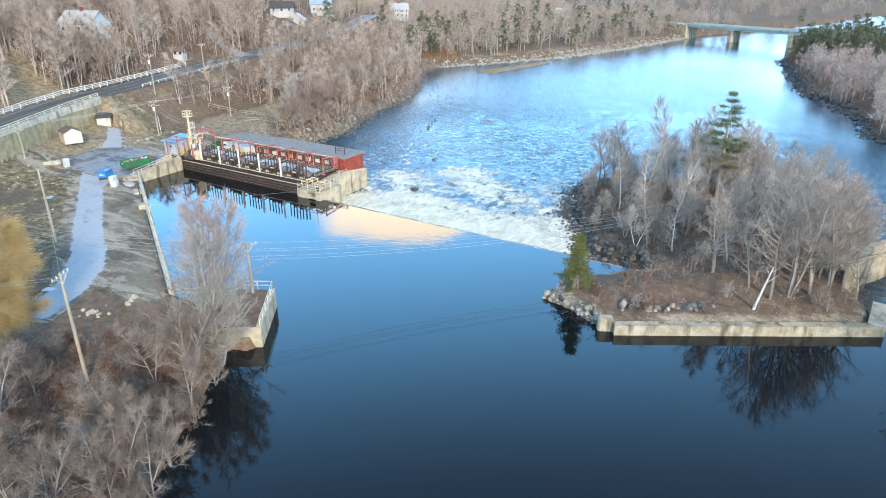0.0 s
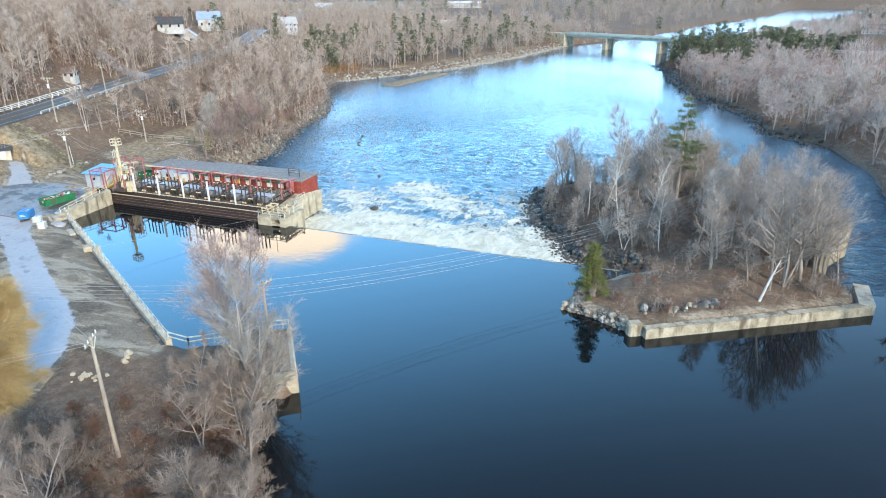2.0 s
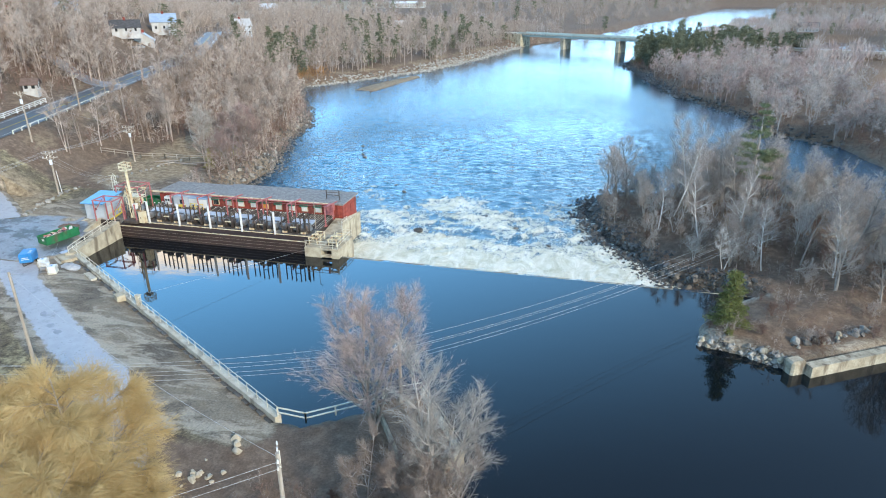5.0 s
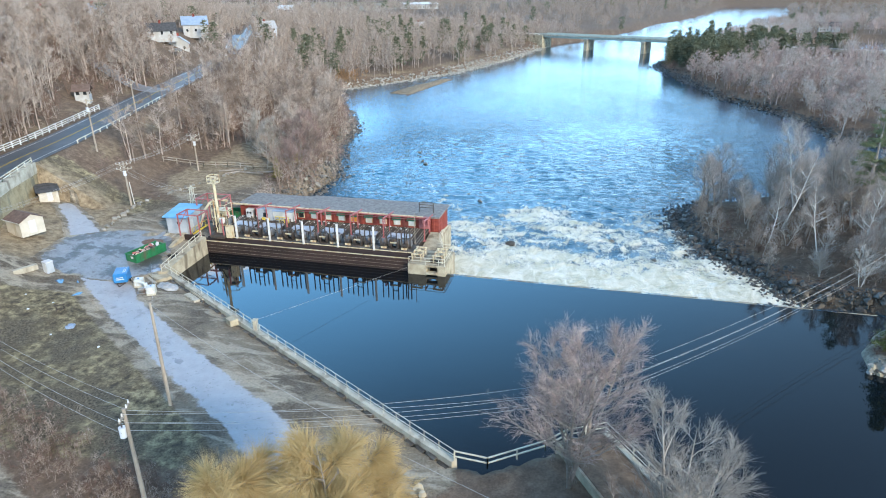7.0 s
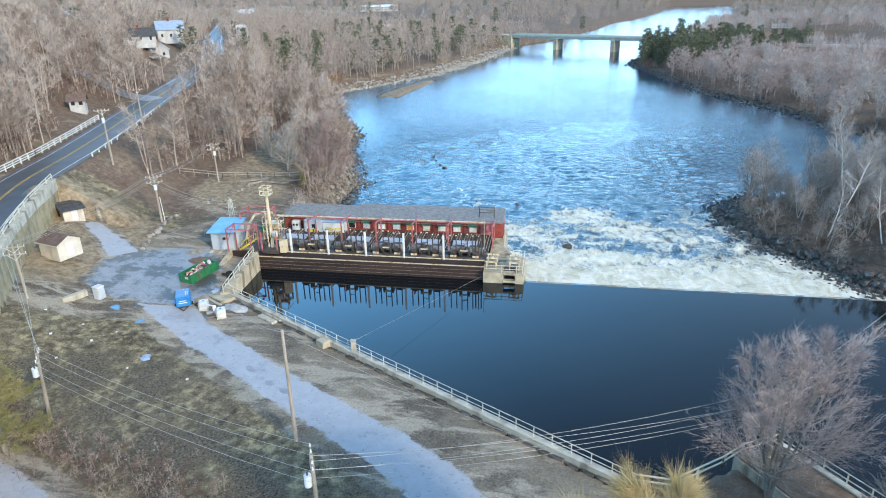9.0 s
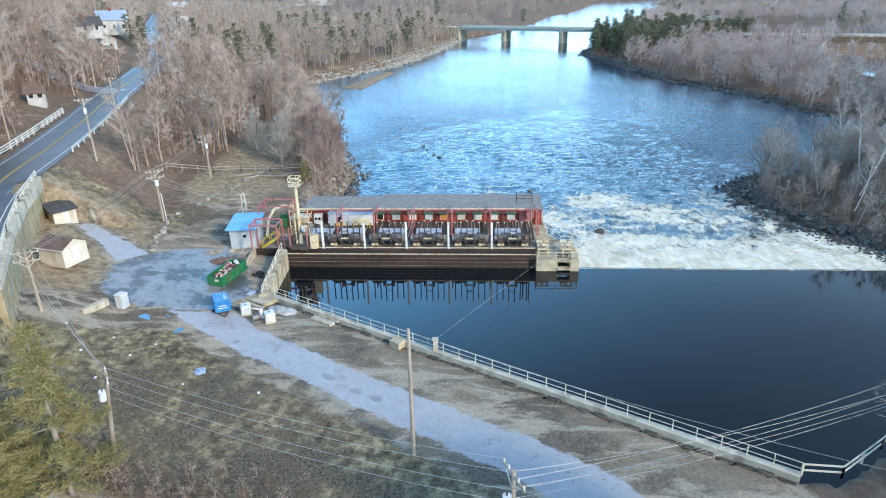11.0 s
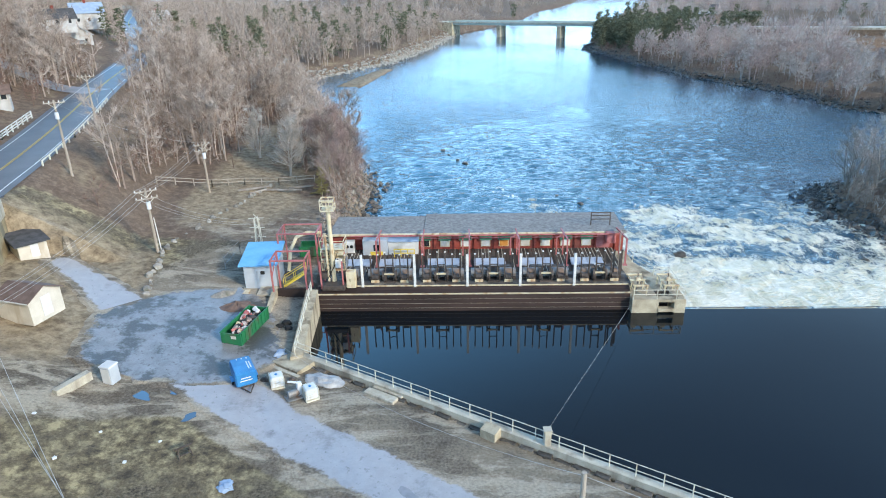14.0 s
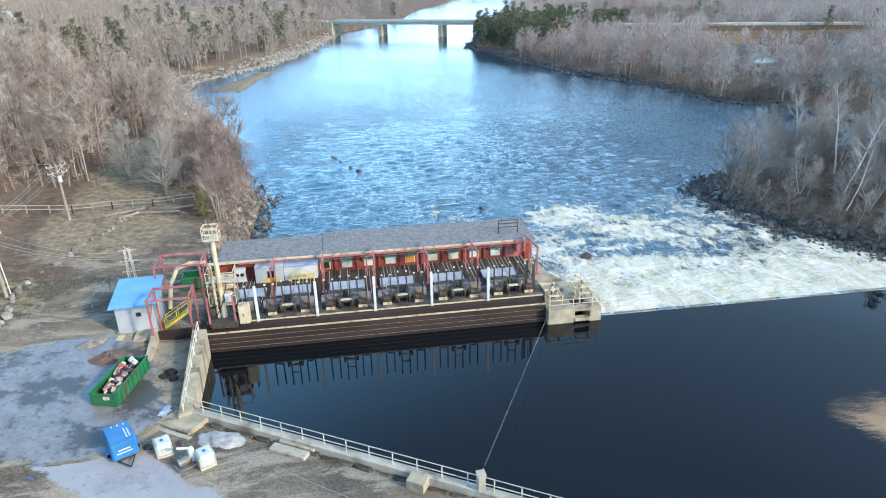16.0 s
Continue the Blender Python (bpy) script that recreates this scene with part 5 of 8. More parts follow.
# dark blocks added along the wall's foot in place of its shadow
for k in range(40):
    q_ = P0.lerp(P1, (k + 0.5) / 40) - n_ * 0.62
    bm = box(-0.5 - 0.06 * (k % 4), 0.55, -0.2, 0.2, -0.4, 0.02 + 0.07 * (k % 3), bevel=0.03)
    o = single("wall_footing_block", bm, M["wetrock"], "dark added block standing for shade at the wall's foot", "stone", pose(q_.x, q_.y, ground_at(q_.x, q_.y), 0, 0, math.degrees(math.atan2(d_.y, d_.x)) + (k * 37 % 9) - 4), group="footing blocks")

# boom line across the pond corner
cab_ = thing("boom_cable", "thin pale cable just over the pond", "cable")
part("cable", tube((-90.3, 66.6, 2.7), (-76.9, 88.2, 0.9), 0.011, n=5), M["wire"], cab_)

# south pier of the pond
south = thing("pond_pier", "old concrete pier block at the pond's mouth", "pier")
part("block", prism([(-46.3, 44.5), (-51.2, 52.5), (-55.6, 50.7), (-50.6, 41.6)], -5, 2.25), M["concrete"], south)
part("fill", prism([(-46.75, 44.7), (-51.45, 52.2), (-55.3, 50.6), (-50.6, 42.0)], 2.2, 2.36), M["earth"], south, "brown earth and dead grass")
part("kerb", prism([(-46.3, 44.5), (-51.2, 52.5), (-51.7, 52.3), (-46.9, 44.4)], 2.25, 2.5), M["concrete_light"], south)
part("kerb", prism([(-46.3, 44.5), (-46.9, 44.4), (-51.1, 41.8), (-50.6, 41.6)], 2.25, 2.45), M["concrete_light"], south)
railing("pier_railing", "white pipe railing on the old pier", [(-54.9, 51.0, 2.25), (-51.4, 52.3, 2.45), (-46.5, 44.6, 2.45)], 2.0, 1.05, M["galv"], 0.045)

# ---- yard ----
def placed(x, y, turn=0.0, dz=0.0):
    return pose(x, y, ground_at(x, y) + dz, 0, 0, turn)


# blue roofed shed
shed = thing("pump_shed", "grey block shed with a bright blue lean-to roof", "shed", placed(-118.1, 94.2, 0))
part("wall", prism([(0, 0), (3.4, 0), (3.4, 4.6), (0, 4.6)], -0.3, [2.8, 2.8, 3.3, 3.3]), M["siding"], shed)
rf = bmesh.new()
lo = [rf.verts.new(p) for p in ((-0.4, -0.5, 2.76), (3.8, -0.5, 2.76), (3.8, 5.0, 3.36), (-0.4, 5.0, 3.36))]
hi = [rf.verts.new(v.co + Vector((0, 0, 0.14))) for v in lo]
rf.faces.new(lo[::-1])
rf.faces.new(hi)
for i in range(4):
    rf.faces.new((lo[i], lo[(i + 1) % 4], hi[(i + 1) % 4], hi[i]))
part("roof", rf, M["blueroof"], shed)
part("vent", box(1.8, 2.25, -0.06, 0, 1.6, 2.0), M["tyre"], shed, "dark wall vent")
part("door", box(3.36, 3.45, 1.0, 2.0, -0.1, 1.95), M["whitewall"], shed)
part("step", box(1.6, 3.3, -2.0, -0.02, -0.1, 0.12), M["concrete_light"], shed)

# red pipe frames with yellow stairs beside the intake
def cage(w, d, h, label, m):
    g = thing("pipe_frame", label, "steel frame", m, group="pipe frames")
    for x in (0, w):
        for y in (0, d):
            part("post", beam((x, y, 0), (x, y, h), 0.16, 0.16), M["redsteel"], g)
    for y in (0, d):
        part("beam", beam((-0.1, y, h), (w + 0.1, y, h), 0.16, 0.16), M["redsteel"], g)
    for x in (0, w):
        part("beam", beam((x, 0, h), (x, d, h), 0.14, 0.16), M["redsteel"], g)
        part("brace", beam((x, 0, h * 0.55), (x, d, h), 0.08, 0.08), M["redsteel"], g)
    return g


cage(3.6, 2.6, 4.4, "faded red steel frame over the sluice", placed(-114.6, 92.0, -4))
cage(4.4, 3.2, 4.8, "faded red steel frame behind the sluice", placed(-115.0, 98.6, -4))
single("sluice_board", box(-114.5, -110.9, 92.5, 92.75, -0.5, 2.4), M["face"], "rusty brown boards across the sluice", "boards")
single("wall_sluice", prism([(-115.0, 88.3), (-114.4, 88.2), (-114.3, 92.9), (-114.8, 92.9)], -1, [1.6, 1.6, 2.6, 2.6]), M["concrete"], "short pale concrete wall by the sluice", "wall", kind="structure")
st = thing("stairs", "yellow steel stairs with rails", "stairs", placed(-114.0, 94.5, 0))
for k in range(6):
    part("tread", box(0.4 * k, 0.4 * k + 0.36, 0, 0.9, 0.3 + 0.25 * k, 0.36 + 0.25 * k), M["yellow"], st)
for y in (0.0, 0.9):
    part("stringer", beam((0, y, 0.2), (2.5, y, 1.75), 0.06, 0.22), M["yellow"], st)
    part("rail", beam((0, y, 1.2), (2.5, y, 2.7), 0.06, 0.06), M["yellow"], st)
    for k in (0, 1.2, 2.45):
        part("post", beam((k, y, 0.3 + k * 0.6), (k, y, 1.2 + k * 0.6), 0.06, 0.06), M["yellow"], st)
duct = thing("bent_pipe", "cream bent pipe over the frames", "pipe")
pp = [Vector((-113.8, 97.0, 2.5)), Vector((-113.6, 98.2, 4.6)), Vector((-113.0, 99.4, 5.7)), Vector((-111.8, 100.0, 6.0)), Vector((-110.2, 100.0, 5.9))]
for a, b in zip(pp[:-1], pp[1:]):
    part("segment", tube(a, b, 0.2, n=10), M["cream"], duct)
# bare steel masts behind
mst = thing("switch_mast", "grey lattice mast with insulators behind the shed", "mast", placed(-118.6, 102.4))
for x, y in ((0, 0), (0.8, 0), (0.8, 0.8), (0, 0.8)):
    part("leg", beam((x, y, 0), (0.4 + (x - 0.4) * 0.5, 0.4 + (y - 0.4) * 0.5, 5.2), 0.09, 0.09), M["galv"], mst)
for z in (1.2, 2.4, 3.6, 4.8):
    part("tie", beam((0.05, 0.1, z), (0.75, 0.1, z + 0.7), 0.06, 0.06), M["galv"], mst)
    part("tie", beam((0.05, 0.7, z + 0.7), (0.75, 0.7, z), 0.06, 0.06), M["galv"], mst)
    part("arm", beam((-0.5, 0.4, z + 0.3), (1.3, 0.4, z + 0.3), 0.07, 0.07), M["galv"], mst)
fence = railing("yard_fence", "thin grey wire fence posts behind the shed", [(-121.5, 99, 1.9), (-121.0, 104, 1.9), (-116.0, 106, 1.7), (-110.0, 106.5, 1.5)], 2.4, 1.8, M["grey"], 0.03)


# roll-off containers
def dumpster(label, m, fill, group):
    g = thing("roll_off_container", label, "container", m, group=group)
    L, W, H = 5.5, 2.05, 1.35
    part("floor", box(0, L, 0, W, 0.15, 0.25), M["green"], g)
    for y in (0, W - 0.08):
        part("side", box(0, L, y, y + 0.08, 0.25, H), M["green"], g)
        for k in range(9):
            yy = y - 0.07 if y == 0 else y + 0.08
            part("rib", box(0.15 + k * 0.63, 0.27 + k * 0.63, yy, yy + 0.07, 0.2, H), M["green"], g)
    for x in (0, L - 0.08):
        part("end", box(x, x + 0.08, 0.08, W - 0.08, 0.25, H), M["green"], g)
    for y in (-0.04, W - 0.06):
        part("top_rail", box(-0.05, L + 0.05, y, y + 0.1, H, H + 0.1), M["green"], g)
    for x in (0.5, L - 0.8):
        for y in (0.3, W - 0.5):
            part("wheel", tube((x, y, 0.13), (x, y + 0.2, 0.13), 0.13, n=10), M["tyre"], g)
    part("label_plate", box(-0.03, 0.0, 0.5, 1.0, 0.8, 1.1), M["paint_white"], g, "white label")
    return g


dm = placed(-115.7, 81.9, 74)
dumpster("dark green roll-off container heaped with rubbish", dm, True, "containers")
rg = random.Random(11)
cols = [M["rubbish"], M["tyre"], M["whitewall"], M["redsteel"], M["cream"], M["rubbish"], M["darkroof"]]
for k in range(84):
    b = box(-0.5, 0.5, -0.4, 0.4, -0.2, 0.2, bevel=0.12)
    s = rg.uniform(0.22, 0.6)
    for v in b.verts:
        v.co = Vector((v.co.x * s * rg.uniform(0.8, 1.2), v.co.y * s * rg.uniform(0.8, 1.2), v.co.z * s * 1.3))
    single("rubbish_bag", b, rg.choice(cols), "loose mixed rubbish in the container", "rubbish", dm @ pose(rg.uniform(0.5, 5.0), rg.uniform(0.4, 1.65), rg.uniform(0.8, 1.35), rg.uniform(-30, 30), rg.uniform(-30, 30), rg.uniform(0, 360)), group="rubbish")
dumpster("green roll-off container behind the power house", placed(-113.6, 103.2, 0), False, "containers")


def bars(parent, m, rows_, material):
    """Writing too small to read, as plain bars."""
    for x0, x1, y in rows_:
        o = part("lettering_bar", box(x0, x1, y, y + 0.09, 0, 0.006), material, parent)
        o.matrix_basis = m


# blue box trailer
tr = thing("box_trailer", "bright blue enclosed trailer with white lettering", "trailer", placed(-112.9, 75.7, 115))
part("body", box(0, 2.6, 0, 1.75, 0.45, 1.75, bevel=0.12), M["blue"], tr)
part("roof", box(0.08, 2.52, 0.08, 1.67, 1.73, 1.79, bevel=0.02), M["blue"], tr)
for y in (-0.22, 1.77):
    w = part("wheel", tube((1.3, y, 0.32), (1.3, y + 0.2, 0.32), 0.32, n=14), M["tyre"], tr)
    part("rim", tube((1.3, y - 0.01, 0.32), (1.3, y + 0.21, 0.32), 0.17, n=10), M["galv"], w)
    part("mudguard", box(0.85, 1.75, y - 0.02, y + 0.24, 0.66, 0.72), M["blue"], tr)
for y in (0.35, 1.4):
    part("drawbar", beam((0.02, y, 0.42), (-1.1, 0.875, 0.42), 0.08, 0.08), M["steel"], tr)
part("chassis", box(0.1, 2.5, 0.3, 1.45, 0.3, 0.45), M["steel"], tr)
bars(tr, pose(0, 0, 1.8), [(0.5, 1.6, 0.25), (0.45, 1.7, 0.45), (2.1, 2.3, 0.3), (2.15, 2.35, 0.7), (2.2, 2.4, 1.1)], M["paint_white"])
bars(tr, pose(-0.006, 0, 0, 90, 0, -90), [(-1.3, -0.5, 1.2), (-1.4, -0.4, 0.95)], M["paint_white"])


def ibc(m):
    g = thing("liquid_tote", "milky plastic tote in a pale cage on a pallet", "tote", m, group="totes")
    part("pallet", box(-0.55, 0.55, -0.6, 0.6, 0.0, 0.14), M["galv"], g)
    tk = part("tank", box(-0.5, 0.5, -0.55, 0.55, 0.14, 1.12, bevel=0.1), M["tote"], g)
    part("lid", tube((0, 0, 1.12), (0, 0, 1.18), 0.12, n=10), M["blue"], tk)
    for k in range(5):
        z = 0.25 + 0.2 * k
        for p, q in (((-0.54, -0.59, z), (0.54, -0.59, z)), ((0.54, -0.59, z), (0.54, 0.59, z)), ((0.54, 0.59, z), (-0.54, 0.59, z)), ((-0.54, 0.59, z), (-0.54, -0.59, z))):
            part("cage_bar", beam(p, q, 0.03, 0.03), M["galv"], g)
    for x in (-0.54, -0.18, 0.18, 0.54):
        for y in (-0.59, 0.59):
            part("cage_bar", beam((x, y, 0.14), (x, y, 1.1), 0.03, 0.03), M["galv"], g)
    return g


t1 = ibc(placed(-111.4, 75.9, 20))
copy_thing(t1, placed(-108.3, 73.9, 25))
pump = thing("pump_set", "pale grey pump with a crank on a skid", "machine", placed(-109.6, 74.1, 30))
part("skid", box(-0.8, 0.8, -0.5, 0.5, 0.0, 0.15), M["grey"], pump)
part("body", tube((-0.6, 0, 0.45), (0.3, 0, 0.45), 0.3, n=12), M["grey"], pump)
part("column", box(0.2, 0.6, -0.2, 0.2, 0.15, 1.3, bevel=0.05), M["tote"], pump)
part("arm", beam((0.4, 0, 1.25), (-0.4, 0.3, 1.5), 0.12, 0.12), M["tote"], pump)
# grey tarpaulin heap
bm = bmesh.new()
bmesh.ops.create_icosphere(bm, subdivisions=3, radius=1.0)
for v in bm.verts:
    k = noise.noise(v.co * 2.1) * 0.35 + noise.noise(v.co * 5.0) * 0.12
    v.co = Vector((v.co.x * (1.9 + k), v.co.y * (0.95 + k), max(-0.1, v.co.z * (0.45 + k * 0.6))))
single("tarpaulin", bm, M["tarp"], "crumpled grey tarpaulin over a low heap", "tarpaulin", placed(-107.6, 76.4, -25))
for (x, y, s) in ((-112.6, 76.6, 0.35), (-110.3, 76.6, 0.3)):
    bm = bmesh.new()
    bmesh.ops.create_icosphere(bm, subdivisions=2, radius=s)
    for v in bm.verts:
        v.co = v.co * (1 + 0.5 * noise.noise(v.co * 4 + Vector((x, y, 0))))
        v.co.z = max(-0.05, v.co.z)
    single("scrap_lump", bm, M["steel"], "dark tangled scrap lying on the yard", "scrap", placed(x, y), group="scrap")
for k in range(5):
    single("manhole_cover", tube((0, 0, 0), (0, 0, 0.05), 0.35, n=16), M["steel"], "round dark cover in the ground", "cover", placed(-119.5 + k * 0.9, 93.0 + (k % 2), 0, 0.05), group="covers") if k < 2 else None
single("ground_hatch", box(-0.9, 0.9, -0.5, 0.5, 0, 0.12, bevel=0.02), M["cream"], "pale wooden hatch lying on the dirt", "hatch", placed(-118.3, 93.0, 10))

# litter in the rough grass
for x, y, s_ in ((-120.2, 66.4, 0.16), (-118.5, 68.6, 0.14), (-124.6, 66.1, 0.18), (-123.1, 69.5, 0.12), (-113.6, 62.0, 0.13), (-128.0, 70.4, 0.14), (-106.3, 60.4, 0.15), (-121.6, 62.4, 0.16)):
    bm = bmesh.new()
    bmesh.ops.create_icosphere(bm, subdivisions=2, radius=s_)
    for v in bm.verts:
        v.co = v.co * (1 + 0.6 * noise.noise(v.co * 9 + Vector((x, y, 0))))
        v.co.z = max(-0.03, v.co.z * 0.6)
    single("litter", bm, M["tote"], "crumpled white litter lying in the grass", "litter", placed(x, y), group="litter")
bm = bmesh.new()
bmesh.ops.create_icosphere(bm, subdivisions=3, radius=0.55)
for v in bm.verts:
    v.co = v.co * (1 + 0.55 * noise.noise(v.co * 3.1) + 0.25 * noise.noise(v.co * 8))
    v.co.z = max(-0.05, v.co.z * 0.45)
single("plastic_sheet", bm, M["paleblue"], "crumpled pale blue plastic sheet in the grass", "plastic sheet", placed(-112.7, 64.2, 20))
trestle = thing("trestle", "small dark wooden trestle lying in the grass", "trestle", placed(-116.3, 67.1, 35))
for x in (-0.45, 0.45):
    part("leg", beam((x, -0.4, 0), (x * 0.8, 0, 0.75), 0.07, 0.07), M["timber"], trestle)
    part("leg", beam((x, 0.4, 0), (x * 0.8, 0, 0.75), 0.07, 0.07), M["timber"], trestle)
part("beam", beam((-0.6, 0, 0.76), (0.6, 0, 0.76), 0.1, 0.1), M["timber"], trestle)
part("brace", beam((-0.4, -0.25, 0.3), (0.4, -0.25, 0.3), 0.06, 0.06), M["timber"], trestle)
bm = bmesh.new()
bmesh.ops.create_icosphere(bm, subdivisions=3, radius=0.8)
for v in bm.verts:
    v.co = Vector((v.co.x * 1.3, v.co.y * 0.7, max(-0.05, v.co.z * 0.5))) * (1 + 0.5 * noise.noise(v.co * 2.5) + 0.2 * noise.noise(v.co * 7))
single("tarpaulin", bm, M["paleblue"], "crumpled pale blue tarpaulin beside the wall", "tarpaulin", placed(-112.3, 80.9, 60))
for x, y, s_ in ((-112.4, 86.6, 0.5), (-112.1, 85.6, 0.42), (-113.0, 86.0, 0.38)):
    bm = bmesh.new()
    bmesh.ops.create_icosphere(bm, subdivisions=3, radius=s_)
    for v in bm.verts:
        v.co = v.co * (1 + 0.35 * noise.noise(v.co * 3 + Vector((x, y, 0))))
        v.co.z = max(-0.05, v.co.z * 0.8)
    single("rubbish_bag", bm, M["tyre"], "full black rubbish bag by the wall", "rubbish bag", placed(x, y, x * 40), group="black bags")

# grey cabinet, barrier
cb = thing("utility_cabinet", "pale grey upright cabinet standing on the grass", "cabinet", placed(-124.9, 76.0, -20))
part("body", box(-0.5, 0.5, -0.5, 0.5, 0, 1.55, bevel=0.05), M["siding"], cb)
part("roof", box(-0.55, 0.55, -0.55, 0.55, 1.55, 1.7, bevel=0.05), M["whitewall"], cb)
part("door", box(-0.4, 0.4, -0.53, -0.5, 0.12, 1.45), M["whitewall"], cb)
single("concrete_barrier", prism([(-1.5, -0.3), (1.5, -0.3), (1.5, 0.3), (-1.5, 0.3)], 0, 0.75), M["concrete_light"], "pale concrete road barrier lying on grass", "barrier", placed(-127.2, 74.5, 60))


# sheds under the retaining wall
def small_shed(w, d, h, rise, wall, roofm, label, m, axis_):
    g = thing("garden_shed", label, "shed", m, group="yard sheds")
    part("wall", house_body(0, w, 0, d, -0.4, h, h + rise, axis_), wall, g)
    part("roof", gable(0, w, 0, d, h, h + rise, 0.25, 0.1, axis_), roofm, g)
    if axis_ == 'x':
        part("door", box(w, w + 0.05, d / 2 - 0.5, d / 2 + 0.5, 0, 1.9), M["whitewall"], g)
    else:
        part("door", box(w / 2 - 0.5, w / 2 + 0.5, -0.05, 0, 0, 1.7), M["whitewall"], g)
    part("gable_trim", box(-0.26, w + 0.26, -0.3, -0.26, h - 0.12, h), M["paint_white"], g) if axis_ == 'x' else None
    return g


small_shed(3.8, 3.5, 2.0, 0.85, M["blockwall"], M["brownroof"], "cream shed with a brown shingle roof", placed(-137.6, 83.7, -20), 'x')
g = thing("garden_shed", "cream block shed with a dark flat roof", "shed", placed(-142.6, 96.4, 45), group="yard sheds")
part("wall", box(0, 2.9, 0, 3.3, -1.6, 1.6), M["blockwall"], g)
part("roof", prism([(-0.35, -0.4), (3.25, -0.4), (3.25, 3.7), (-0.35, 3.7)], 1.6, [1.75, 1.75, 2.3, 2.3]), M["darkroof"], g)
part("door", box(1.2, 2.0, -0.05, 0, 0, 1.5), M["whitewall"], g)


# poles and lines
def pole(x, y, top, label, arms=1, turn=0.0, box_on=False, base=None, lean=(0, 0), lamp=False):
    z = ground_at(x, y) - 0.3 if base is None else base
    g = thing("utility_pole", label, "utility pole", pose(x, y, z, 0, 0, turn), group="utility poles")
    h = top - z
    sh = part("shaft", tube((0, 0, 0), (lean[0], lean[1], h), 0.19, 0.12, 10), M["pole"], g)
    for k in range(arms):
        a = part("crossarm", beam((lean[0] - 1.25, lean[1], h - 0.35 - 0.9 * k), (lean[0] + 1.25, lean[1], h - 0.35 - 0.9 * k), 0.11, 0.13), M["pole"], g)
        for i in (-1.15, -0.55, 0.55, 1.15):
            part("insulator", tube((lean[0] + i, lean[1], h - 0.29 - 0.9 * k), (lean[0] + i, lean[1], h - 0.05 - 0.9 * k), 0.06, 0.04, 6), M["paint_white"], a)
        for sgn in (-1, 1):
            part("brace", beam((lean[0] + sgn * 0.7, lean[1] - 0.1, h - 0.4 - 0.9 * k), (lean[0], lean[1] - 0.12, h - 1.05 - 0.9 * k), 0.05, 0.05), M["galv"], g)
    if box_on:
        tk = part("transformer", tube((lean[0] * 0.75, lean[1] * 0.75 - 0.38, h - 2.4), (lean[0] * 0.82, lean[1] * 0.82 - 0.38, h - 1.55), 0.25, n=12), M["tote"], g, "pale grey transformer can")
        part("bushing", tube((lean[0] * 0.82, lean[1] * 0.82 - 0.38, h - 1.55), (lean[0] * 0.84, lean[1] * 0.84 - 0.38, h - 1.32), 0.06, n=6), M["steel"], tk)
    if lamp:
        part("guy_post", beam((0.5, 0.4, 0), (0.35, 0.3, h * 0.55), 0.1, 0.1), M["paint_white"], g)
    return g


pole(-92.2, 51.6, 12.4, "tall plain utility pole beside the drive", 0)
pole(-115.7, 52.7, 9.6, "leaning utility pole with crossarm and transformer in the field", 1, -60, True, lean=(1.9, 0.85))
pole(-86.3, 38.7, 10.9, "utility pole with crossarm and white box by the lane", 1, -70, True)
pole(-55.3, 30.2, 13.0, "grey utility pole with crossarm among the brush", 1, 115)
pole(-53.0, 50.6, 8.8, "utility pole standing on the old pier", 1, 70, base=2.2)
pole(-131.2, 71.9, 11.3, "utility pole with two crossarms near the sheds", 2, 20)
pole(-130.7, 103.4, 11.0, "utility pole with crossarms above the yard", 2, 30, True, lamp=True)
pole(-131.2, 127.6, 10.9, "utility pole with crossarms at the wood's edge", 2, 35, True)
pole(-145.4, 116.2, 19.6, "roadside utility pole with a pale transformer", 1, 25, True)
pole(-152.0, 140, 20.0, "roadside utility pole in the wood", 1, 25)


def span(a, b, sag, r, label, material="wire"):
    """A hanging wire in short straight lengths, as one mesh."""
    a, b = Vector(a), Vector(b)
    bm = bmesh.new()
    k = 22
    pts = [a.lerp(b, i / k) - Vector((0, 0, 4 * sag * (i / k) * (1 - i / k))) for i in range(k + 1)]
    side_ = (b - a).cross(Vector((0, 0, 1))).normalized() * r
    rings = [[bm.verts.new(p + o) for o in (side_, Vector((0, 0, r)), -side_, Vector((0, 0, -r)))] for p in pts]
    for lo_, hi_ in zip(rings[:-1], rings[1:]):
        for i in range(4):
            bm.faces.new((lo_[i], lo_[(i + 1) % 4], hi_[(i + 1) % 4], hi_[i]))
    return single("power_line", bm, M[material], label, "power line", group="power lines")


ARM = [-1.15, -0.55, 0.55, 1.15]


def run(p, pa, q, qa, sag, r=0.014, lines=ARM, drop=0.0):
    for k in lines:
        ca, sa = math.cos(radians(pa)), math.sin(radians(pa))
        cb_, sb = math.cos(radians(qa)), math.sin(radians(qa))
        dz_ = drop * abs(lines.index(k)) if drop else 0.0
        span((p[0] + ca * k, p[1] + sa * k, p[2] - dz_), (q[0] + cb_ * k, q[1] + sb * k, q[2] - dz_), sag, r, "pale power line strung between poles")


run((-114.0, 51.4, 9.5), -60, (-86.3, 38.7, 10.8), -70, 0.8, drop=0.4)
run((-86.3, 38.7, 10.8), -70, (-53.0, 50.6, 8.7), 70, 0.9, lines=[0.55, -0.55, 0.3, -0.3, 0.0], drop=0.45)
run((-53.0, 50.6, 8.7), 70, (6, 108, 10.6), 70, 2.6, lines=[0.55, -0.55, 0.3, -0.3, 0.0], drop=0.5)
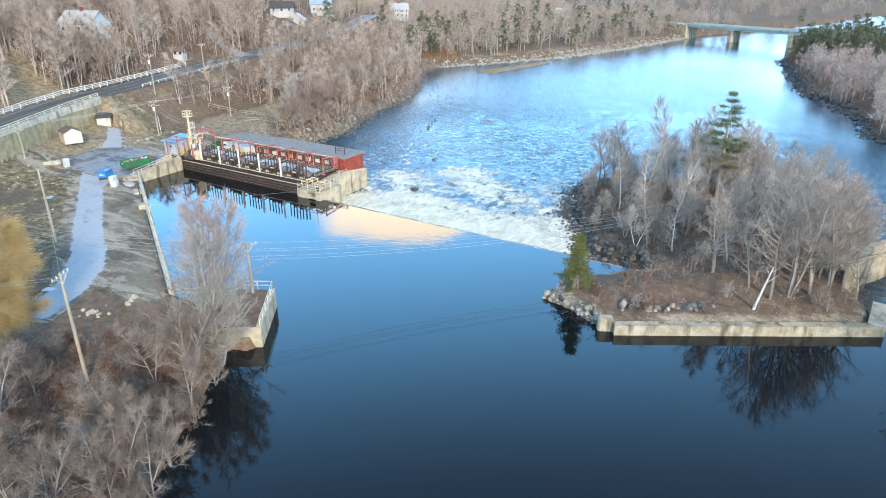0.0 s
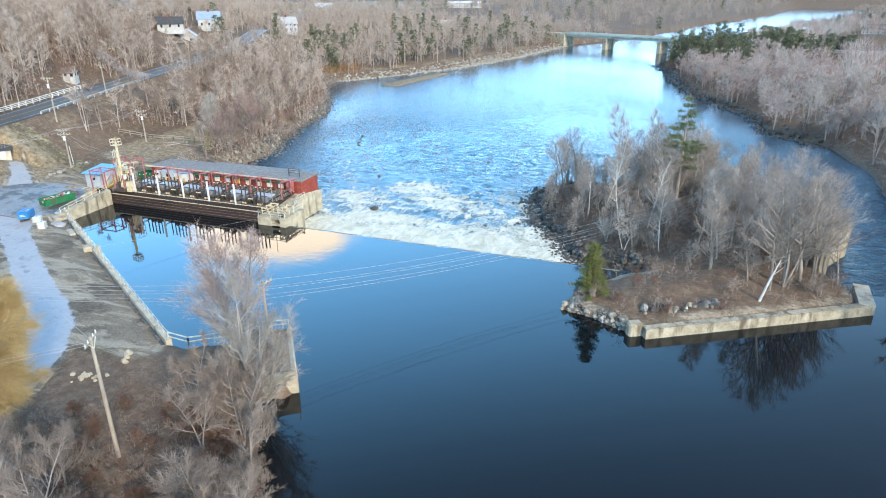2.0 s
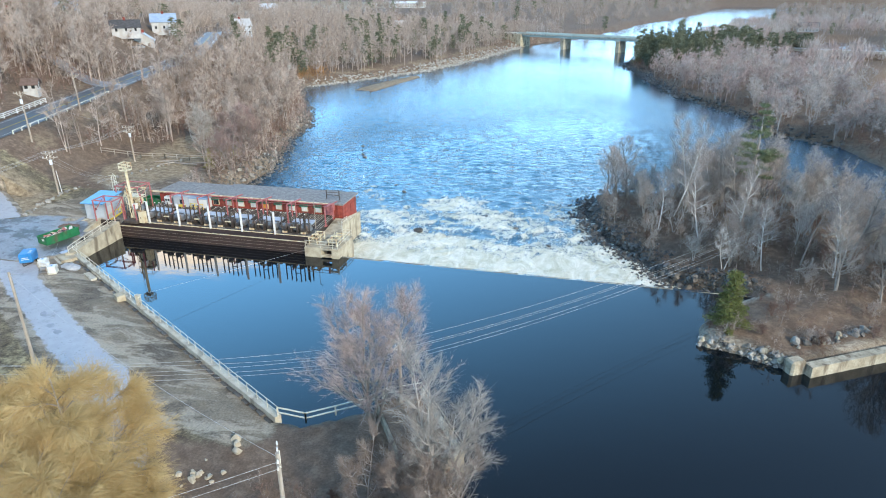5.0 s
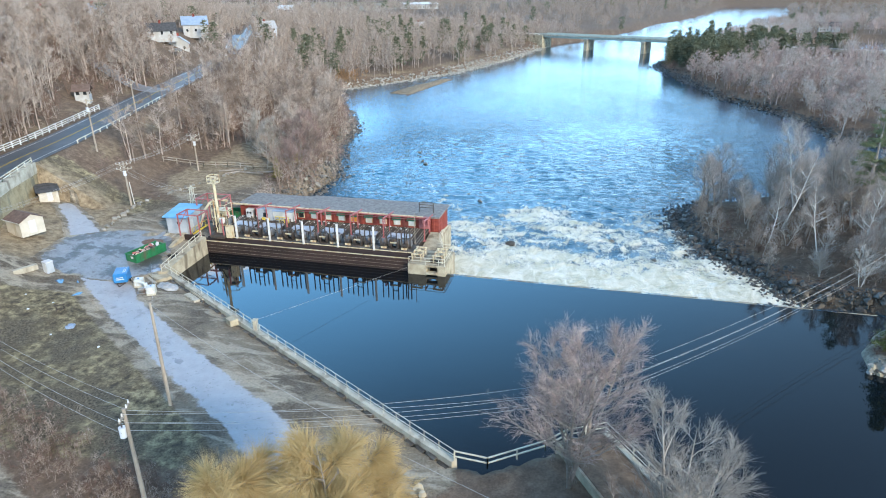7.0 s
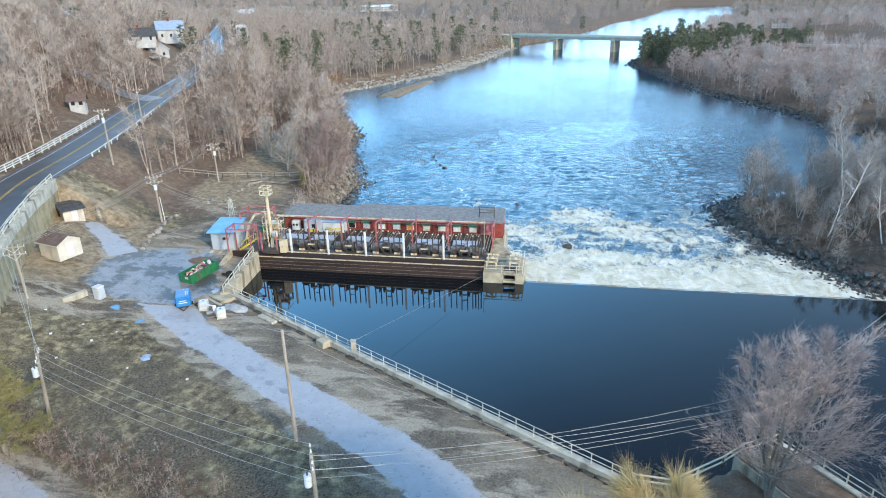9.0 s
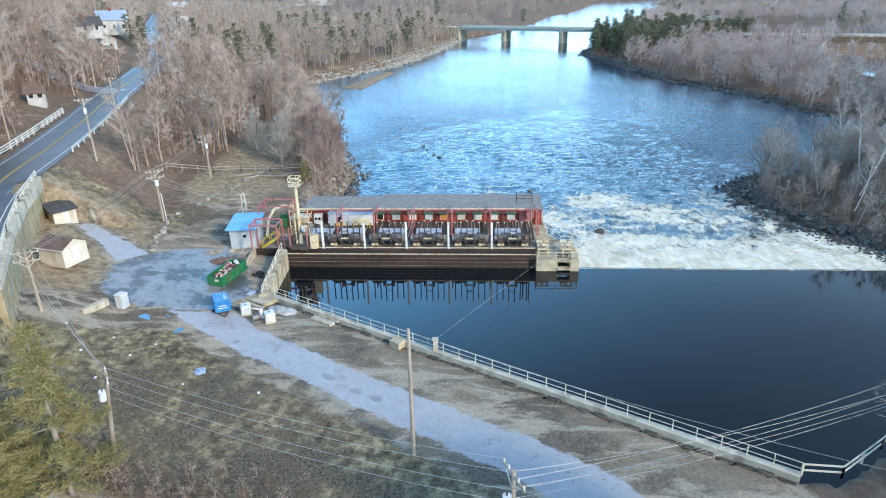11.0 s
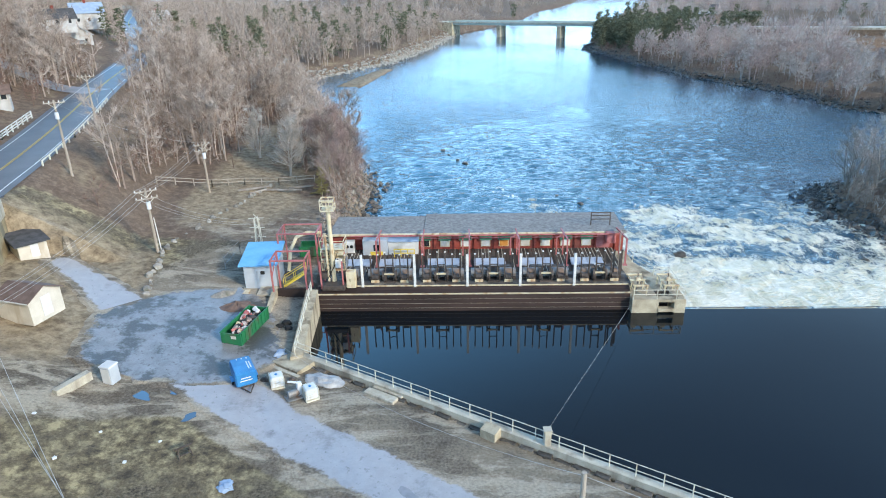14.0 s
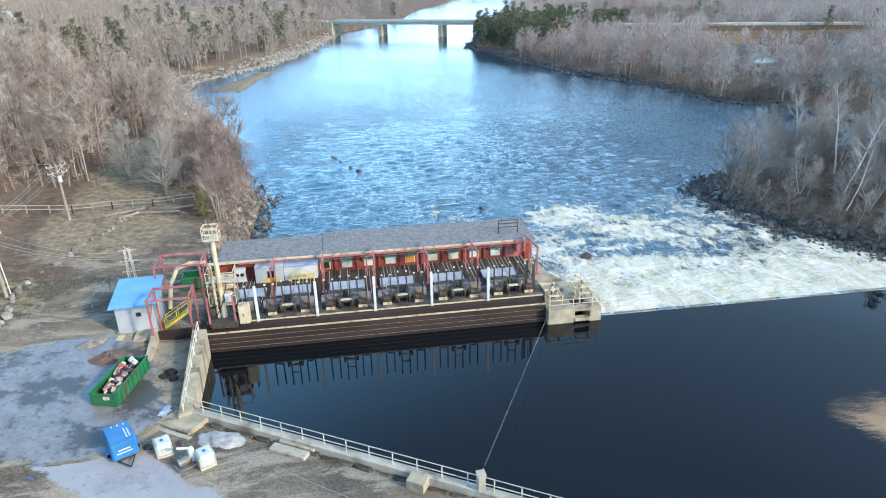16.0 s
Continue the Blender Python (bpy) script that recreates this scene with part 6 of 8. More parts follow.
run((-131.2, 71.9, 11.2), 20, (-114.0, 51.4, 9.5), -60, 0.8, lines=ARM[:3])
run((-130.7, 103.4, 10.9), 30, (-131.2, 71.9, 11.2), 20, 0.7)
run((-131.2, 127.6, 10.8), 35, (-130.7, 103.4, 10.9), 30, 0.7)
run((-130.7, 103.4, 10.0), 30, (-118.2, 102.8, 6.6), 90, 0.9, lines=ARM[:3])
run((-145.4, 116.2, 19.2), 25, (-131.2, 127.6, 10.8), 35, 1.0, lines=[0])
run((-92.2, 51.6, 12.2), 0, (-112.0, 80.0, 3.2), 0, 1.5, lines=[0], r=0.012)
run((-92.2, 51.6, 12.2), 0, (-55.3, 30.2, 12.7), 0, 1.2, lines=[0])
run((-55.3, 30.2, 12.8), 115, (-86, 12, 12.0), 115, 0.8, lines=ARM[:2], r=0.012)


# cars
def car(label, m, paint, long_=5.4, bed=True):
    g = thing("pickup_truck" if bed else "parked_car", label, "car", m)
    L, W = long_, 1.95
    prof = [(0, 0.45), (0.05, 1.0), (1.3, 1.08), (2.0, 1.72), (3.5, 1.74), (3.75, 1.1), (L - 0.05, 1.08), (L, 0.45)] if bed else [(0, 0.4), (0.05, 0.85), (1.1, 0.95), (1.8, 1.45), (3.4, 1.45), (4.1, 0.95), (L, 0.85), (L, 0.4)]
    bm = bmesh.new()
    a = [bm.verts.new((x, -W / 2, z)) for x, z in prof]
    b = [bm.verts.new((x, W / 2, z)) for x, z in prof]
    k = len(prof)
    bm.faces.new(a)
    bm.faces.new(b[::-1])
    for i in range(k):
        bm.faces.new((a[i], b[i], b[(i + 1) % k], a[(i + 1) % k]))
    bmesh.ops.recalc_face_normals(bm, faces=bm.faces[:])
    bmesh.ops.bevel(bm, geom=bm.edges[:], offset=0.06, segments=2, affect='EDGES')
    body = part("body", bm, paint, g)
    top = prof[3][1]
    part("windscreen", beam((1.48, 0, 1.22), (1.93, 0, top - 0.1), W - 0.35, 0.06), M["glass"], g)
    for s in (-1, 1):
        part("side_window", box(2.05, 3.35, s * (W / 2 + 0.005) - 0.01, s * (W / 2 + 0.005) + 0.01, 1.15, top - 0.12), M["glass"], g)
        part("headlight", box(-0.03, 0.03, s * 0.75 - 0.15, s * 0.75 + 0.15, 0.75, 0.92), M["paint_white"], g)
        for x in (0.95, L - 1.1):
            w = part("wheel", tube((x, s * (W / 2 - 0.22), 0.36), (x, s * (W / 2 + 0.02), 0.36), 0.36, n=16), M["tyre"], g)
            part("rim", tube((x, s * (W / 2 - 0.2), 0.36), (x, s * (W / 2 + 0.03), 0.36), 0.2, n=10), M["galv"], w)
    if bed:
        part("bed_floor", box(3.9, L - 0.12, -W / 2 + 0.12, W / 2 - 0.12, 1.085, 1.1), M["steel"], g)
    return g


car("blue pickup truck parked at the end of the drive", placed(-78.4, 36.9, -14, 0.1), M["carblue"])
# far traffic on the village street and by the houses
car("small pale blue car on the village street", placed(-182.5, 243, 108, 0.2), M["tote"], 4.5, False)
car("grey car parked by the houses", placed(-196, 228, 30), M["grey"], 4.5, False)

# low white boulders and litter by the drive's end
rg = random.Random(21)
def boulder(x, y, s, name="boulder", label="grey rounded boulder on the bank", group="boulders", material="rock", dz=0.0, flat=0.75):
    bm = bmesh.new()
    bmesh.ops.create_icosphere(bm, subdivisions=2, radius=1.0)
    o = Vector((rg.uniform(0, 50), rg.uniform(0, 50), 0))
    sx, sy = rg.uniform(0.8, 1.3), rg.uniform(0.8, 1.2)
    for v in bm.verts:
        k = 1 + 0.38 * noise.noise(v.co * 1.3 + o) + 0.15 * noise.noise(v.co * 3 + o)
        v.co = Vector((v.co.x * sx, v.co.y * sy, v.co.z * flat)) * k * s
    # split faces
    for _ in range(7):
        nv = Vector((rg.gauss(0, 1), rg.gauss(0, 1), rg.gauss(0.2, 0.7))).normalized()
        c_ = s * rg.uniform(0.45, 0.75)
        for v in bm.verts:
            over_ = v.co.dot(nv) - c_
            if over_ > 0:
                v.co -= nv * over_
    z = max(ground_at(x, y), -2.6)
    return single(name, bm, M[material], label, "boulder", pose(x, y, z + s * 0.3 + dz, 0, 0, rg.uniform(0, 360)), group=group)


for x, y, s in ((-66.3, 44.4, 0.5), (-65.9, 43.6, 0.45), (-65.5, 42.8, 0.5), (-71.5, 38.6, 0.3)):
    boulder(x, y, s, "concrete_lump", "pale concrete lump by the drive", "concrete lumps", "concrete_light")
for k in range(16):
    boulder(-67.2 + rg.gauss(0, 0.9), 39.7 + rg.gauss(0, 0.6), rg.uniform(0.15, 0.4), "rubble_stone", "pale rubble stone in a low heap", "rubble heap", "concrete_light")
crate = thing("sign_board", "small white board lying by the drive", "board", placed(-77.7, 41.0, 15))
part("board", box(-0.7, 0.7, -0.5, 0.5, 0.05, 0.12, bevel=0.02), M["paint_white"], crate)
part("batten", box(-0.6, 0.6, -0.1, 0.1, 0.0, 0.05), M["pole"], crate)
# island wall and rocks
def strip_wall(name, label, pts, w, z0, z1, material, kind="structure"):
    left, right = [], []
    P = [Vector((x, y)) for x, y in pts]
    for i, p in enumerate(P):
        t = (P[min(i + 1, len(P) - 1)] - P[max(i - 1, 0)]).normalized()
        n = Vector((-t.y, t.x)) * w / 2
        left.append(tuple(p + n))
        right.append(tuple(p - n))
    bm = prism(left + right[::-1], z0, z1)
    bmesh.ops.triangulate(bm, faces=[f for f in bm.faces if len(f.verts) > 4])
    return single(name, bm, material, label, "wall", kind=kind)


strip_wall("wall_island_south", "long pale concrete wall at the island's edge", [(-12.9, 65.0), (0, 71.4), (13.9, 78.3)], 1.1, -5, 1.25, M["weathered"])
strip_wall("wall_island_east", "pale concrete wall end of the island", [(13.6, 78.0), (14.6, 84.3)], 1.8, -5, 1.35, M["concrete_light"])
strip_wall("wall_channel", "curved ochre concrete wall of the side channel", [(11.4, 89.5), (12.2, 94.0), (14.4, 99.5), (18.4, 105.0)], 1.0, -4, 3.3, M["weathered"])
strip_wall("wall_island_old", "low grey remains of a wall on the island", [(-6.5, 89.1), (-3, 91.1), (2.5, 94.0)], 0.6, -2, 1.9, M["weathered"])
strip_wall("wall_island_back", "low pale wall crossing the island", [(2, 104.0), (8, 106.4), (14.5, 110.6)], 0.7, -2, 1.9, M["concrete_light"])
single("wall_end_block", box(-0.9, 0.9, -0.7, 0.7, -1.0, 1.25, bevel=0.22), M["weathered"], "pale concrete block at the wall's end", "block", pose(-14.0, 65.6, 0.3, 0, 0, 25))
for k in range(120):
    t = rg.random()
    if k < 92:
        x = -23.0 + 8.5 * t + rg.uniform(-0.7, 0.7)
        y = 69.6 - 3.9 * t + rg.uniform(-0.6, 0.9)
    else:
        x = -13.5 + 10.5 * t
        y = 67.5 + 5.2 * t + rg.uniform(0.2, 2.0)
    boulder(x, y, rg.uniform(0.2, 0.48) * (1.25 if k > 92 else 1.0), label="angular grey boulder at the island's edge", group="island boulders", material=rg.choice(["rock", "rock", "wetrock", "concrete"]))
for k in range(150):
    t = rg.random()
    pts_ = [(-13.5, 86), (-18, 89.5), (-23.5, 94), (-26.5, 102), (-30.5, 108), (-33, 119), (-32, 129)]
    i = min(int(t * 6), 5)
    f = t * 6 - i
    x = pts_[i][0] + f * (pts_[i + 1][0] - pts_[i][0]) + rg.uniform(-1.6, 1.4)
    y = pts_[i][1] + f * (pts_[i + 1][1] - pts_[i][1]) + rg.uniform(-1.0, 1.0)
    boulder(x, y, rg.uniform(0.25, 0.8), label="dark wet rock on the island shore", group="shore rocks", dz=0.0, material="wetrock")
for x, y, s in ((-63.1, 108.1, 1.3), (-88, 160, 1.0), (-89.5, 163, 0.8), (-92, 172, 0.9), (-91, 168, 0.6), (-46, 112, 0.8), (-40, 104, 0.9), (-52, 118, 0.7), (-71, 131, 0.9), (-74, 136, 0.7)):
    boulder(x, y, s * 0.75, "river_rock", "dark rock breaking the white water", "river rocks", dz=-0.08, flat=0.5, material="wetrock")
for k in range(60):
    y = rg.uniform(114, 240)
    pts_ = [(-109, 112), (-107.5, 133), (-107, 145), (-115, 172), (-119, 200), (-130, 228), (-140, 250)]
    for i in range(6):
        if pts_[i][1] <= y <= pts_[i + 1][1]:
            f = (y - pts_[i][1]) / (pts_[i + 1][1] - pts_[i][1])
            x = pts_[i][0] + f * (pts_[i + 1][0] - pts_[i][0])
    boulder(x + rg.uniform(-2.5, 0.6), y, rg.uniform(0.3, 0.9), label="grey rock on the river shore", group="west shore rocks", material=rg.choice(["rock", "wetrock"]))
for k in range(34):
    a, b = (-128.3, 91.8), (-124.5, 112.0)
    t = k / 33
    x, y = a[0] + (-130.2 - a[0]) * min(1, t * 2) + max(0, t - 0.5) * 2 * 7.5, a[1] + 14 * min(1, t * 2) + max(0, t - 0.5) * 2 * 26
    boulder(x + rg.uniform(-0.4, 0.4), y + rg.uniform(-0.4, 0.4), rg.uniform(0.25, 0.55), label="grey stone in a low edging row", group="edging stones")

def rubble(name, label, line, count, spread, small, large, seed, material="wetrock"):
    """Many small broken stones strewn along a shore, as one sheet."""
    r = np.random.RandomState(seed)
    P = np.array(line, float)
    cum = np.concatenate([[0], np.cumsum(np.hypot(*(P[1:] - P[:-1]).T))])
    d = r.uniform(0, cum[-1], count)
    X = np.interp(d, cum, P[:, 0]) + r.normal(0, spread, count)
    Y = np.interp(d, cum, P[:, 1]) + r.normal(0, spread, count)
    Z = np.maximum(land_height(X, Y), -2.5)
    S = r.uniform(small, large, count)
    unit = np.array([(1, 0, 0), (-1, 0, 0), (0, 1, 0), (0, -1, 0), (0, 0, 0.7), (0, 0, -0.7)])
    V = unit[None] * S[:, None, None] * r.uniform(0.6, 1.4, (count, 6, 1)) + r.normal(0, 0.16, (count, 6, 3)) * S[:, None, None]
    a = r.uniform(0, 6.28, count)
    V = np.stack([V[..., 0] * np.cos(a)[:, None] - V[..., 1] * np.sin(a)[:, None] + X[:, None], V[..., 0] * np.sin(a)[:, None] + V[..., 1] * np.cos(a)[:, None] + Y[:, None], V[..., 2] + Z[:, None] + 0.1 * S[:, None]], -1)
    tri = np.array([(0, 2, 4), (2, 1, 4), (1, 3, 4), (3, 0, 4), (2, 0, 5), (1, 2, 5), (3, 1, 5), (0, 3, 5)])
    F = (tri[None] + (np.arange(count) * 6)[:, None, None]).reshape(-1, 3)
    return tagged(mesh_np(name, V.reshape(-1, 3), F, M[material]), label, "stones", kind="stuff")


rubble("shore_rubble", "dark broken stones on the island shore", [(-13.5, 86), (-18, 89.5), (-23.5, 94), (-26.5, 102), (-30.5, 108), (-33, 119), (-32, 129), (-26, 135.5)], 2600, 1.5, 0.12, 0.42, 61)
rubble("shore_rubble", "grey broken stones at the island tip", [(-23, 70), (-19, 67.8), (-14.5, 65.8)], 420, 0.7, 0.10, 0.34, 62, "rock")
rubble("shore_rubble", "dark broken stones on the west shore", [(-109.5, 112), (-108, 133), (-107, 145), (-115, 172), (-119, 200), (-130, 228), (-147, 262), (-150, 285)], 2200, 1.5, 0.15, 0.55, 63)
rubble("shore_rubble", "brown stones on the far west shore", [(-150, 285), (-133, 312), (-110, 350), (-98, 390), (-86, 430), (-66, 520)], 1500, 2.2, 0.3, 0.9, 64, "rock")
rubble("shore_rubble", "dark stones on the east shore", [(36, 190), (23.5, 206), (25.5, 228), (16.5, 259), (9.7, 274), (5.4, 321), (-1, 388), (8, 420)], 1500, 1.6, 0.25, 0.8, 65)

# retaining wall of the road with its stones, guard rail and white fence
RW = [(-131.2, 66.5), (-138.0, 80), (-142.4, 90), (-146.0, 100.4)]
rwall = strip_wall("wall_retaining", "tall ochre stone retaining wall below the road", RW, 0.8, 1.5, [9.7, 10.1, 10.5, 10.9, 10.9, 10.5, 10.1, 9.7], M["wall_stone"])
strip_wall("wall_retaining_coping", "pale concrete coping of the road wall", RW, 1.1, 9.3, [10.0, 10.4, 10.8, 11.2, 11.2, 10.8, 10.4, 10.0], M["concrete_light"])
railing("road_rail", "pale rail on the road wall", [(-131.2, 66.5, 10.0), (-138.0, 80, 10.4), (-142.4, 90, 10.8), (-146.0, 100.4, 11.2)], 3.0, 0.8, M["galv"], 0.06, True)
stone_mesh = box(-0.08, 0.08, -0.7, 0.7, -0.29, 0.29, bevel=0.06)
s0 = part("stone", stone_mesh, M["wall_stone"], rwall)
srg = random.Random(8)
made = 0
for seg in range(1, 3):
    (ax, ay), (bx, by) = RW[seg], RW[seg + 1]
    ln_ = math.hypot(bx - ax, by - ay)
    for row in range(11):
        d = srg.uniform(0, 0.7)
        while d < ln_:
            t = d / ln_
            x, y = ax + (bx - ax) * t, ay + (by - ay) * t
            o = s0 if made == 0 else s0.copy()
            if made:
                scene.collection.objects.link(o)
                o.parent = rwall
            ang = math.degrees(math.atan2(-(bx - ax), by - ay))
            o.matrix_basis = pose(x + 0.33, y - 0.14, 3.2 + row * 0.6, srg.uniform(-4, 4), srg.uniform(-3, 3), ang) @ Matrix.Diagonal((srg.uniform(0.9, 1.6), srg.uniform(0.75, 1.0), 1, 1))
            made += 1
            d += 1.42
fpts = []
for i, (x, y) in enumerate(ROAD[3:10]):
    fpts.append((x - 5.9, y, ROAD_Z[3 + i] + 0.1))
railing("road_fence", "white painted board fence along the road", fpts, 2.6, 1.25, M["paint_white"], 0.07, True, rails=(0.35, 0.65, 0.98))
gpts = [(ROAD[i][0] + 5.0, ROAD[i][1], ROAD_Z[i] + 0.1) for i in (7, 8, 9, 10)]
railing("road_guard_rail", "pale steel guard rail along the road", gpts, 3.0, 0.75, M["galv"], 0.07, True, rails=(0.95,))

# puddles and heaps in the yard
def blob(name, label, category, x, y, rx_, ry_, material, turn, height=0.0, seed=1):
    r = random.Random(seed)
    ring = [(math.cos(a) * rx_ * (1 + 0.22 * math.sin(3 * a + seed) + r.uniform(-0.08, 0.08)), math.sin(a) * ry_ * (1 + 0.2 * math.cos(2 * a + seed))) for a in (2 * math.pi * i / 22 for i in range(22))]
    bm = bmesh.new()
    rings = []
    for f_, h_ in ((1.0, 0.0), (0.85, 0.45), (0.5, 0.85), (0.15, 1.0)):
        rings.append([bm.verts.new((px * f_, py * f_, height * h_ * (1 + 0.25 * math.sin(px * 3 + py * 2)))) for px, py in ring])
    for lo_, hi_ in zip(rings[:-1], rings[1:]):
        for i in range(22):
            bm.faces.new((lo_[i], lo_[(i + 1) % 22], hi_[(i + 1) % 22], hi_[i]))
    bm.faces.new(rings[-1])
    return single(name, bm, M[material], label, category, placed(x, y, turn, 0.03 if name == "puddle" else 0.08))


blob("puddle", "shallow puddle with the sky's reflected blue in its colour", "puddle", -122.0, 74.2, 1.3, 0.4, "puddle", -35, 0.0, 3)
blob("puddle", "small puddle with the sky's reflected blue in its colour", "puddle", -117.4, 71.4, 0.75, 0.45, "puddle", 30, 0.0, 5)
blob("puddle", "small dark puddle in the yard", "puddle", -119.6, 74.6, 0.7, 0.25, "puddle", -20, 0.0, 7)
blob("earth_mound", "low rust-brown heap of wet earth", "earth heap", -118.0, 89.6, 2.0, 1.1, "brownroof", 15, 0.5, 4)
blob("earth_mound", "low grey heap of wet earth", "earth heap", -120.0, 92.4, 1.5, 0.9, "rock", 40, 0.4, 6)
for k, (x, y, a, b_) in enumerate(((-100.5, 62.6, 1.2, 0.5), (-97.6, 60.2, 0.8, 0.5), (-95.6, 58.9, 1.0, 0.5))):
    blob("dark_patch", "dark wet patch on the drive", "puddle", x, y, a * 0.7, b_ * 0.7, "street", -38, 0.0, 8 + k)
railing("field_fence", "grey wooden post fence across the rough grass", [(x, y, ground_at(x, y)) for x, y in ((-139.0, 127.6), (-131.6, 130.6), (-126.8, 132.2), (-121.5, 133.3), (-116.0, 136.0))], 2.6, 1.2, M["pole"], 0.05, True, rails=(0.5, 0.95))
for k, (x, y, a, ln__) in enumerate(((-127, 128.5, 20, 5.0), (-123, 129.5, -8, 6.0), (-119.5, 131, 12, 4.0), (-125, 127.2, 40, 3.0))):
    lg = single("fallen_log", tube((0, 0, 0.15), (ln__, 0, 0.22), 0.2, 0.14, 8), M["bark"], "dark fallen log on the rough ground", "log", placed(x, y, a), group="fallen logs")

# ---- bridge and houses ----
bridge = thing("road_bridge", "pale green girder bridge on concrete piers", "bridge")
BA, BB = Vector((-66, 519, 0)), Vector((28, 457, 0))
bd = (BB - BA).normalized()
bn = Vector((-bd.y, bd.x, 0))


def deck_block(z0, z1, half, a=BA, b=BB):
    return prism([tuple((a + bn * half).xy), tuple((b + bn * half).xy), tuple((b - bn * half).xy), tuple((a - bn * half).xy)], z0, z1)


part("deck", deck_block(6.6, 7.2, 5.2), M["concrete_light"], bridge)
for o in (-4.2, -1.4, 1.4, 4.2):
    part("girder", beam(BA + bn * o + Vector((0, 0, 5.9)), BB + bn * o + Vector((0, 0, 5.9)), 0.5, 1.5), M["bridgegreen"], bridge, "pale green steel girder")
for o in (-5.0, 5.0):
    part("parapet", beam(BA + bn * o + Vector((0, 0, 7.6)), BB + bn * o + Vector((0, 0, 7.6)), 0.3, 0.8), M["bridgegreen"], bridge)
for f in (0.35, 0.74):
    c = BA.lerp(BB, f)
    p_ = part("bridge_pier", prism([tuple((c + bn * 5 + bd * 1.3).xy), tuple((c - bn * 5 + bd * 1.3).xy), tuple((c - bn * 5 - bd * 1.3).xy), tuple((c + bn * 5 - bd * 1.3).xy)], -6, 4.6), M["concrete"], bridge, "stained concrete bridge pier")
    part("pier_cap", prism([tuple((c + bn * 5.6 + bd * 1.7).xy), tuple((c - bn * 5.6 + bd * 1.7).xy), tuple((c - bn * 5.6 - bd * 1.7).xy), tuple((c + bn * 5.6 - bd * 1.7).xy)], 4.6, 5.15), M["concrete_light"], p_)
# road on both sides of it
cw = thing("causeway", "long pale road causeway behind the trees", "road", kind="structure")
CW = [tuple(BB.xy), (96, 399), (154, 371), (205, 345), (420, 236)]


def ribbon(pts, half):
    """The outline of a band along a line in plan."""
    P = [Vector(p) for p in pts]
    left, right = [], []
    for i, p in enumerate(P):
        t = (P[min(i + 1, len(P) - 1)] - P[max(i - 1, 0)]).normalized()
        left.append(tuple(p + Vector((-t.y, t.x)) * half))
        right.append(tuple(p - Vector((-t.y, t.x)) * half))
    return left + right[::-1]


part("bank", prism(ribbon(CW, 7), -3, 5.6), M["earth"], cw)
part("roadway", prism(ribbon(CW, 5), 5.6, 6.4), M["concrete_light"], cw)
for (ax_, ay_), (bx_, by_) in zip(CW[:-1], CW[1:]):
    part("rail", beam((ax_ - 2.2, ay_ - 4.6, 7.0), (bx_ - 2.2, by_ - 4.6, 7.0), 0.2, 0.5), M["paint_white"], cw)
ab = thing("bridge_abutment", "earth and concrete abutment of the bridge", "abutment")
part("block", prism([tuple((BA + bn * 6 + bd * 3).xy), tuple((BA + bn * 6 - bd * 26).xy), tuple((BA - bn * 6 - bd * 26).xy), tuple((BA - bn * 6 + bd * 3).xy)], -4, 6.5), M["concrete"], ab)
part("road", prism([tuple((BA + bn * 5 - bd * 1).xy), tuple((BA + bn * 5 - bd * 60).xy), tuple((BA - bn * 5 - bd * 60).xy), tuple((BA - bn * 5 - bd * 1).xy)], 4, 7.2), M["concrete_light"], ab)


def house_at(x, y, w, d, h, rise, turn, wallm, roofm, label, axis_='x', chimney=True, lift=0.0):
    z = ground_at(x, y) + lift
    g = thing("house", label, "house", pose(x, y, z, 0, 0, turn), group="village houses")
    part("wall", house_body(0, w, 0, d, -1.5, h, h + rise, axis_), wallm, g)
    rf_ = part("roof", gable(0, w, 0, d, h, h + rise, 0.5, 0.2, axis_), roofm, g)
    if chimney:
        part("chimney", box(w * 0.45, w * 0.45 + 0.8, d * 0.5 - 0.4, d * 0.5 + 0.4, h + rise * 0.6, h + rise + 1.1), M["brick"], rf_)
    n = max(2, int(w / 2.6))
    for st_ in range(2 if h > 4.5 else 1):
        for k in range(n):
            u = (k + 0.5) * w / n
            zz = 1.1 + 2.7 * st_
            for yy, s in ((-0.06, 1), (d, 1)):
                wn_ = part("window", box(u - 0.5, u + 0.5, yy, yy + 0.06, zz, zz + 1.3), M["paint_white"], g)
                part("pane", box(u - 0.42, u + 0.42, yy - 0.02, yy + 0.08, zz + 0.08, zz + 1.22), M["glass"], wn_)
        for k in range(2):
            v = (k + 0.5) * d / 2
            for xx in (-0.06, w):
                wn_ = part("window", box(xx, xx + 0.06, v - 0.5, v + 0.5, 1.1 + 2.7 * st_, 2.4 + 2.7 * st_), M["paint_white"], g)
                part("pane", box(xx - 0.02, xx + 0.08, v - 0.42, v + 0.42, 1.18 + 2.7 * st_, 2.32 + 2.7 * st_), M["glass"], wn_)
    return g


house_at(-191, 124, 11, 8, 3.4, 3.0, 12, M["siding"], M["tarp"], "big pale house with a gambrel-like grey roof")
house_at(-173.5, 148, 3.2, 3.0, 2.4, 1.1, 25, M["housewhite"], M["brownroof"], "small white outbuilding in the wood", chimney=False)
house_at(-206, 232, 10, 7, 2.7, 2.4, 35, M["housewhite"], M["darkroof"], "white house with a dark roof by the street")
house_at(-196.5, 243, 6.5, 7, 3.4, 2.6, 120, M["housewhite"], M["siding"], "tall white house with a grey gable roof")
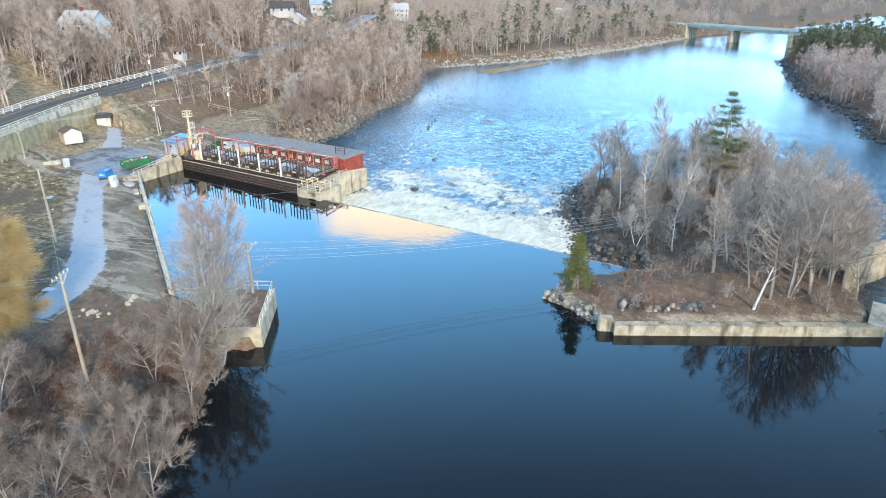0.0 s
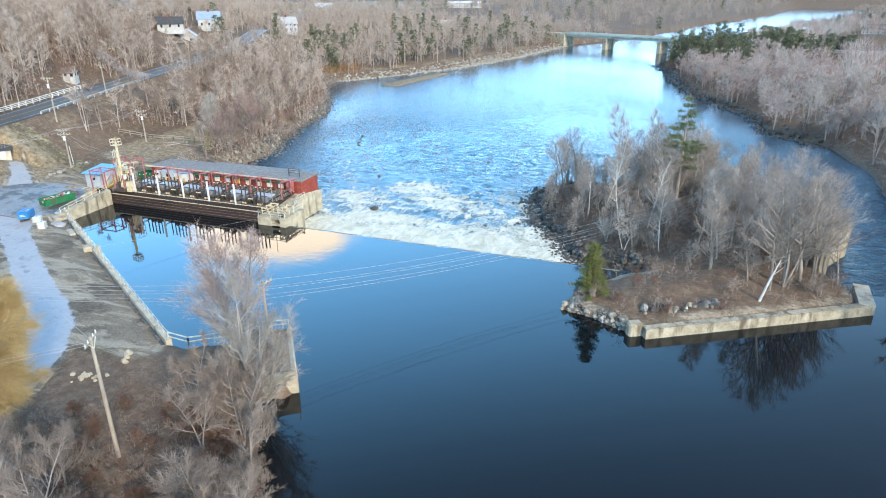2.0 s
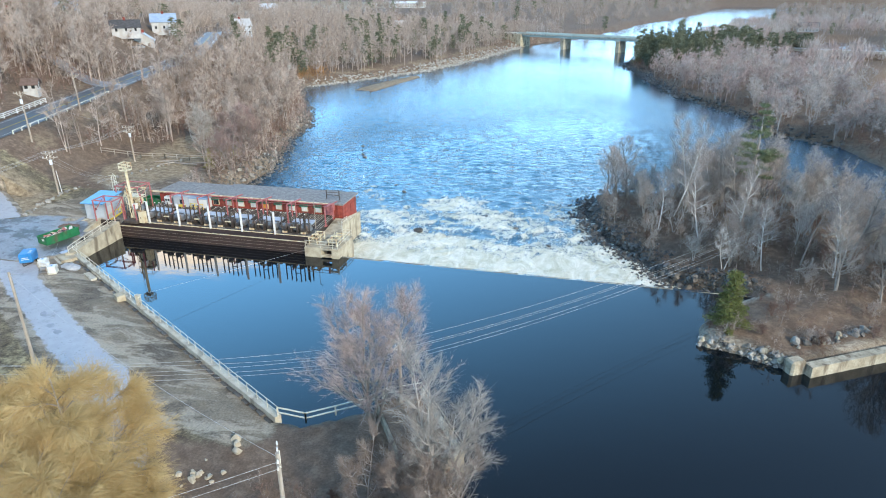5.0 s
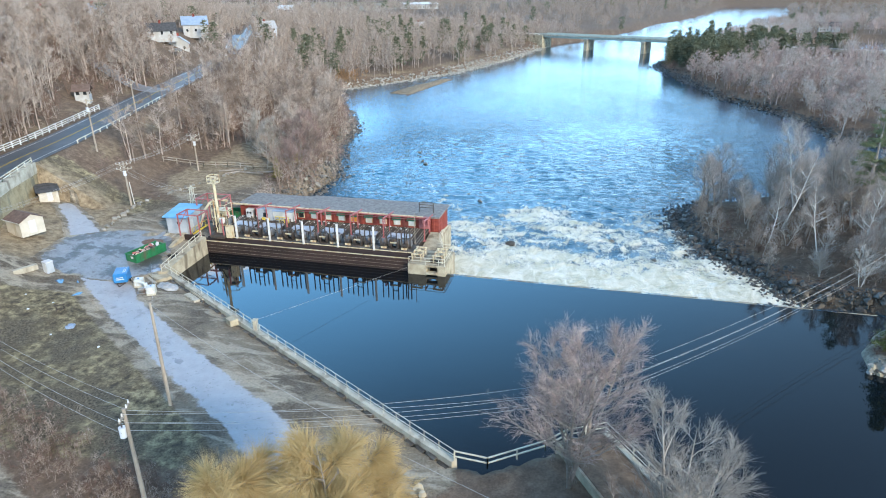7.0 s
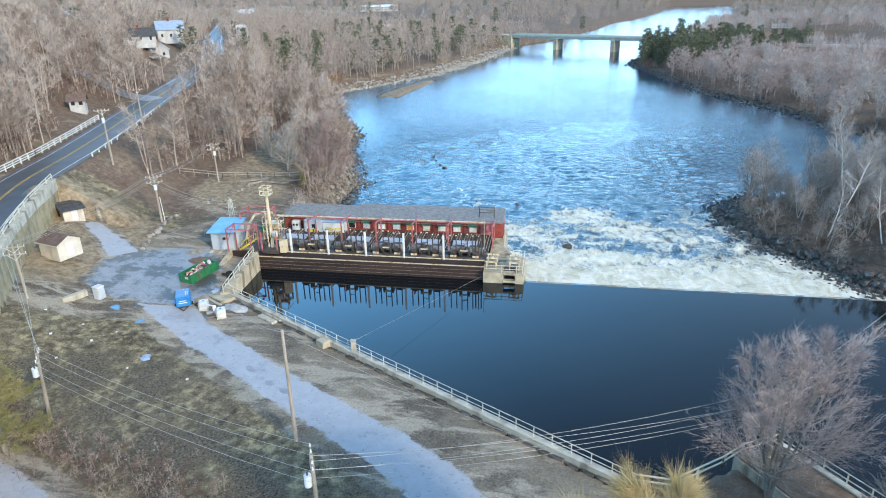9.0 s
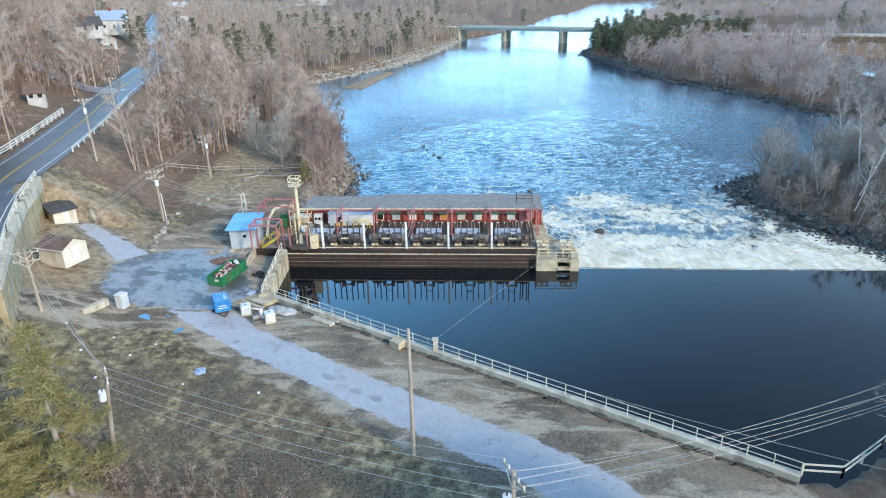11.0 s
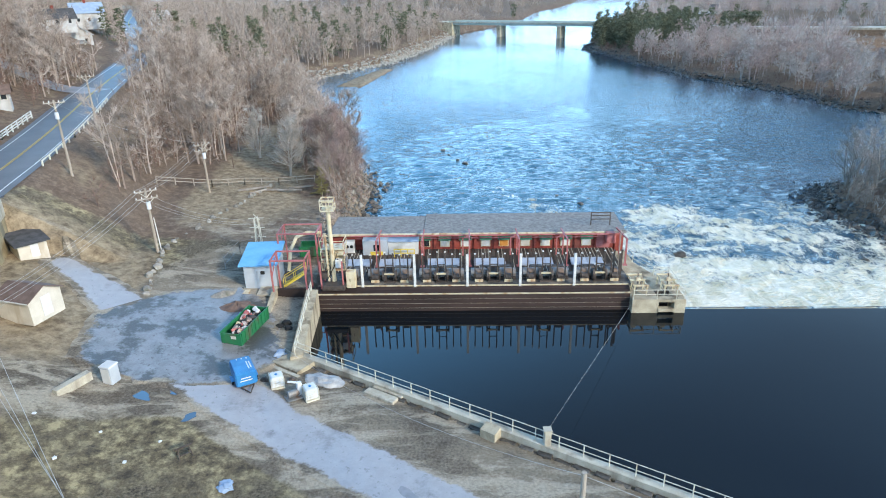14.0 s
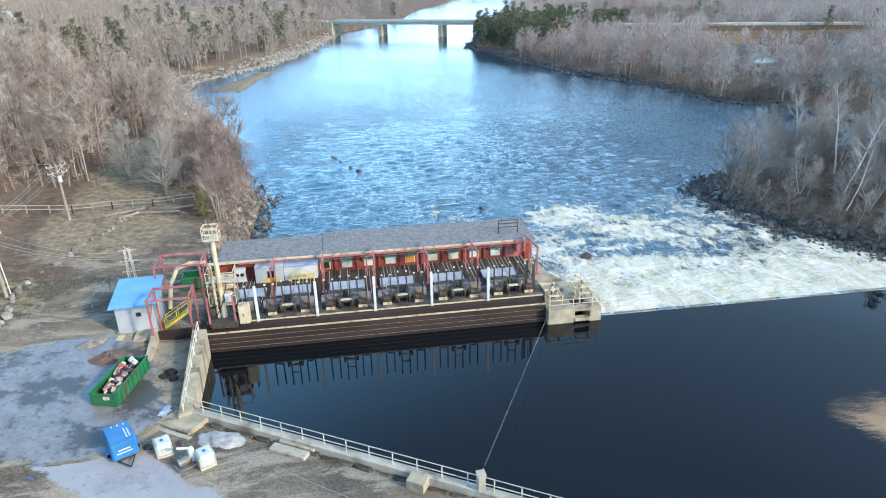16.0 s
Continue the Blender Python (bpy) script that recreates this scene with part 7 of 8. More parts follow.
house_at(-215, 272, 10, 8, 4.2, 3.0, 30, M["housewhite"], M["paleblue"], "tall white house with a pale blue roof")
house_at(-262, 270, 11, 8, 4.2, 3.4, 25, M["housewhite"], M["paleblue"], "white house with a faded blue roof on the hill")
house_at(-282, 262, 12, 9, 3.6, 3.2, 20, M["blockwall"], M["brownroof"], "tan house with a brown roof on the hill")
house_at(-272, 247, 13, 8, 3.2, 2.6, 10, M["siding"], M["darkroof"], "low grey house with a dark roof")
house_at(-222, 360, 11, 9, 5.0, 3.6, 40, M["siding"], M["tarp"], "grey house with a grey roof among trees")
house_at(-298, 566, 15, 10, 5.0, 3.6, 30, M["housewhite"], M["siding"], "white house with a pale roof far off")
house_at(-166, 517, 11, 9, 3.6, 3.0, 30, M["housewhite"], M["tarp"], "small white house behind the trees")
house_at(-240, 800, 44, 16, 5.0, 2.0, 15, M["housewhite"], M["tote"], "long white building far behind the trees")
house_at(170, 640, 16, 10, 5.0, 3.0, -15, M["housewhite"], M["darkroof"], "white house far beyond the causeway")

# ---- trees ----
def grow(seed, height, stems=1, spread=0.5, first=0.3, limbs=14, sub=5, twigs=4, droop=0.0, lean=0.0, twig_len=0.11, r0=None, nodes_=8, steps=4):
    """A bare tree as three lists of straight lengths: stems, limbs, twigs; each is p, q, radius at p, radius at q."""
    r = random.Random(seed)
    stem, limb, twig = [], [], []

    def rnd(k):
        return Vector((r.uniform(-k, k), r.uniform(-k, k), r.uniform(-k, k)))

    def spray(p, d, ln, rad, n):
        for _ in range(n):
            dd_ = (d + rnd(0.75) + Vector((0, 0, -droop))).normalized()
            e = p + dd_ * ln * r.uniform(0.5, 1.25)
            twig.append((p, e, rad))

    for s in range(stems):
        h = height * (1 if s == 0 else r.uniform(0.65, 1.0))
        base = Vector((0, 0, 0)) if stems == 1 else rnd(0.07 * math.sqrt(stems))
        base.z = -0.25
        out = Vector((r.uniform(-1, 1), r.uniform(-1, 1), 0)) * (lean if stems == 1 else 0.16 + lean)
        rad = (r0 or height * 0.0135) * (1 if stems == 1 else 0.72)
        p, d = base, (Vector((0, 0, 1)) + out).normalized()
        k = nodes_
        nodes = [(p.copy(), d.copy(), rad)]
        for i in range(k):
            q = p + d * h / k
            rr = rad * (1 - (i + 1) / k) ** 0.8 + 0.012
            stem.append((p, q, nodes[-1][2], rr))
            p = q
            d = (d + rnd(0.10) + Vector((0, 0, 0.05))).normalized()
            nodes.append((p.copy(), d.copy(), rr))
        m = max(3, int(limbs / stems ** 0.6))
        for i in range(m):
            f = first + (0.97 - first) * (i + r.random()) / m
            j = min(int(f * k), k - 1)
            o = nodes[j][0].lerp(nodes[j + 1][0], f * k - j)
            ang = r.uniform(0, 2 * math.pi)
            up = 0.35 + 0.75 * f
            bd_ = Vector((math.cos(ang), math.sin(ang), up)).normalized()
            ln = height * spread * (1.08 - 0.75 * f) * r.uniform(0.65, 1.1)
            br = max(0.02, nodes[j][2] * 0.55)
            q0, dirn, steps_ = o, bd_, steps
            for t in range(steps_):
                q1 = q0 + dirn * ln / steps_
                b0, b1 = br * (1 - t / steps_) + 0.008, br * (1 - (t + 1) / steps_) + 0.008
                limb.append((q0, q1, b0, b1))
                if t > 0:
                    for _ in range(sub):
                        w = q0.lerp(q1, r.random())
                        sd = (dirn + rnd(0.8) + Vector((0, 0, 0.25 - droop))).normalized()
                        sl = ln * r.uniform(0.18, 0.42)
                        e = w + sd * sl
                        limb.append((w, e, b1 * 0.55 + 0.006, 0.006))
                        for g in (0.4, 0.75, 1.0):
                            spray(w.lerp(e, g), sd, height * twig_len, 0.014, twigs)
                q0 = q1
                dirn = (dirn + rnd(0.22) + Vector((0, 0, 0.14 - droop * 0.9))).normalized()
            spray(q0, dirn, height * twig_len, 0.014, twigs * 2)
    return stem, limb, twig


def lengths_np(segs, sides):
    """Tapered prisms for all lengths at once."""
    P = np.array([s[0] for s in segs])
    Q = np.array([s[1] for s in segs])
    R0, R1 = np.array([s[2] for s in segs]), np.array([s[3] for s in segs])
    D = Q - P
    D /= np.linalg.norm(D, axis=1, keepdims=True) + 1e-9
    ref = np.where(np.abs(D[:, 2:3]) > 0.9, np.array([[1.0, 0, 0]]), np.array([[0, 0, 1.0]]))
    A = np.cross(D, ref)
    A /= np.linalg.norm(A, axis=1, keepdims=True)
    C = np.cross(D, A)
    V = []
    for k in range(sides):
        w = A * math.cos(2 * math.pi * k / sides) + C * math.sin(2 * math.pi * k / sides)
        V += [P + w * R0[:, None], Q + w * R1[:, None]]
    V = np.stack(V, 1)
    n = len(segs)
    base = np.arange(n)[:, None] * (2 * sides)
    F = [np.concatenate([base + 2 * k, base + 2 * ((k + 1) % sides), base + 2 * ((k + 1) % sides) + 1, base + 2 * k + 1], 1) for k in range(sides)]
    return V.reshape(-1, 3), np.concatenate(F)


def blades_np(segs, seed, wide=1.0):
    """Twigs as thin long triangles."""
    rg_ = np.random.RandomState(seed)
    P = np.array([s[0] for s in segs])
    Q = np.array([s[1] for s in segs])
    R = np.array([s[2] for s in segs]) * wide
    D = Q - P
    W = np.cross(D, rg_.normal(size=D.shape))
    W /= np.linalg.norm(W, axis=1, keepdims=True) + 1e-9
    V = np.stack([P - W * R[:, None], P + W * R[:, None], Q], 1).reshape(-1, 3)
    return V, np.arange(len(V)).reshape(-1, 3)


def tree_parts(seed, wide=1.0, **kw):
    stem, limb, twig = grow(seed, **kw)
    sv, sf = lengths_np(stem, 7 if kw["height"] > 5 else 4)
    lv, lf = lengths_np(limb, 3) if kw["height"] > 5 else blades_np([l[:3] for l in limb], seed + 1, 1.4)
    tv, tf = blades_np(twig, seed, wide)
    return (sv, sf), (lv, lf), (tv, tf)


def tree_thing(name, label, category, seed, bark, twigm, group, wide=1.0, **kw):
    a, b, c = tree_parts(seed, wide, **kw)
    g = thing(name, label, category, group=group)
    if kw["height"] < 5:
        V = np.concatenate([a[0], b[0]])
        F = a[1].tolist() + (b[1] + len(a[0])).tolist()
        tagged(mesh_np("branchwork", V, F, M[bark], g), kind="stuff")
        tagged(mesh_np("crown", c[0], c[1], M[twigm], g), kind="stuff")
        return g
    tr_ = mesh_np("trunk", a[0], a[1], M[bark], g)
    for pl in tr_.data.polygons:
        pl.use_smooth = True
    tagged(mesh_np("branchwork", b[0], b[1], M[bark], g), kind="stuff")
    tagged(mesh_np("crown", c[0], c[1], M[twigm], g), kind="stuff")
    return g


def conifer(name, label, seed, height, radius, material, group, dense=1.0, first=0.2, tuft=0.34, per=26):
    r = random.Random(seed)
    g = thing(name, label, "tree", group=group)
    v, f = lengths_np([(Vector((0, 0, -0.3)), Vector((0, 0, height * 0.55)), height * 0.017, height * 0.011), (Vector((0, 0, height * 0.55)), Vector((0, 0, height)), height * 0.011, 0.015)], 8)
    mesh_np("trunk", v, f, M["bark"], g)
    limb, tufts = [], []
    rows_ = int(height * 1.5 * dense)
    for i in range(rows_):
        t = first + (1 - first) * i / rows_
        z = height * t
        L = radius * (1 - t) ** 0.75 * r.uniform(0.7, 1.15) + 0.25
        for k in range(r.choice((4, 5, 6))):
            a = r.uniform(0, 2 * math.pi)
            ln = L * r.uniform(0.6, 1.1)
            q = Vector((math.cos(a) * ln, math.sin(a) * ln, z + ln * r.uniform(-0.05, 0.22)))
            limb.append((Vector((0, 0, z)), q, 0.05, 0.012))
            for s in range(max(2, int(ln * 2.2))):
                w = Vector((0, 0, z)).lerp(q, 0.3 + 0.7 * (s + r.random()) / max(2, int(ln * 2.2)))
                for _ in range(per):
                    d = Vector((r.gauss(0, 1), r.gauss(0, 1), r.gauss(0.15, 0.6))).normalized()
                    o = w + Vector((r.gauss(0, 0.22), r.gauss(0, 0.22), r.gauss(0, 0.12)))
                    tufts.append((o, o + d * tuft * r.uniform(0.6, 1.2), 0.03))
    lv, lf = lengths_np(limb, 3)
    tagged(mesh_np("branchwork", lv, lf, M["bark"], g), kind="stuff")
    tv, tf = blades_np(tufts, seed, 1.25)
    tagged(mesh_np("crown", tv, tf, M[material], g), kind="stuff")
    return g


def plant(g, x, y, turn=0.0, s=1.0, dz=0.0):
    m = placed(x, y, turn, dz)
    g.matrix_world = m @ Matrix.Scale(s, 4)
    return g


def again(g, x, y, turn, s):
    o = copy_thing(g, placed(x, y, turn))
    o.matrix_world = placed(x, y, turn) @ Matrix.Scale(s, 4)
    return o


# two large trees by the pond corner, the willow and the cedar
plant(tree_thing("maple_tree", "tall bare maple with reddish twigs by the pond", "tree", 5, "bark", "mauve", "pond corner trees", 0.7, height=14.2, stems=5, spread=0.46, first=0.2, limbs=46, sub=5, twigs=4, twig_len=0.07, lean=0.08), -54.6, 46.4, 0)
plant(tree_thing("ash_tree", "bare pale grey tree leaning over the pond", "tree", 6, "paletwig", "paletwig", "pond corner trees", 0.7, height=14.8, stems=6, spread=0.36, first=0.18, limbs=50, sub=4, twigs=4, twig_len=0.065, lean=0.06), -47.6, 39.8, 0, 0.99)
plant(tree_thing("willow_tree", "broad golden willow with hanging twigs", "tree", 7, "bark", "willow", "willows", 0.62, height=12.4, stems=7, spread=0.31, first=0.22, limbs=90, sub=9, twigs=10, droop=0.26, twig_len=0.08, lean=0.07), -67.8, 28.8, 0, 1.34)
plant(conifer("cedar_tree", "olive green cedar with thin pale stems", 8, 14.0, 4.8, "cedar", "evergreens", 1.1, 0.06, 0.5, 24), -116.4, 48.0)
again(bpy.data.objects["cedar_tree"], -119.5, 45.0, 80, 0.8)
again(bpy.data.objects["cedar_tree"], -121.5, 48.6, 200, 0.75)
plant(conifer("white_pine", "tall white pine with layered branches on the island", 9, 19.2, 5.8, "needle", "evergreens", 0.42, 0.34, 0.55, 34), -7.1, 112.6)
plant(conifer("young_spruce", "small dense bright green spruce at the island tip", 10, 7.0, 2.5, "spruce", "evergreens", 2.3, 0.03, 0.34, 34), -19.4, 71.9)

# island trees
island_kinds = [
    tree_thing("bare_tree", "bare dark grey tree on the island", "tree", 20, "bark", "ashgrey", "island trees", 0.7, height=12, stems=1, spread=0.44, first=0.25, limbs=22, sub=3, twigs=3, lean=0.12, twig_len=0.09),
    tree_thing("bare_tree", "bare brown tree with several stems on the island", "tree", 21, "bark", "twig", "island trees", 0.7, height=11, stems=4, spread=0.38, first=0.2, limbs=28, sub=3, twigs=3, lean=0.08, twig_len=0.09),
    tree_thing("bare_tree", "slender pale bare tree on the island", "tree", 22, "paletwig", "paletwig", "island trees", 0.7, height=10, stems=2, spread=0.36, limbs=20, sub=3, twigs=3, lean=0.18, twig_len=0.09),
    tree_thing("birch_tree", "white barked birch on the island", "tree", 23, "birch", "ashgrey", "island trees", 0.6, height=13, stems=1, spread=0.28, limbs=16, sub=4, twigs=4, lean=0.24, r0=0.12),
    tree_thing("shrub", "low grey leafless shrub on the island", "shrub", 24, "twig", "twig", "island shrubs", 0.9, height=3.6, stems=7, spread=0.5, first=0.15, limbs=14, sub=2, twigs=3, steps=3, nodes_=4, twig_len=0.18, r0=0.05),
    tree_thing("shrub", "low reddish leafless shrub on the island", "shrub", 25, "brush", "brush", "island shrubs", 0.9, height=2.6, stems=8, spread=0.6, first=0.15, limbs=14, sub=2, twigs=3, steps=3, nodes_=4, twig_len=0.2, r0=0.04),
]
irg = random.Random(44)
used = [False] * len(island_kinds)


def put(kinds, used_, k, x, y, s):
    if used_[k]:
        again(kinds[k], x, y, irg.uniform(0, 360), s)
    else:
        plant(kinds[k], x, y, irg.uniform(0, 360), s)
        used_[k] = True


n = 0
while n < 140:
    x, y = irg.uniform(-32, 18), irg.uniform(66, 146)
    d = float(inside_distance(ISLE, np.array([x]), np.array([y]))[0])
    if d < 1.5 or (y > 100 and x < -22 and irg.random() < 0.5):
        continue
    if x < -12 and y < 80:
        k, s = irg.choice((5, 5, 4)), irg.uniform(0.35, 0.7)
    elif y < 79 and d < 5:
        k, s = irg.choice((2, 5, 5, 4, 4)), irg.uniform(0.35, 0.6)
    elif y > 98 and x < -18:
        k, s = irg.choice((0, 1, 4, 4, 2, 1, 5, 5)), irg.uniform(0.5, 0.85)
    else:
        k, s = irg.choice((0, 0, 1, 1, 1, 2, 2, 4, 4, 5)), irg.uniform(0.55, 0.95)
    put(island_kinds, used, k, x, y, s)
    n += 1
for _ in range(70):
    x, y = irg.uniform(-31, -2), irg.uniform(90, 142)
    if float(inside_distance(ISLE, np.array([x]), np.array([y]))[0]) > 0.8:
        put(island_kinds, used, irg.choice((1, 2, 0)), x, y, irg.uniform(0.28, 0.5))
# the tall stand over the island wall and the clump round the pine
for x, y, s, k in ((2.5, 78.5, 1.2, 0), (4.6, 80.5, 1.3, 1), (6.8, 82.0, 1.35, 0), (8.8, 84.5, 1.25, 1), (10.6, 86.5, 1.2, 0), (5.0, 86.0, 1.3, 0), (8.0, 90.0, 1.3, 1), (1.0, 92.0, 1.2, 0),
                   (-9.5, 110.0, 1.15, 0), (-4.5, 115.0, 1.2, 1), (-11.0, 114.5, 1.15, 1), (-6.0, 118.5, 1.1, 0), (-29.5, 124.0, 0.95, 0), (-27.5, 127.5, 0.95, 1), (-27.6, 121.0, 0.9, 0), (-25.5, 126.0, 1.0, 0),
                   (-15.5, 118.0, 1.2, 3), (-19.0, 112.0, 1.05, 3), (-12.0, 100.0, 0.95, 3), (-3.0, 86.5, 0.95, 3), (-8.2, 134.0, 1.1, 3), (-22.0, 108.0, 0.8, 3), (-10.5, 90.5, 0.75, 3), (-16.5, 103.0, 0.85, 3)):
    put(island_kinds, used, k, x, y, s)
dead = thing("dead_birch", "leaning dead white birch trunk", "tree", pose(0.9, 75.6, 1.4))
v, f = lengths_np([(Vector((0, 0, -0.3)), Vector((0.6, -0.6, 3.2)), 0.17, 0.13), (Vector((0.6, -0.6, 3.2)), Vector((1.1, -1.6, 6.2)), 0.13, 0.05)], 7)
mesh_np("trunk", v, f, M["birch"], dead)
v, f = lengths_np([(Vector((0.8, -0.9, 4.0)), Vector((1.9, -0.8, 5.2)), 0.06, 0.02), (Vector((0.95, -1.2, 5.0)), Vector((0.4, -1.7, 6.2)), 0.05, 0.02), (Vector((1.0, -1.4, 5.5)), Vector((1.8, -1.9, 6.5)), 0.04, 0.015)], 5)
mesh_np("branchwork", v, f, M["birch"], dead)

# brush and trees on the near south bank
bank_kinds = [
    tree_thing("bare_tree", "bare brown-grey tree on the south bank", "tree", 31, "bark", "bankwood", "bank trees", 1.0, height=9, stems=3, spread=0.42, first=0.2, limbs=18, sub=4, twigs=4),
    tree_thing("bare_tree", "bare grey-brown tree on the south bank", "tree", 32, "ashgrey", "bankwood", "bank trees", 1.0, height=10, stems=2, spread=0.40, first=0.25, limbs=18, sub=4, twigs=4),
    tree_thing("shrub", "reddish brown leafless brush on the south bank", "shrub", 33, "brush", "brush", "bank brush", 1.0, height=2.4, stems=9, spread=0.6, first=0.12, limbs=15, sub=2, twigs=4, steps=3, nodes_=4, twig_len=0.2, r0=0.03),
    tree_thing("shrub", "grey leafless brush on the south bank", "shrub", 34, "bankwood", "bankwood", "bank brush", 1.0, height=3.4, stems=8, spread=0.55, first=0.12, limbs=15, sub=2, twigs=4, steps=3, nodes_=4, twig_len=0.18, r0=0.04),
]
bused = [False] * 4
# saplings along the water, a few pale trees at the bottom of the slope, low brush between
n = 0
while n < 46:
    x, y = irg.uniform(-52, -30), irg.uniform(6, 41)
    d = float(inside_distance(WEST, np.array([x]), np.array([y]))[0])
    if d < 0.6 or d > 6.0:
        continue
    put(bank_kinds, bused, irg.choice((1, 1, 0, 3)), x, y, irg.uniform(0.45, 0.8))
    n += 1
for x, y, s in ((-53.7, 21.4, 0.85), (-58.5, 22.8, 0.8), (-56.5, 26.0, 0.7), (-61.5, 21.0, 0.8), (-50.0, 19.5, 0.85), (-43.8, 24.6, 0.95), (-41.0, 20.5, 0.9), (-46.5, 17.5, 0.8), (-64.0, 25.0, 0.6)):
    put(bank_kinds, bused, irg.choice((0, 1)), x, y, s)
n = 0
while n < 190:
    x, y = irg.uniform(-74, -38), irg.uniform(12, 42)
    d = float(inside_distance(WEST, np.array([x]), np.array([y]))[0])
    if d < 1.2 or (x < -64 and y > 29) or math.hypot(x + 55.3, y - 30.2) < 1.0 or (y > 37 and x < -56):
        continue
    put(bank_kinds, bused, irg.choice((2, 2, 2, 3)), x, y, irg.uniform(0.3, 0.65))
    n += 1
for x, y, s in ((-52.5, 37.0, 0.7), (-46.5, 35.0, 0.8)):
    put(bank_kinds, bused, 1, x, y, s)

# woods, one sheet of many trees for each tone
def woods(name, label, spots, templates, material, seed):
    """spots: x, y, scale rows."""
    rg_ = np.random.RandomState(seed)
    VV, FF, off = [], [], 0
    tri, quad = [], []
    X = np.array([p[0] for p in spots])
    Y = np.array([p[1] for p in spots])
    Z = land_height(X, Y)
    for (x, y, s), z in zip(spots, Z):
        v, fq, ft = templates[rg_.randint(len(templates))]
        a = rg_.uniform(0, 6.283)
        ca, sa = math.cos(a) * s, math.sin(a) * s
        W = np.stack([v[:, 0] * ca - v[:, 1] * sa + x, v[:, 0] * sa + v[:, 1] * ca + y, v[:, 2] * s * rg_.uniform(0.85, 1.15) + z], 1)
        VV.append(W)
        quad.append(fq + off)
        tri.append(ft + off)
        off += len(v)
    V = np.concatenate(VV)
    faces = np.concatenate(quad).tolist() + np.concatenate(tri).tolist()
    return tagged(mesh_np(name, V, faces, M[material]), label, "trees", kind="stuff")


def template(seed, wide, tw, **kw):
    stem, limb, twig = grow(seed, **kw)
    sv, sf = lengths_np(stem, 4)
    lv, lf = blades_np([l[:3] for l in limb], seed + 1, 1.6)
    tv, tf = blades_np(twig, seed, wide)
    return np.concatenate([sv, lv, tv]), sf, np.concatenate([lf + len(sv), tf + len(sv) + len(lv)])


def haze_template(seed, height, blades, width):
    """A far tree: one stem and a fan of rising twigs."""
    r = random.Random(seed)
    tw = []
    for _ in range(blades):
        a, f = r.uniform(0, 6.283), r.random() ** 0.5
        u = height * 0.34 * f
        z = height * r.uniform(0.25, 0.85 - 0.25 * f)
        o = Vector((math.cos(a) * u * 0.6, math.sin(a) * u * 0.6, z))
        tw.append((o, Vector((math.cos(a) * u, math.sin(a) * u, z + height * r.uniform(0.12, 0.28))), width * r.uniform(0.6, 1.2)))
    sv, sf = lengths_np([(Vector((0, 0, -0.5)), Vector((0, 0, height * 0.8)), height * 0.014, 0.04)], 3)
    tv, tf = blades_np(tw, seed, 1.0)
    return np.concatenate([sv, tv]), sf, tf + len(sv)


def fir_template(seed, height, radius, dense):
    r = random.Random(seed)
    stem = [(Vector((0, 0, -0.5)), Vector((0, 0, height)), height * 0.014, 0.02)]
    tw = []
    for i in range(int(height * dense)):
        t = 0.15 + 0.85 * i / (height * dense)
        L = radius * (1.02 - t) ** 0.5 * r.uniform(0.5, 1.15) + 0.3
        for k in range(6):
            a = r.uniform(0, 6.283)
            for s in range(2):
                u = L * (0.3 + 0.7 * (s + r.random()) / 2)
                o = Vector((math.cos(a) * u, math.sin(a) * u, height * t + r.uniform(-0.2, 0.4)))
                for _ in range(3):
                    d = Vector((r.gauss(0, 1), r.gauss(0, 1), r.gauss(0.2, 0.5))).normalized()
                    tw.append((o, o + d * r.uniform(0.8, 1.6), 0.27))
    sv, sf = lengths_np(stem, 4)
    tv, tf = blades_np(tw, seed, 1.0)
    return np.concatenate([sv, tv]), sf, tf + len(sv)


WT = [template(60 + i, 1.9, 3, height=11 + i % 3, stems=1 + (i % 3 == 2), spread=0.36, first=0.28, limbs=10, sub=2, twigs=4, twig_len=0.13, nodes_=4, steps=3) for i in range(6)]
FT = [template(70 + i, 4.0, 3, height=12, stems=1, spread=0.40, first=0.22, limbs=9, sub=1, twigs=4, twig_len=0.16, nodes_=2, steps=2) for i in range(5)]
ST = [template(80 + i, 2.8, 3, height=6, stems=3, spread=0.5, first=0.15, limbs=6, sub=1, twigs=2, twig_len=0.22, r0=0.06, nodes_=2, steps=2) for i in range(3)]
MT = [template(110 + i, 4.2, 3, height=11.5 + i % 3, stems=5, spread=0.40, first=0.22, limbs=18, sub=1, twigs=4, twig_len=0.13, r0=0.1, nodes_=3, steps=2) for i in range(5)]
GT = [haze_template(120 + i, 12, 110, 0.10) for i in range(6)]
BT = [haze_template(130 + i, 12, 46, 0.24) for i in range(5)]
PT = [fir_template(90 + i, 12 + i, 3.6, 0.8) for i in range(4)]
wrg = np.random.RandomState(12)


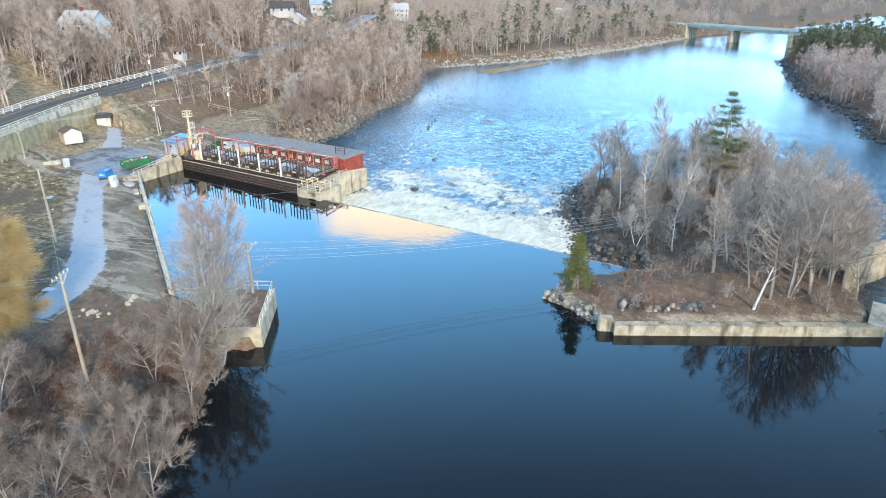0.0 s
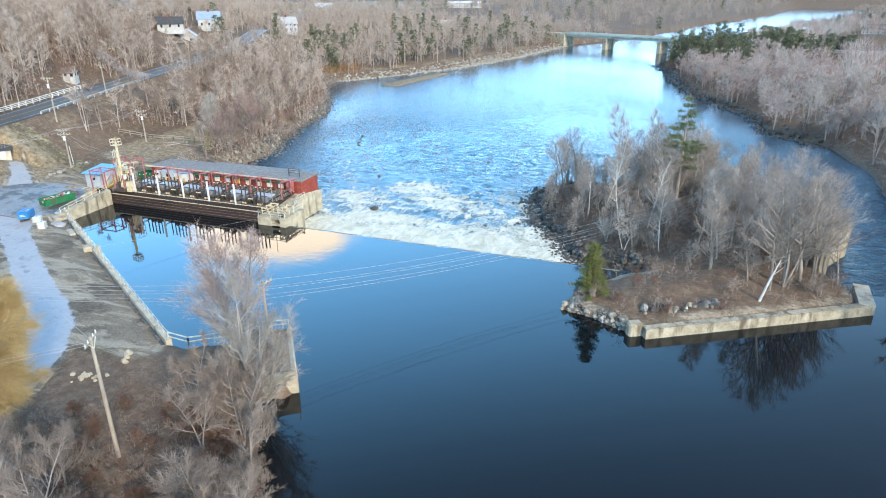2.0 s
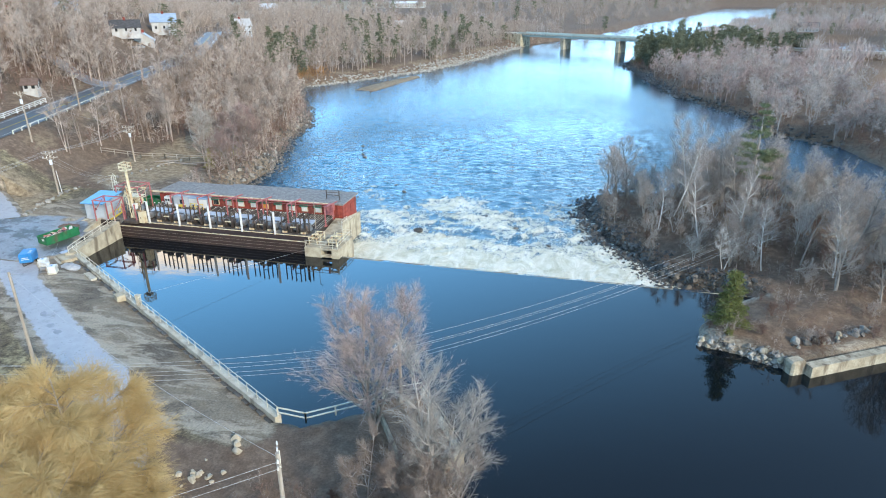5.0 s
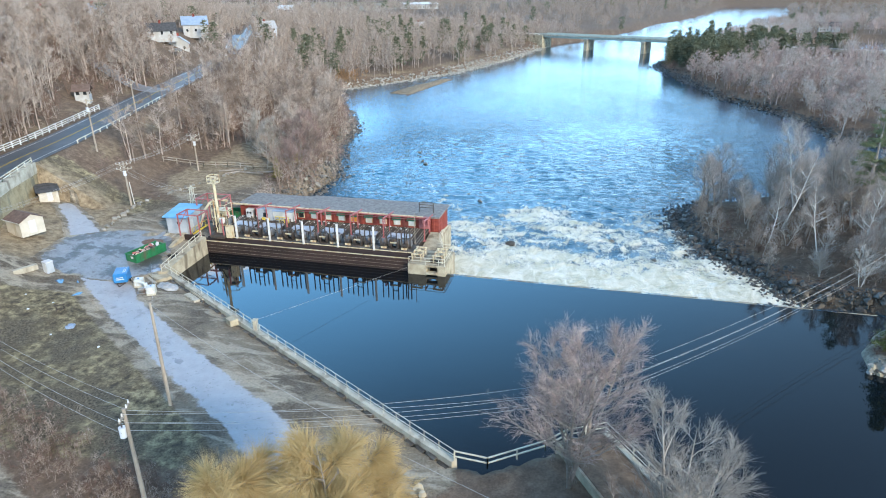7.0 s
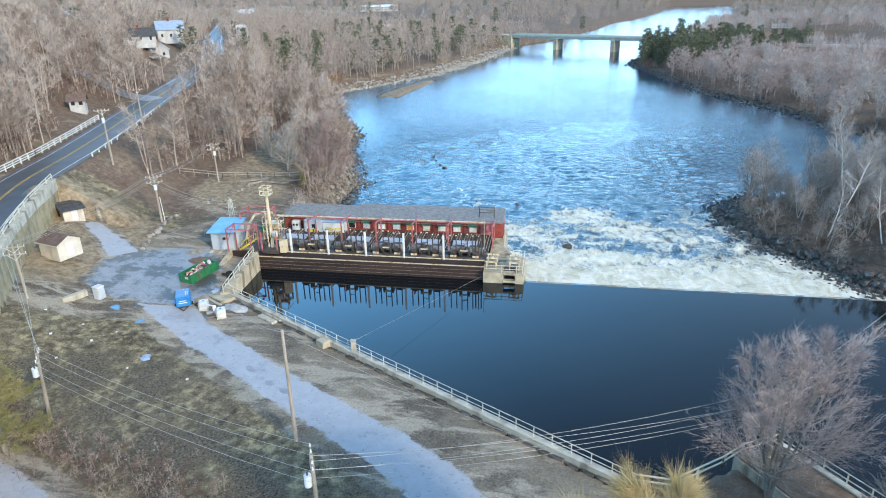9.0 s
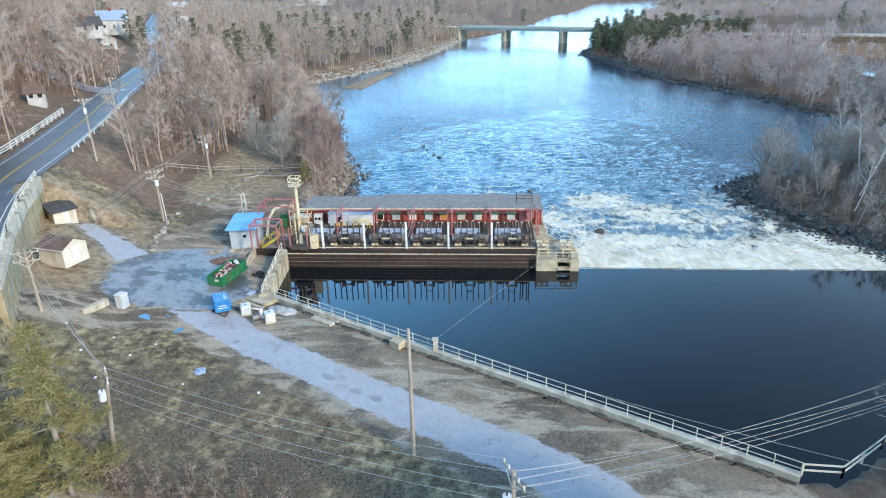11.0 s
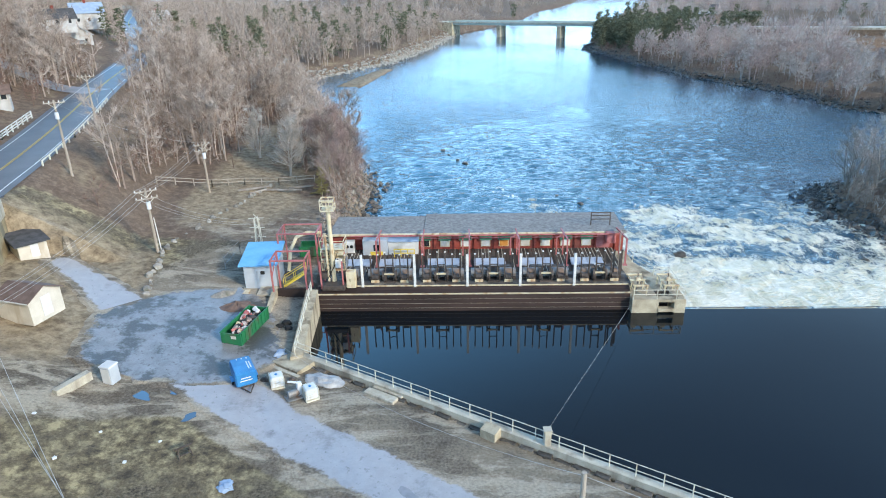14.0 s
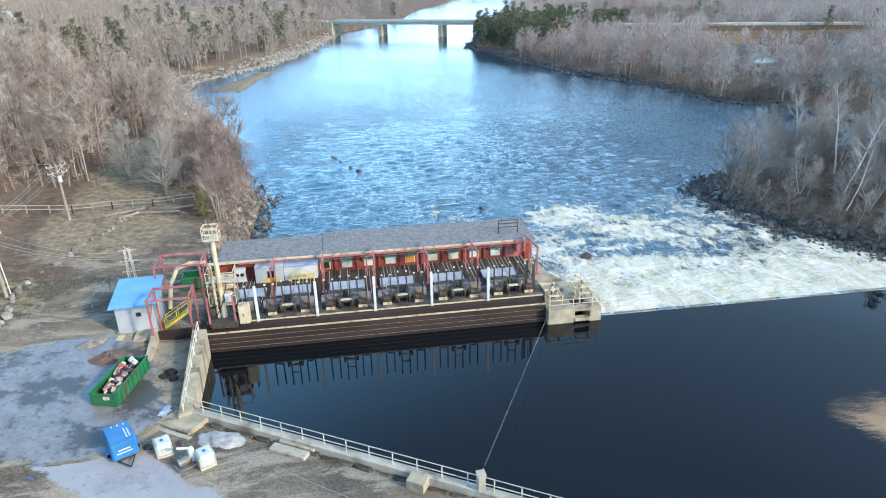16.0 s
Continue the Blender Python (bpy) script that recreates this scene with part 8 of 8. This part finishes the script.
def clear_of(X, Y):
    """True where woods may stand."""
    rd__, rs__, _ = line_distance(ROAD, X, Y)
    ok = (rd__ > np.where(Y > 172, 5.4, np.where(rs__ > 0, 12.0, 7.5)))
    yard_ = ((X > -150) & (Y < 101)) | ((X > -136) & (Y < 112))
    yard_ |= (X > -140) & (X < -112) & (Y < 140)
    yard_ |= (np.abs(X + 126 - (Y - 140) * -0.16) < 4.5) & (Y < 185)
    ok &= ~(yard_ & (inside_distance(WEST, X, Y) > -1) & (rs__ > 0) & (X < -60))
    for hx, hy, hr in ((-185, 128, 13), (-171, 148, 5), (-203, 236, 9), (-196, 243, 7), (-217, 281, 9), (-257, 275, 9), (-276, 267, 9), (-266, 252, 9), (-218, 365, 9), (-292, 571, 10), (-162, 521, 8), (-215, 808, 26), (-240, 812, 20)):
        ok &= np.hypot(X - hx, Y - hy) > hr
    s_ = (X - BA.x) * bd.x + (Y - BA.y) * bd.y
    o_ = (X - BA.x) * bn.x + (Y - BA.y) * bn.y
    ok &= ~((np.abs(o_) < 8) & (s_ < 140))
    for pool in (LAGOON, BACKWATER):
        ok &= inside_distance(pool, X, Y) < -13
    # open lines of sight down the village slope
    for hx, hy in ((-203, 236), (-196, 243), (-217, 281), (-257, 275), (-276, 266), (-218, 365), (-171, 148)):
        ln_ = math.hypot(-70 - hx, 30 - hy)
        ux_, uy_ = (-70 - hx) / ln_, (30 - hy) / ln_
        al_, ac_ = (X - hx) * ux_ + (Y - hy) * uy_, (X - hx) * -uy_ + (Y - hy) * ux_
        ok &= ~((al_ > -5) & (al_ < 40) & (np.abs(ac_) < 5.5))
    ok &= np.hypot(X + 500, (Y - 960) * 0.8) > 250
    return ok


def scatter(poly, count, box_, dmin=2.0, smin=0.75, smax=1.15, rule=None):
    X = wrg.uniform(box_[0], box_[1], count)
    Y = wrg.uniform(box_[2], box_[3], count)
    k = (inside_distance(poly, X, Y) > dmin) & clear_of(X, Y)
    if rule is not None:
        k &= rule(X, Y)
    S = wrg.uniform(smin, smax, count)
    return list(zip(X[k], Y[k], S[k]))


near_w = scatter(WEST, 1250, (-262, -104, 100, 250))
near_w += scatter(WEST, 420, (-240, -140, 20, 125))
woods("woodland", "bare grey-brown winter woods on the west bank", near_w[::2], WT, "twig", 1)
woods("woodland", "bare dark brown winter woods on the west bank", near_w[1::2], WT, "brownwood", 21)
woods("undergrowth", "low reddish brush under the west woods", scatter(WEST, 1500, (-230, -106, 100, 250), 1.0, 0.45, 1.0), ST, "brush", 2)
woods("undergrowth", "low grey brush under the west woods", scatter(WEST, 900, (-230, -106, 100, 250), 1.0, 0.4, 0.9), ST, "twig", 22)
far_w = scatter(WEST, 3000, (-420, -20, 250, 600), 2.5, 0.7, 1.2)
far_w += scatter(WEST, 900, (-560, -200, 60, 420), 2.5, 0.8, 1.2, lambda X, Y: (X < -262) | (Y > 250))
woods("woodland", "bare grey woods on the far west bank", far_w[::2], GT, "twig", 3)
woods("woodland", "bare grey-brown woods on the far west bank", far_w[1::2], FT, "twig", 13)
edge_e = scatter(EAST, 1000, (-2, 130, 190, 470), 1.0, 0.55, 1.0, lambda X, Y: (inside_distance(EAST, X, Y) < 60) & (Y < 385) & ~((Y > 340) & (X < 42)))
woods("woodland", "dense mauve-grey thicket on the east bank", edge_e[::2], MT, "mauve", 4)
woods("woodland", "dense grey thicket on the east bank", edge_e[1::2], MT, "ashgrey", 14)
woods("undergrowth", "low dark brush along the east shore", scatter(EAST, 6000, (-4, 90, 60, 450), -0.5, 0.2, 0.6, lambda X, Y: inside_distance(EAST, X, Y) < 9), ST, "brush", 15)
near_e = scatter(EAST, 420, (12, 120, 20, 200), 1.0, 0.6, 1.0)
woods("woodland", "bare grey woods on the east bank", near_e, MT, "ashgrey", 5)
far_e = scatter(EAST, 3000, (60, 620, 150, 800), 3, 0.75, 1.25, lambda X, Y: (X > 104) | (Y < 380) | (Y > 450))
woods("woodland", "bare mauve woods beyond the causeway", far_e[::2], GT, "mauve", 6)
woods("woodland", "bare grey woods beyond the causeway", far_e[1::2], GT, "ashgrey", 16)
back = scatter(WEST, 5200, (-900, 900, 560, 1900), 4, 0.9, 1.5)
back += scatter(EAST, 1500, (150, 1300, 600, 1500), 4, 0.9, 1.4)
woods("woodland", "distant grey-brown wooded slopes", back, BT, "twig", 7)
fir = scatter(WEST, 110, (-190, -60, 270, 520), 3, 0.7, 1.15) + scatter(WEST, 30, (-330, -190, 200, 420), 3, 0.6, 1.0)
fir += scatter(EAST, 170, (6, 98, 384, 446), 1.5, 0.75, 1.15) + scatter(EAST, 75, (-2, 44, 344, 400), 2.5, 0.6, 1.0)
fir += scatter(EAST, 60, (40, 700, 300, 1200), 2, 0.7, 1.1)
fir += scatter(WEST, 160, (-700, 900, 600, 1900), 4, 0.9, 1.4)
woods("pine_woods", "grey-green pines among bare trees", fir, PT, "farneedle", 8)
# the hedge of brush along the lane
hedge = []
for _ in range(900):
    f_ = wrg.uniform()
    hedge.append((-130 + 50 * f_, 55.0 - 18.0 * f_ + wrg.normal(0, 1.7), wrg.uniform(0.10, 0.26)))
for _ in range(160):
    x_, y_ = wrg.uniform(-150, -82), wrg.uniform(16, 46)
    if line_distance(LANE, np.array([x_]), np.array([y_]))[0][0] > 3.6 and y_ < 47 - 0.3 * (x_ + 100):
        hedge.append((x_, y_, wrg.uniform(0.15, 0.4)))
woods("lane_brush", "brown leafless brush in a hedge beside the lane", hedge[::2], ST, "brush", 41)
woods("lane_brush", "grey-brown leafless brush in a hedge beside the lane", hedge[1::2], ST, "brownwood", 42)
low = []
while len(low) < 1300:
    x_, y_ = wrg.uniform(-75, -36), wrg.uniform(8, 40)
    if inside_distance(WEST, np.array([x_]), np.array([y_]))[0] > 0.8 and not (x_ < -63 and y_ > 33):
        low.append((x_, y_, wrg.uniform(0.08, 0.24)))
woods("bank_brush", "dark reddish brown brush covering the south bank", low[::2], ST, "brush", 45)
woods("bank_brush", "dull brown brush covering the south bank", low[1::2], ST, "bankwood", 46)
shore_w = scatter(WEST, 2600, (-160, -100, 112, 275), -0.8, 0.3, 0.75, lambda X, Y: inside_distance(WEST, X, Y) < 5)
woods("undergrowth", "grey brush hanging over the west shore", shore_w[::2], ST, "twig", 43)
woods("undergrowth", "reddish brush hanging over the west shore", shore_w[1::2], ST, "redtwig", 44)
rrg_ = np.random.RandomState(5)
rust_spots = [(-154 + rrg_.normal(0, 5), 297 + rrg_.normal(0, 6), rrg_.uniform(0.3, 0.7)) for _ in range(90)]
woods("undergrowth", "rusty brown dry bushes on the west slope", [p for p in rust_spots if inside_distance(WEST, np.array([p[0]]), np.array([p[1]]))[0] > 3], ST, "rust", 31)
tp = scatter(ISLE, 1500, (-32, 18, 66, 146), 0.8, 0.14, 0.36)
woods("undergrowth", "low grey brush covering the island", tp[::2], ST, "twig", 9)
woods("undergrowth", "low brown brush covering the island", tp[1::2], ST, "brush", 19)

# conspicuous single trees
plant(tree_thing("birch_tree", "pale birch leaning at the river bank", "tree", 51, "birch", "paletwig", "bank birches", 2.0, height=13, stems=2, spread=0.3, limbs=12, sub=3, twigs=3, lean=0.2), -140, 232)
shore_t = tree_thing("bare_tree", "spreading bare reddish tree on the river shore", "tree", 52, "bark", "redtwig", "shore trees", 0.75, height=10, stems=4, spread=0.5, first=0.15, limbs=26, sub=5, twigs=4, lean=0.25)
plant(shore_t, -110.2, 130.5)
again(shore_t, -111.5, 141, 120, 1.1)
again(shore_t, -116, 146, 220, 1.2)
again(shore_t, -113.5, 152, 40, 1.0)
again(bpy.data.objects["cedar_tree"], -113.8, 128.5, 60, 0.35)
pale_t = tree_thing("bare_tree", "pale many-stemmed bare tree above the shore", "tree", 53, "paletwig", "paletwig", "shore trees", 0.75, height=11, stems=5, spread=0.36, first=0.15, limbs=26, sub=4, twigs=4)
plant(pale_t, -120.5, 139.0)
again(pale_t, -128.0, 150.0, 100, 0.9)
for x, y in ((-113.6, 140.8), (-115.2, 143.5)):
    again(bpy.data.objects["cedar_tree"], x, y, x * 9, 0.36)
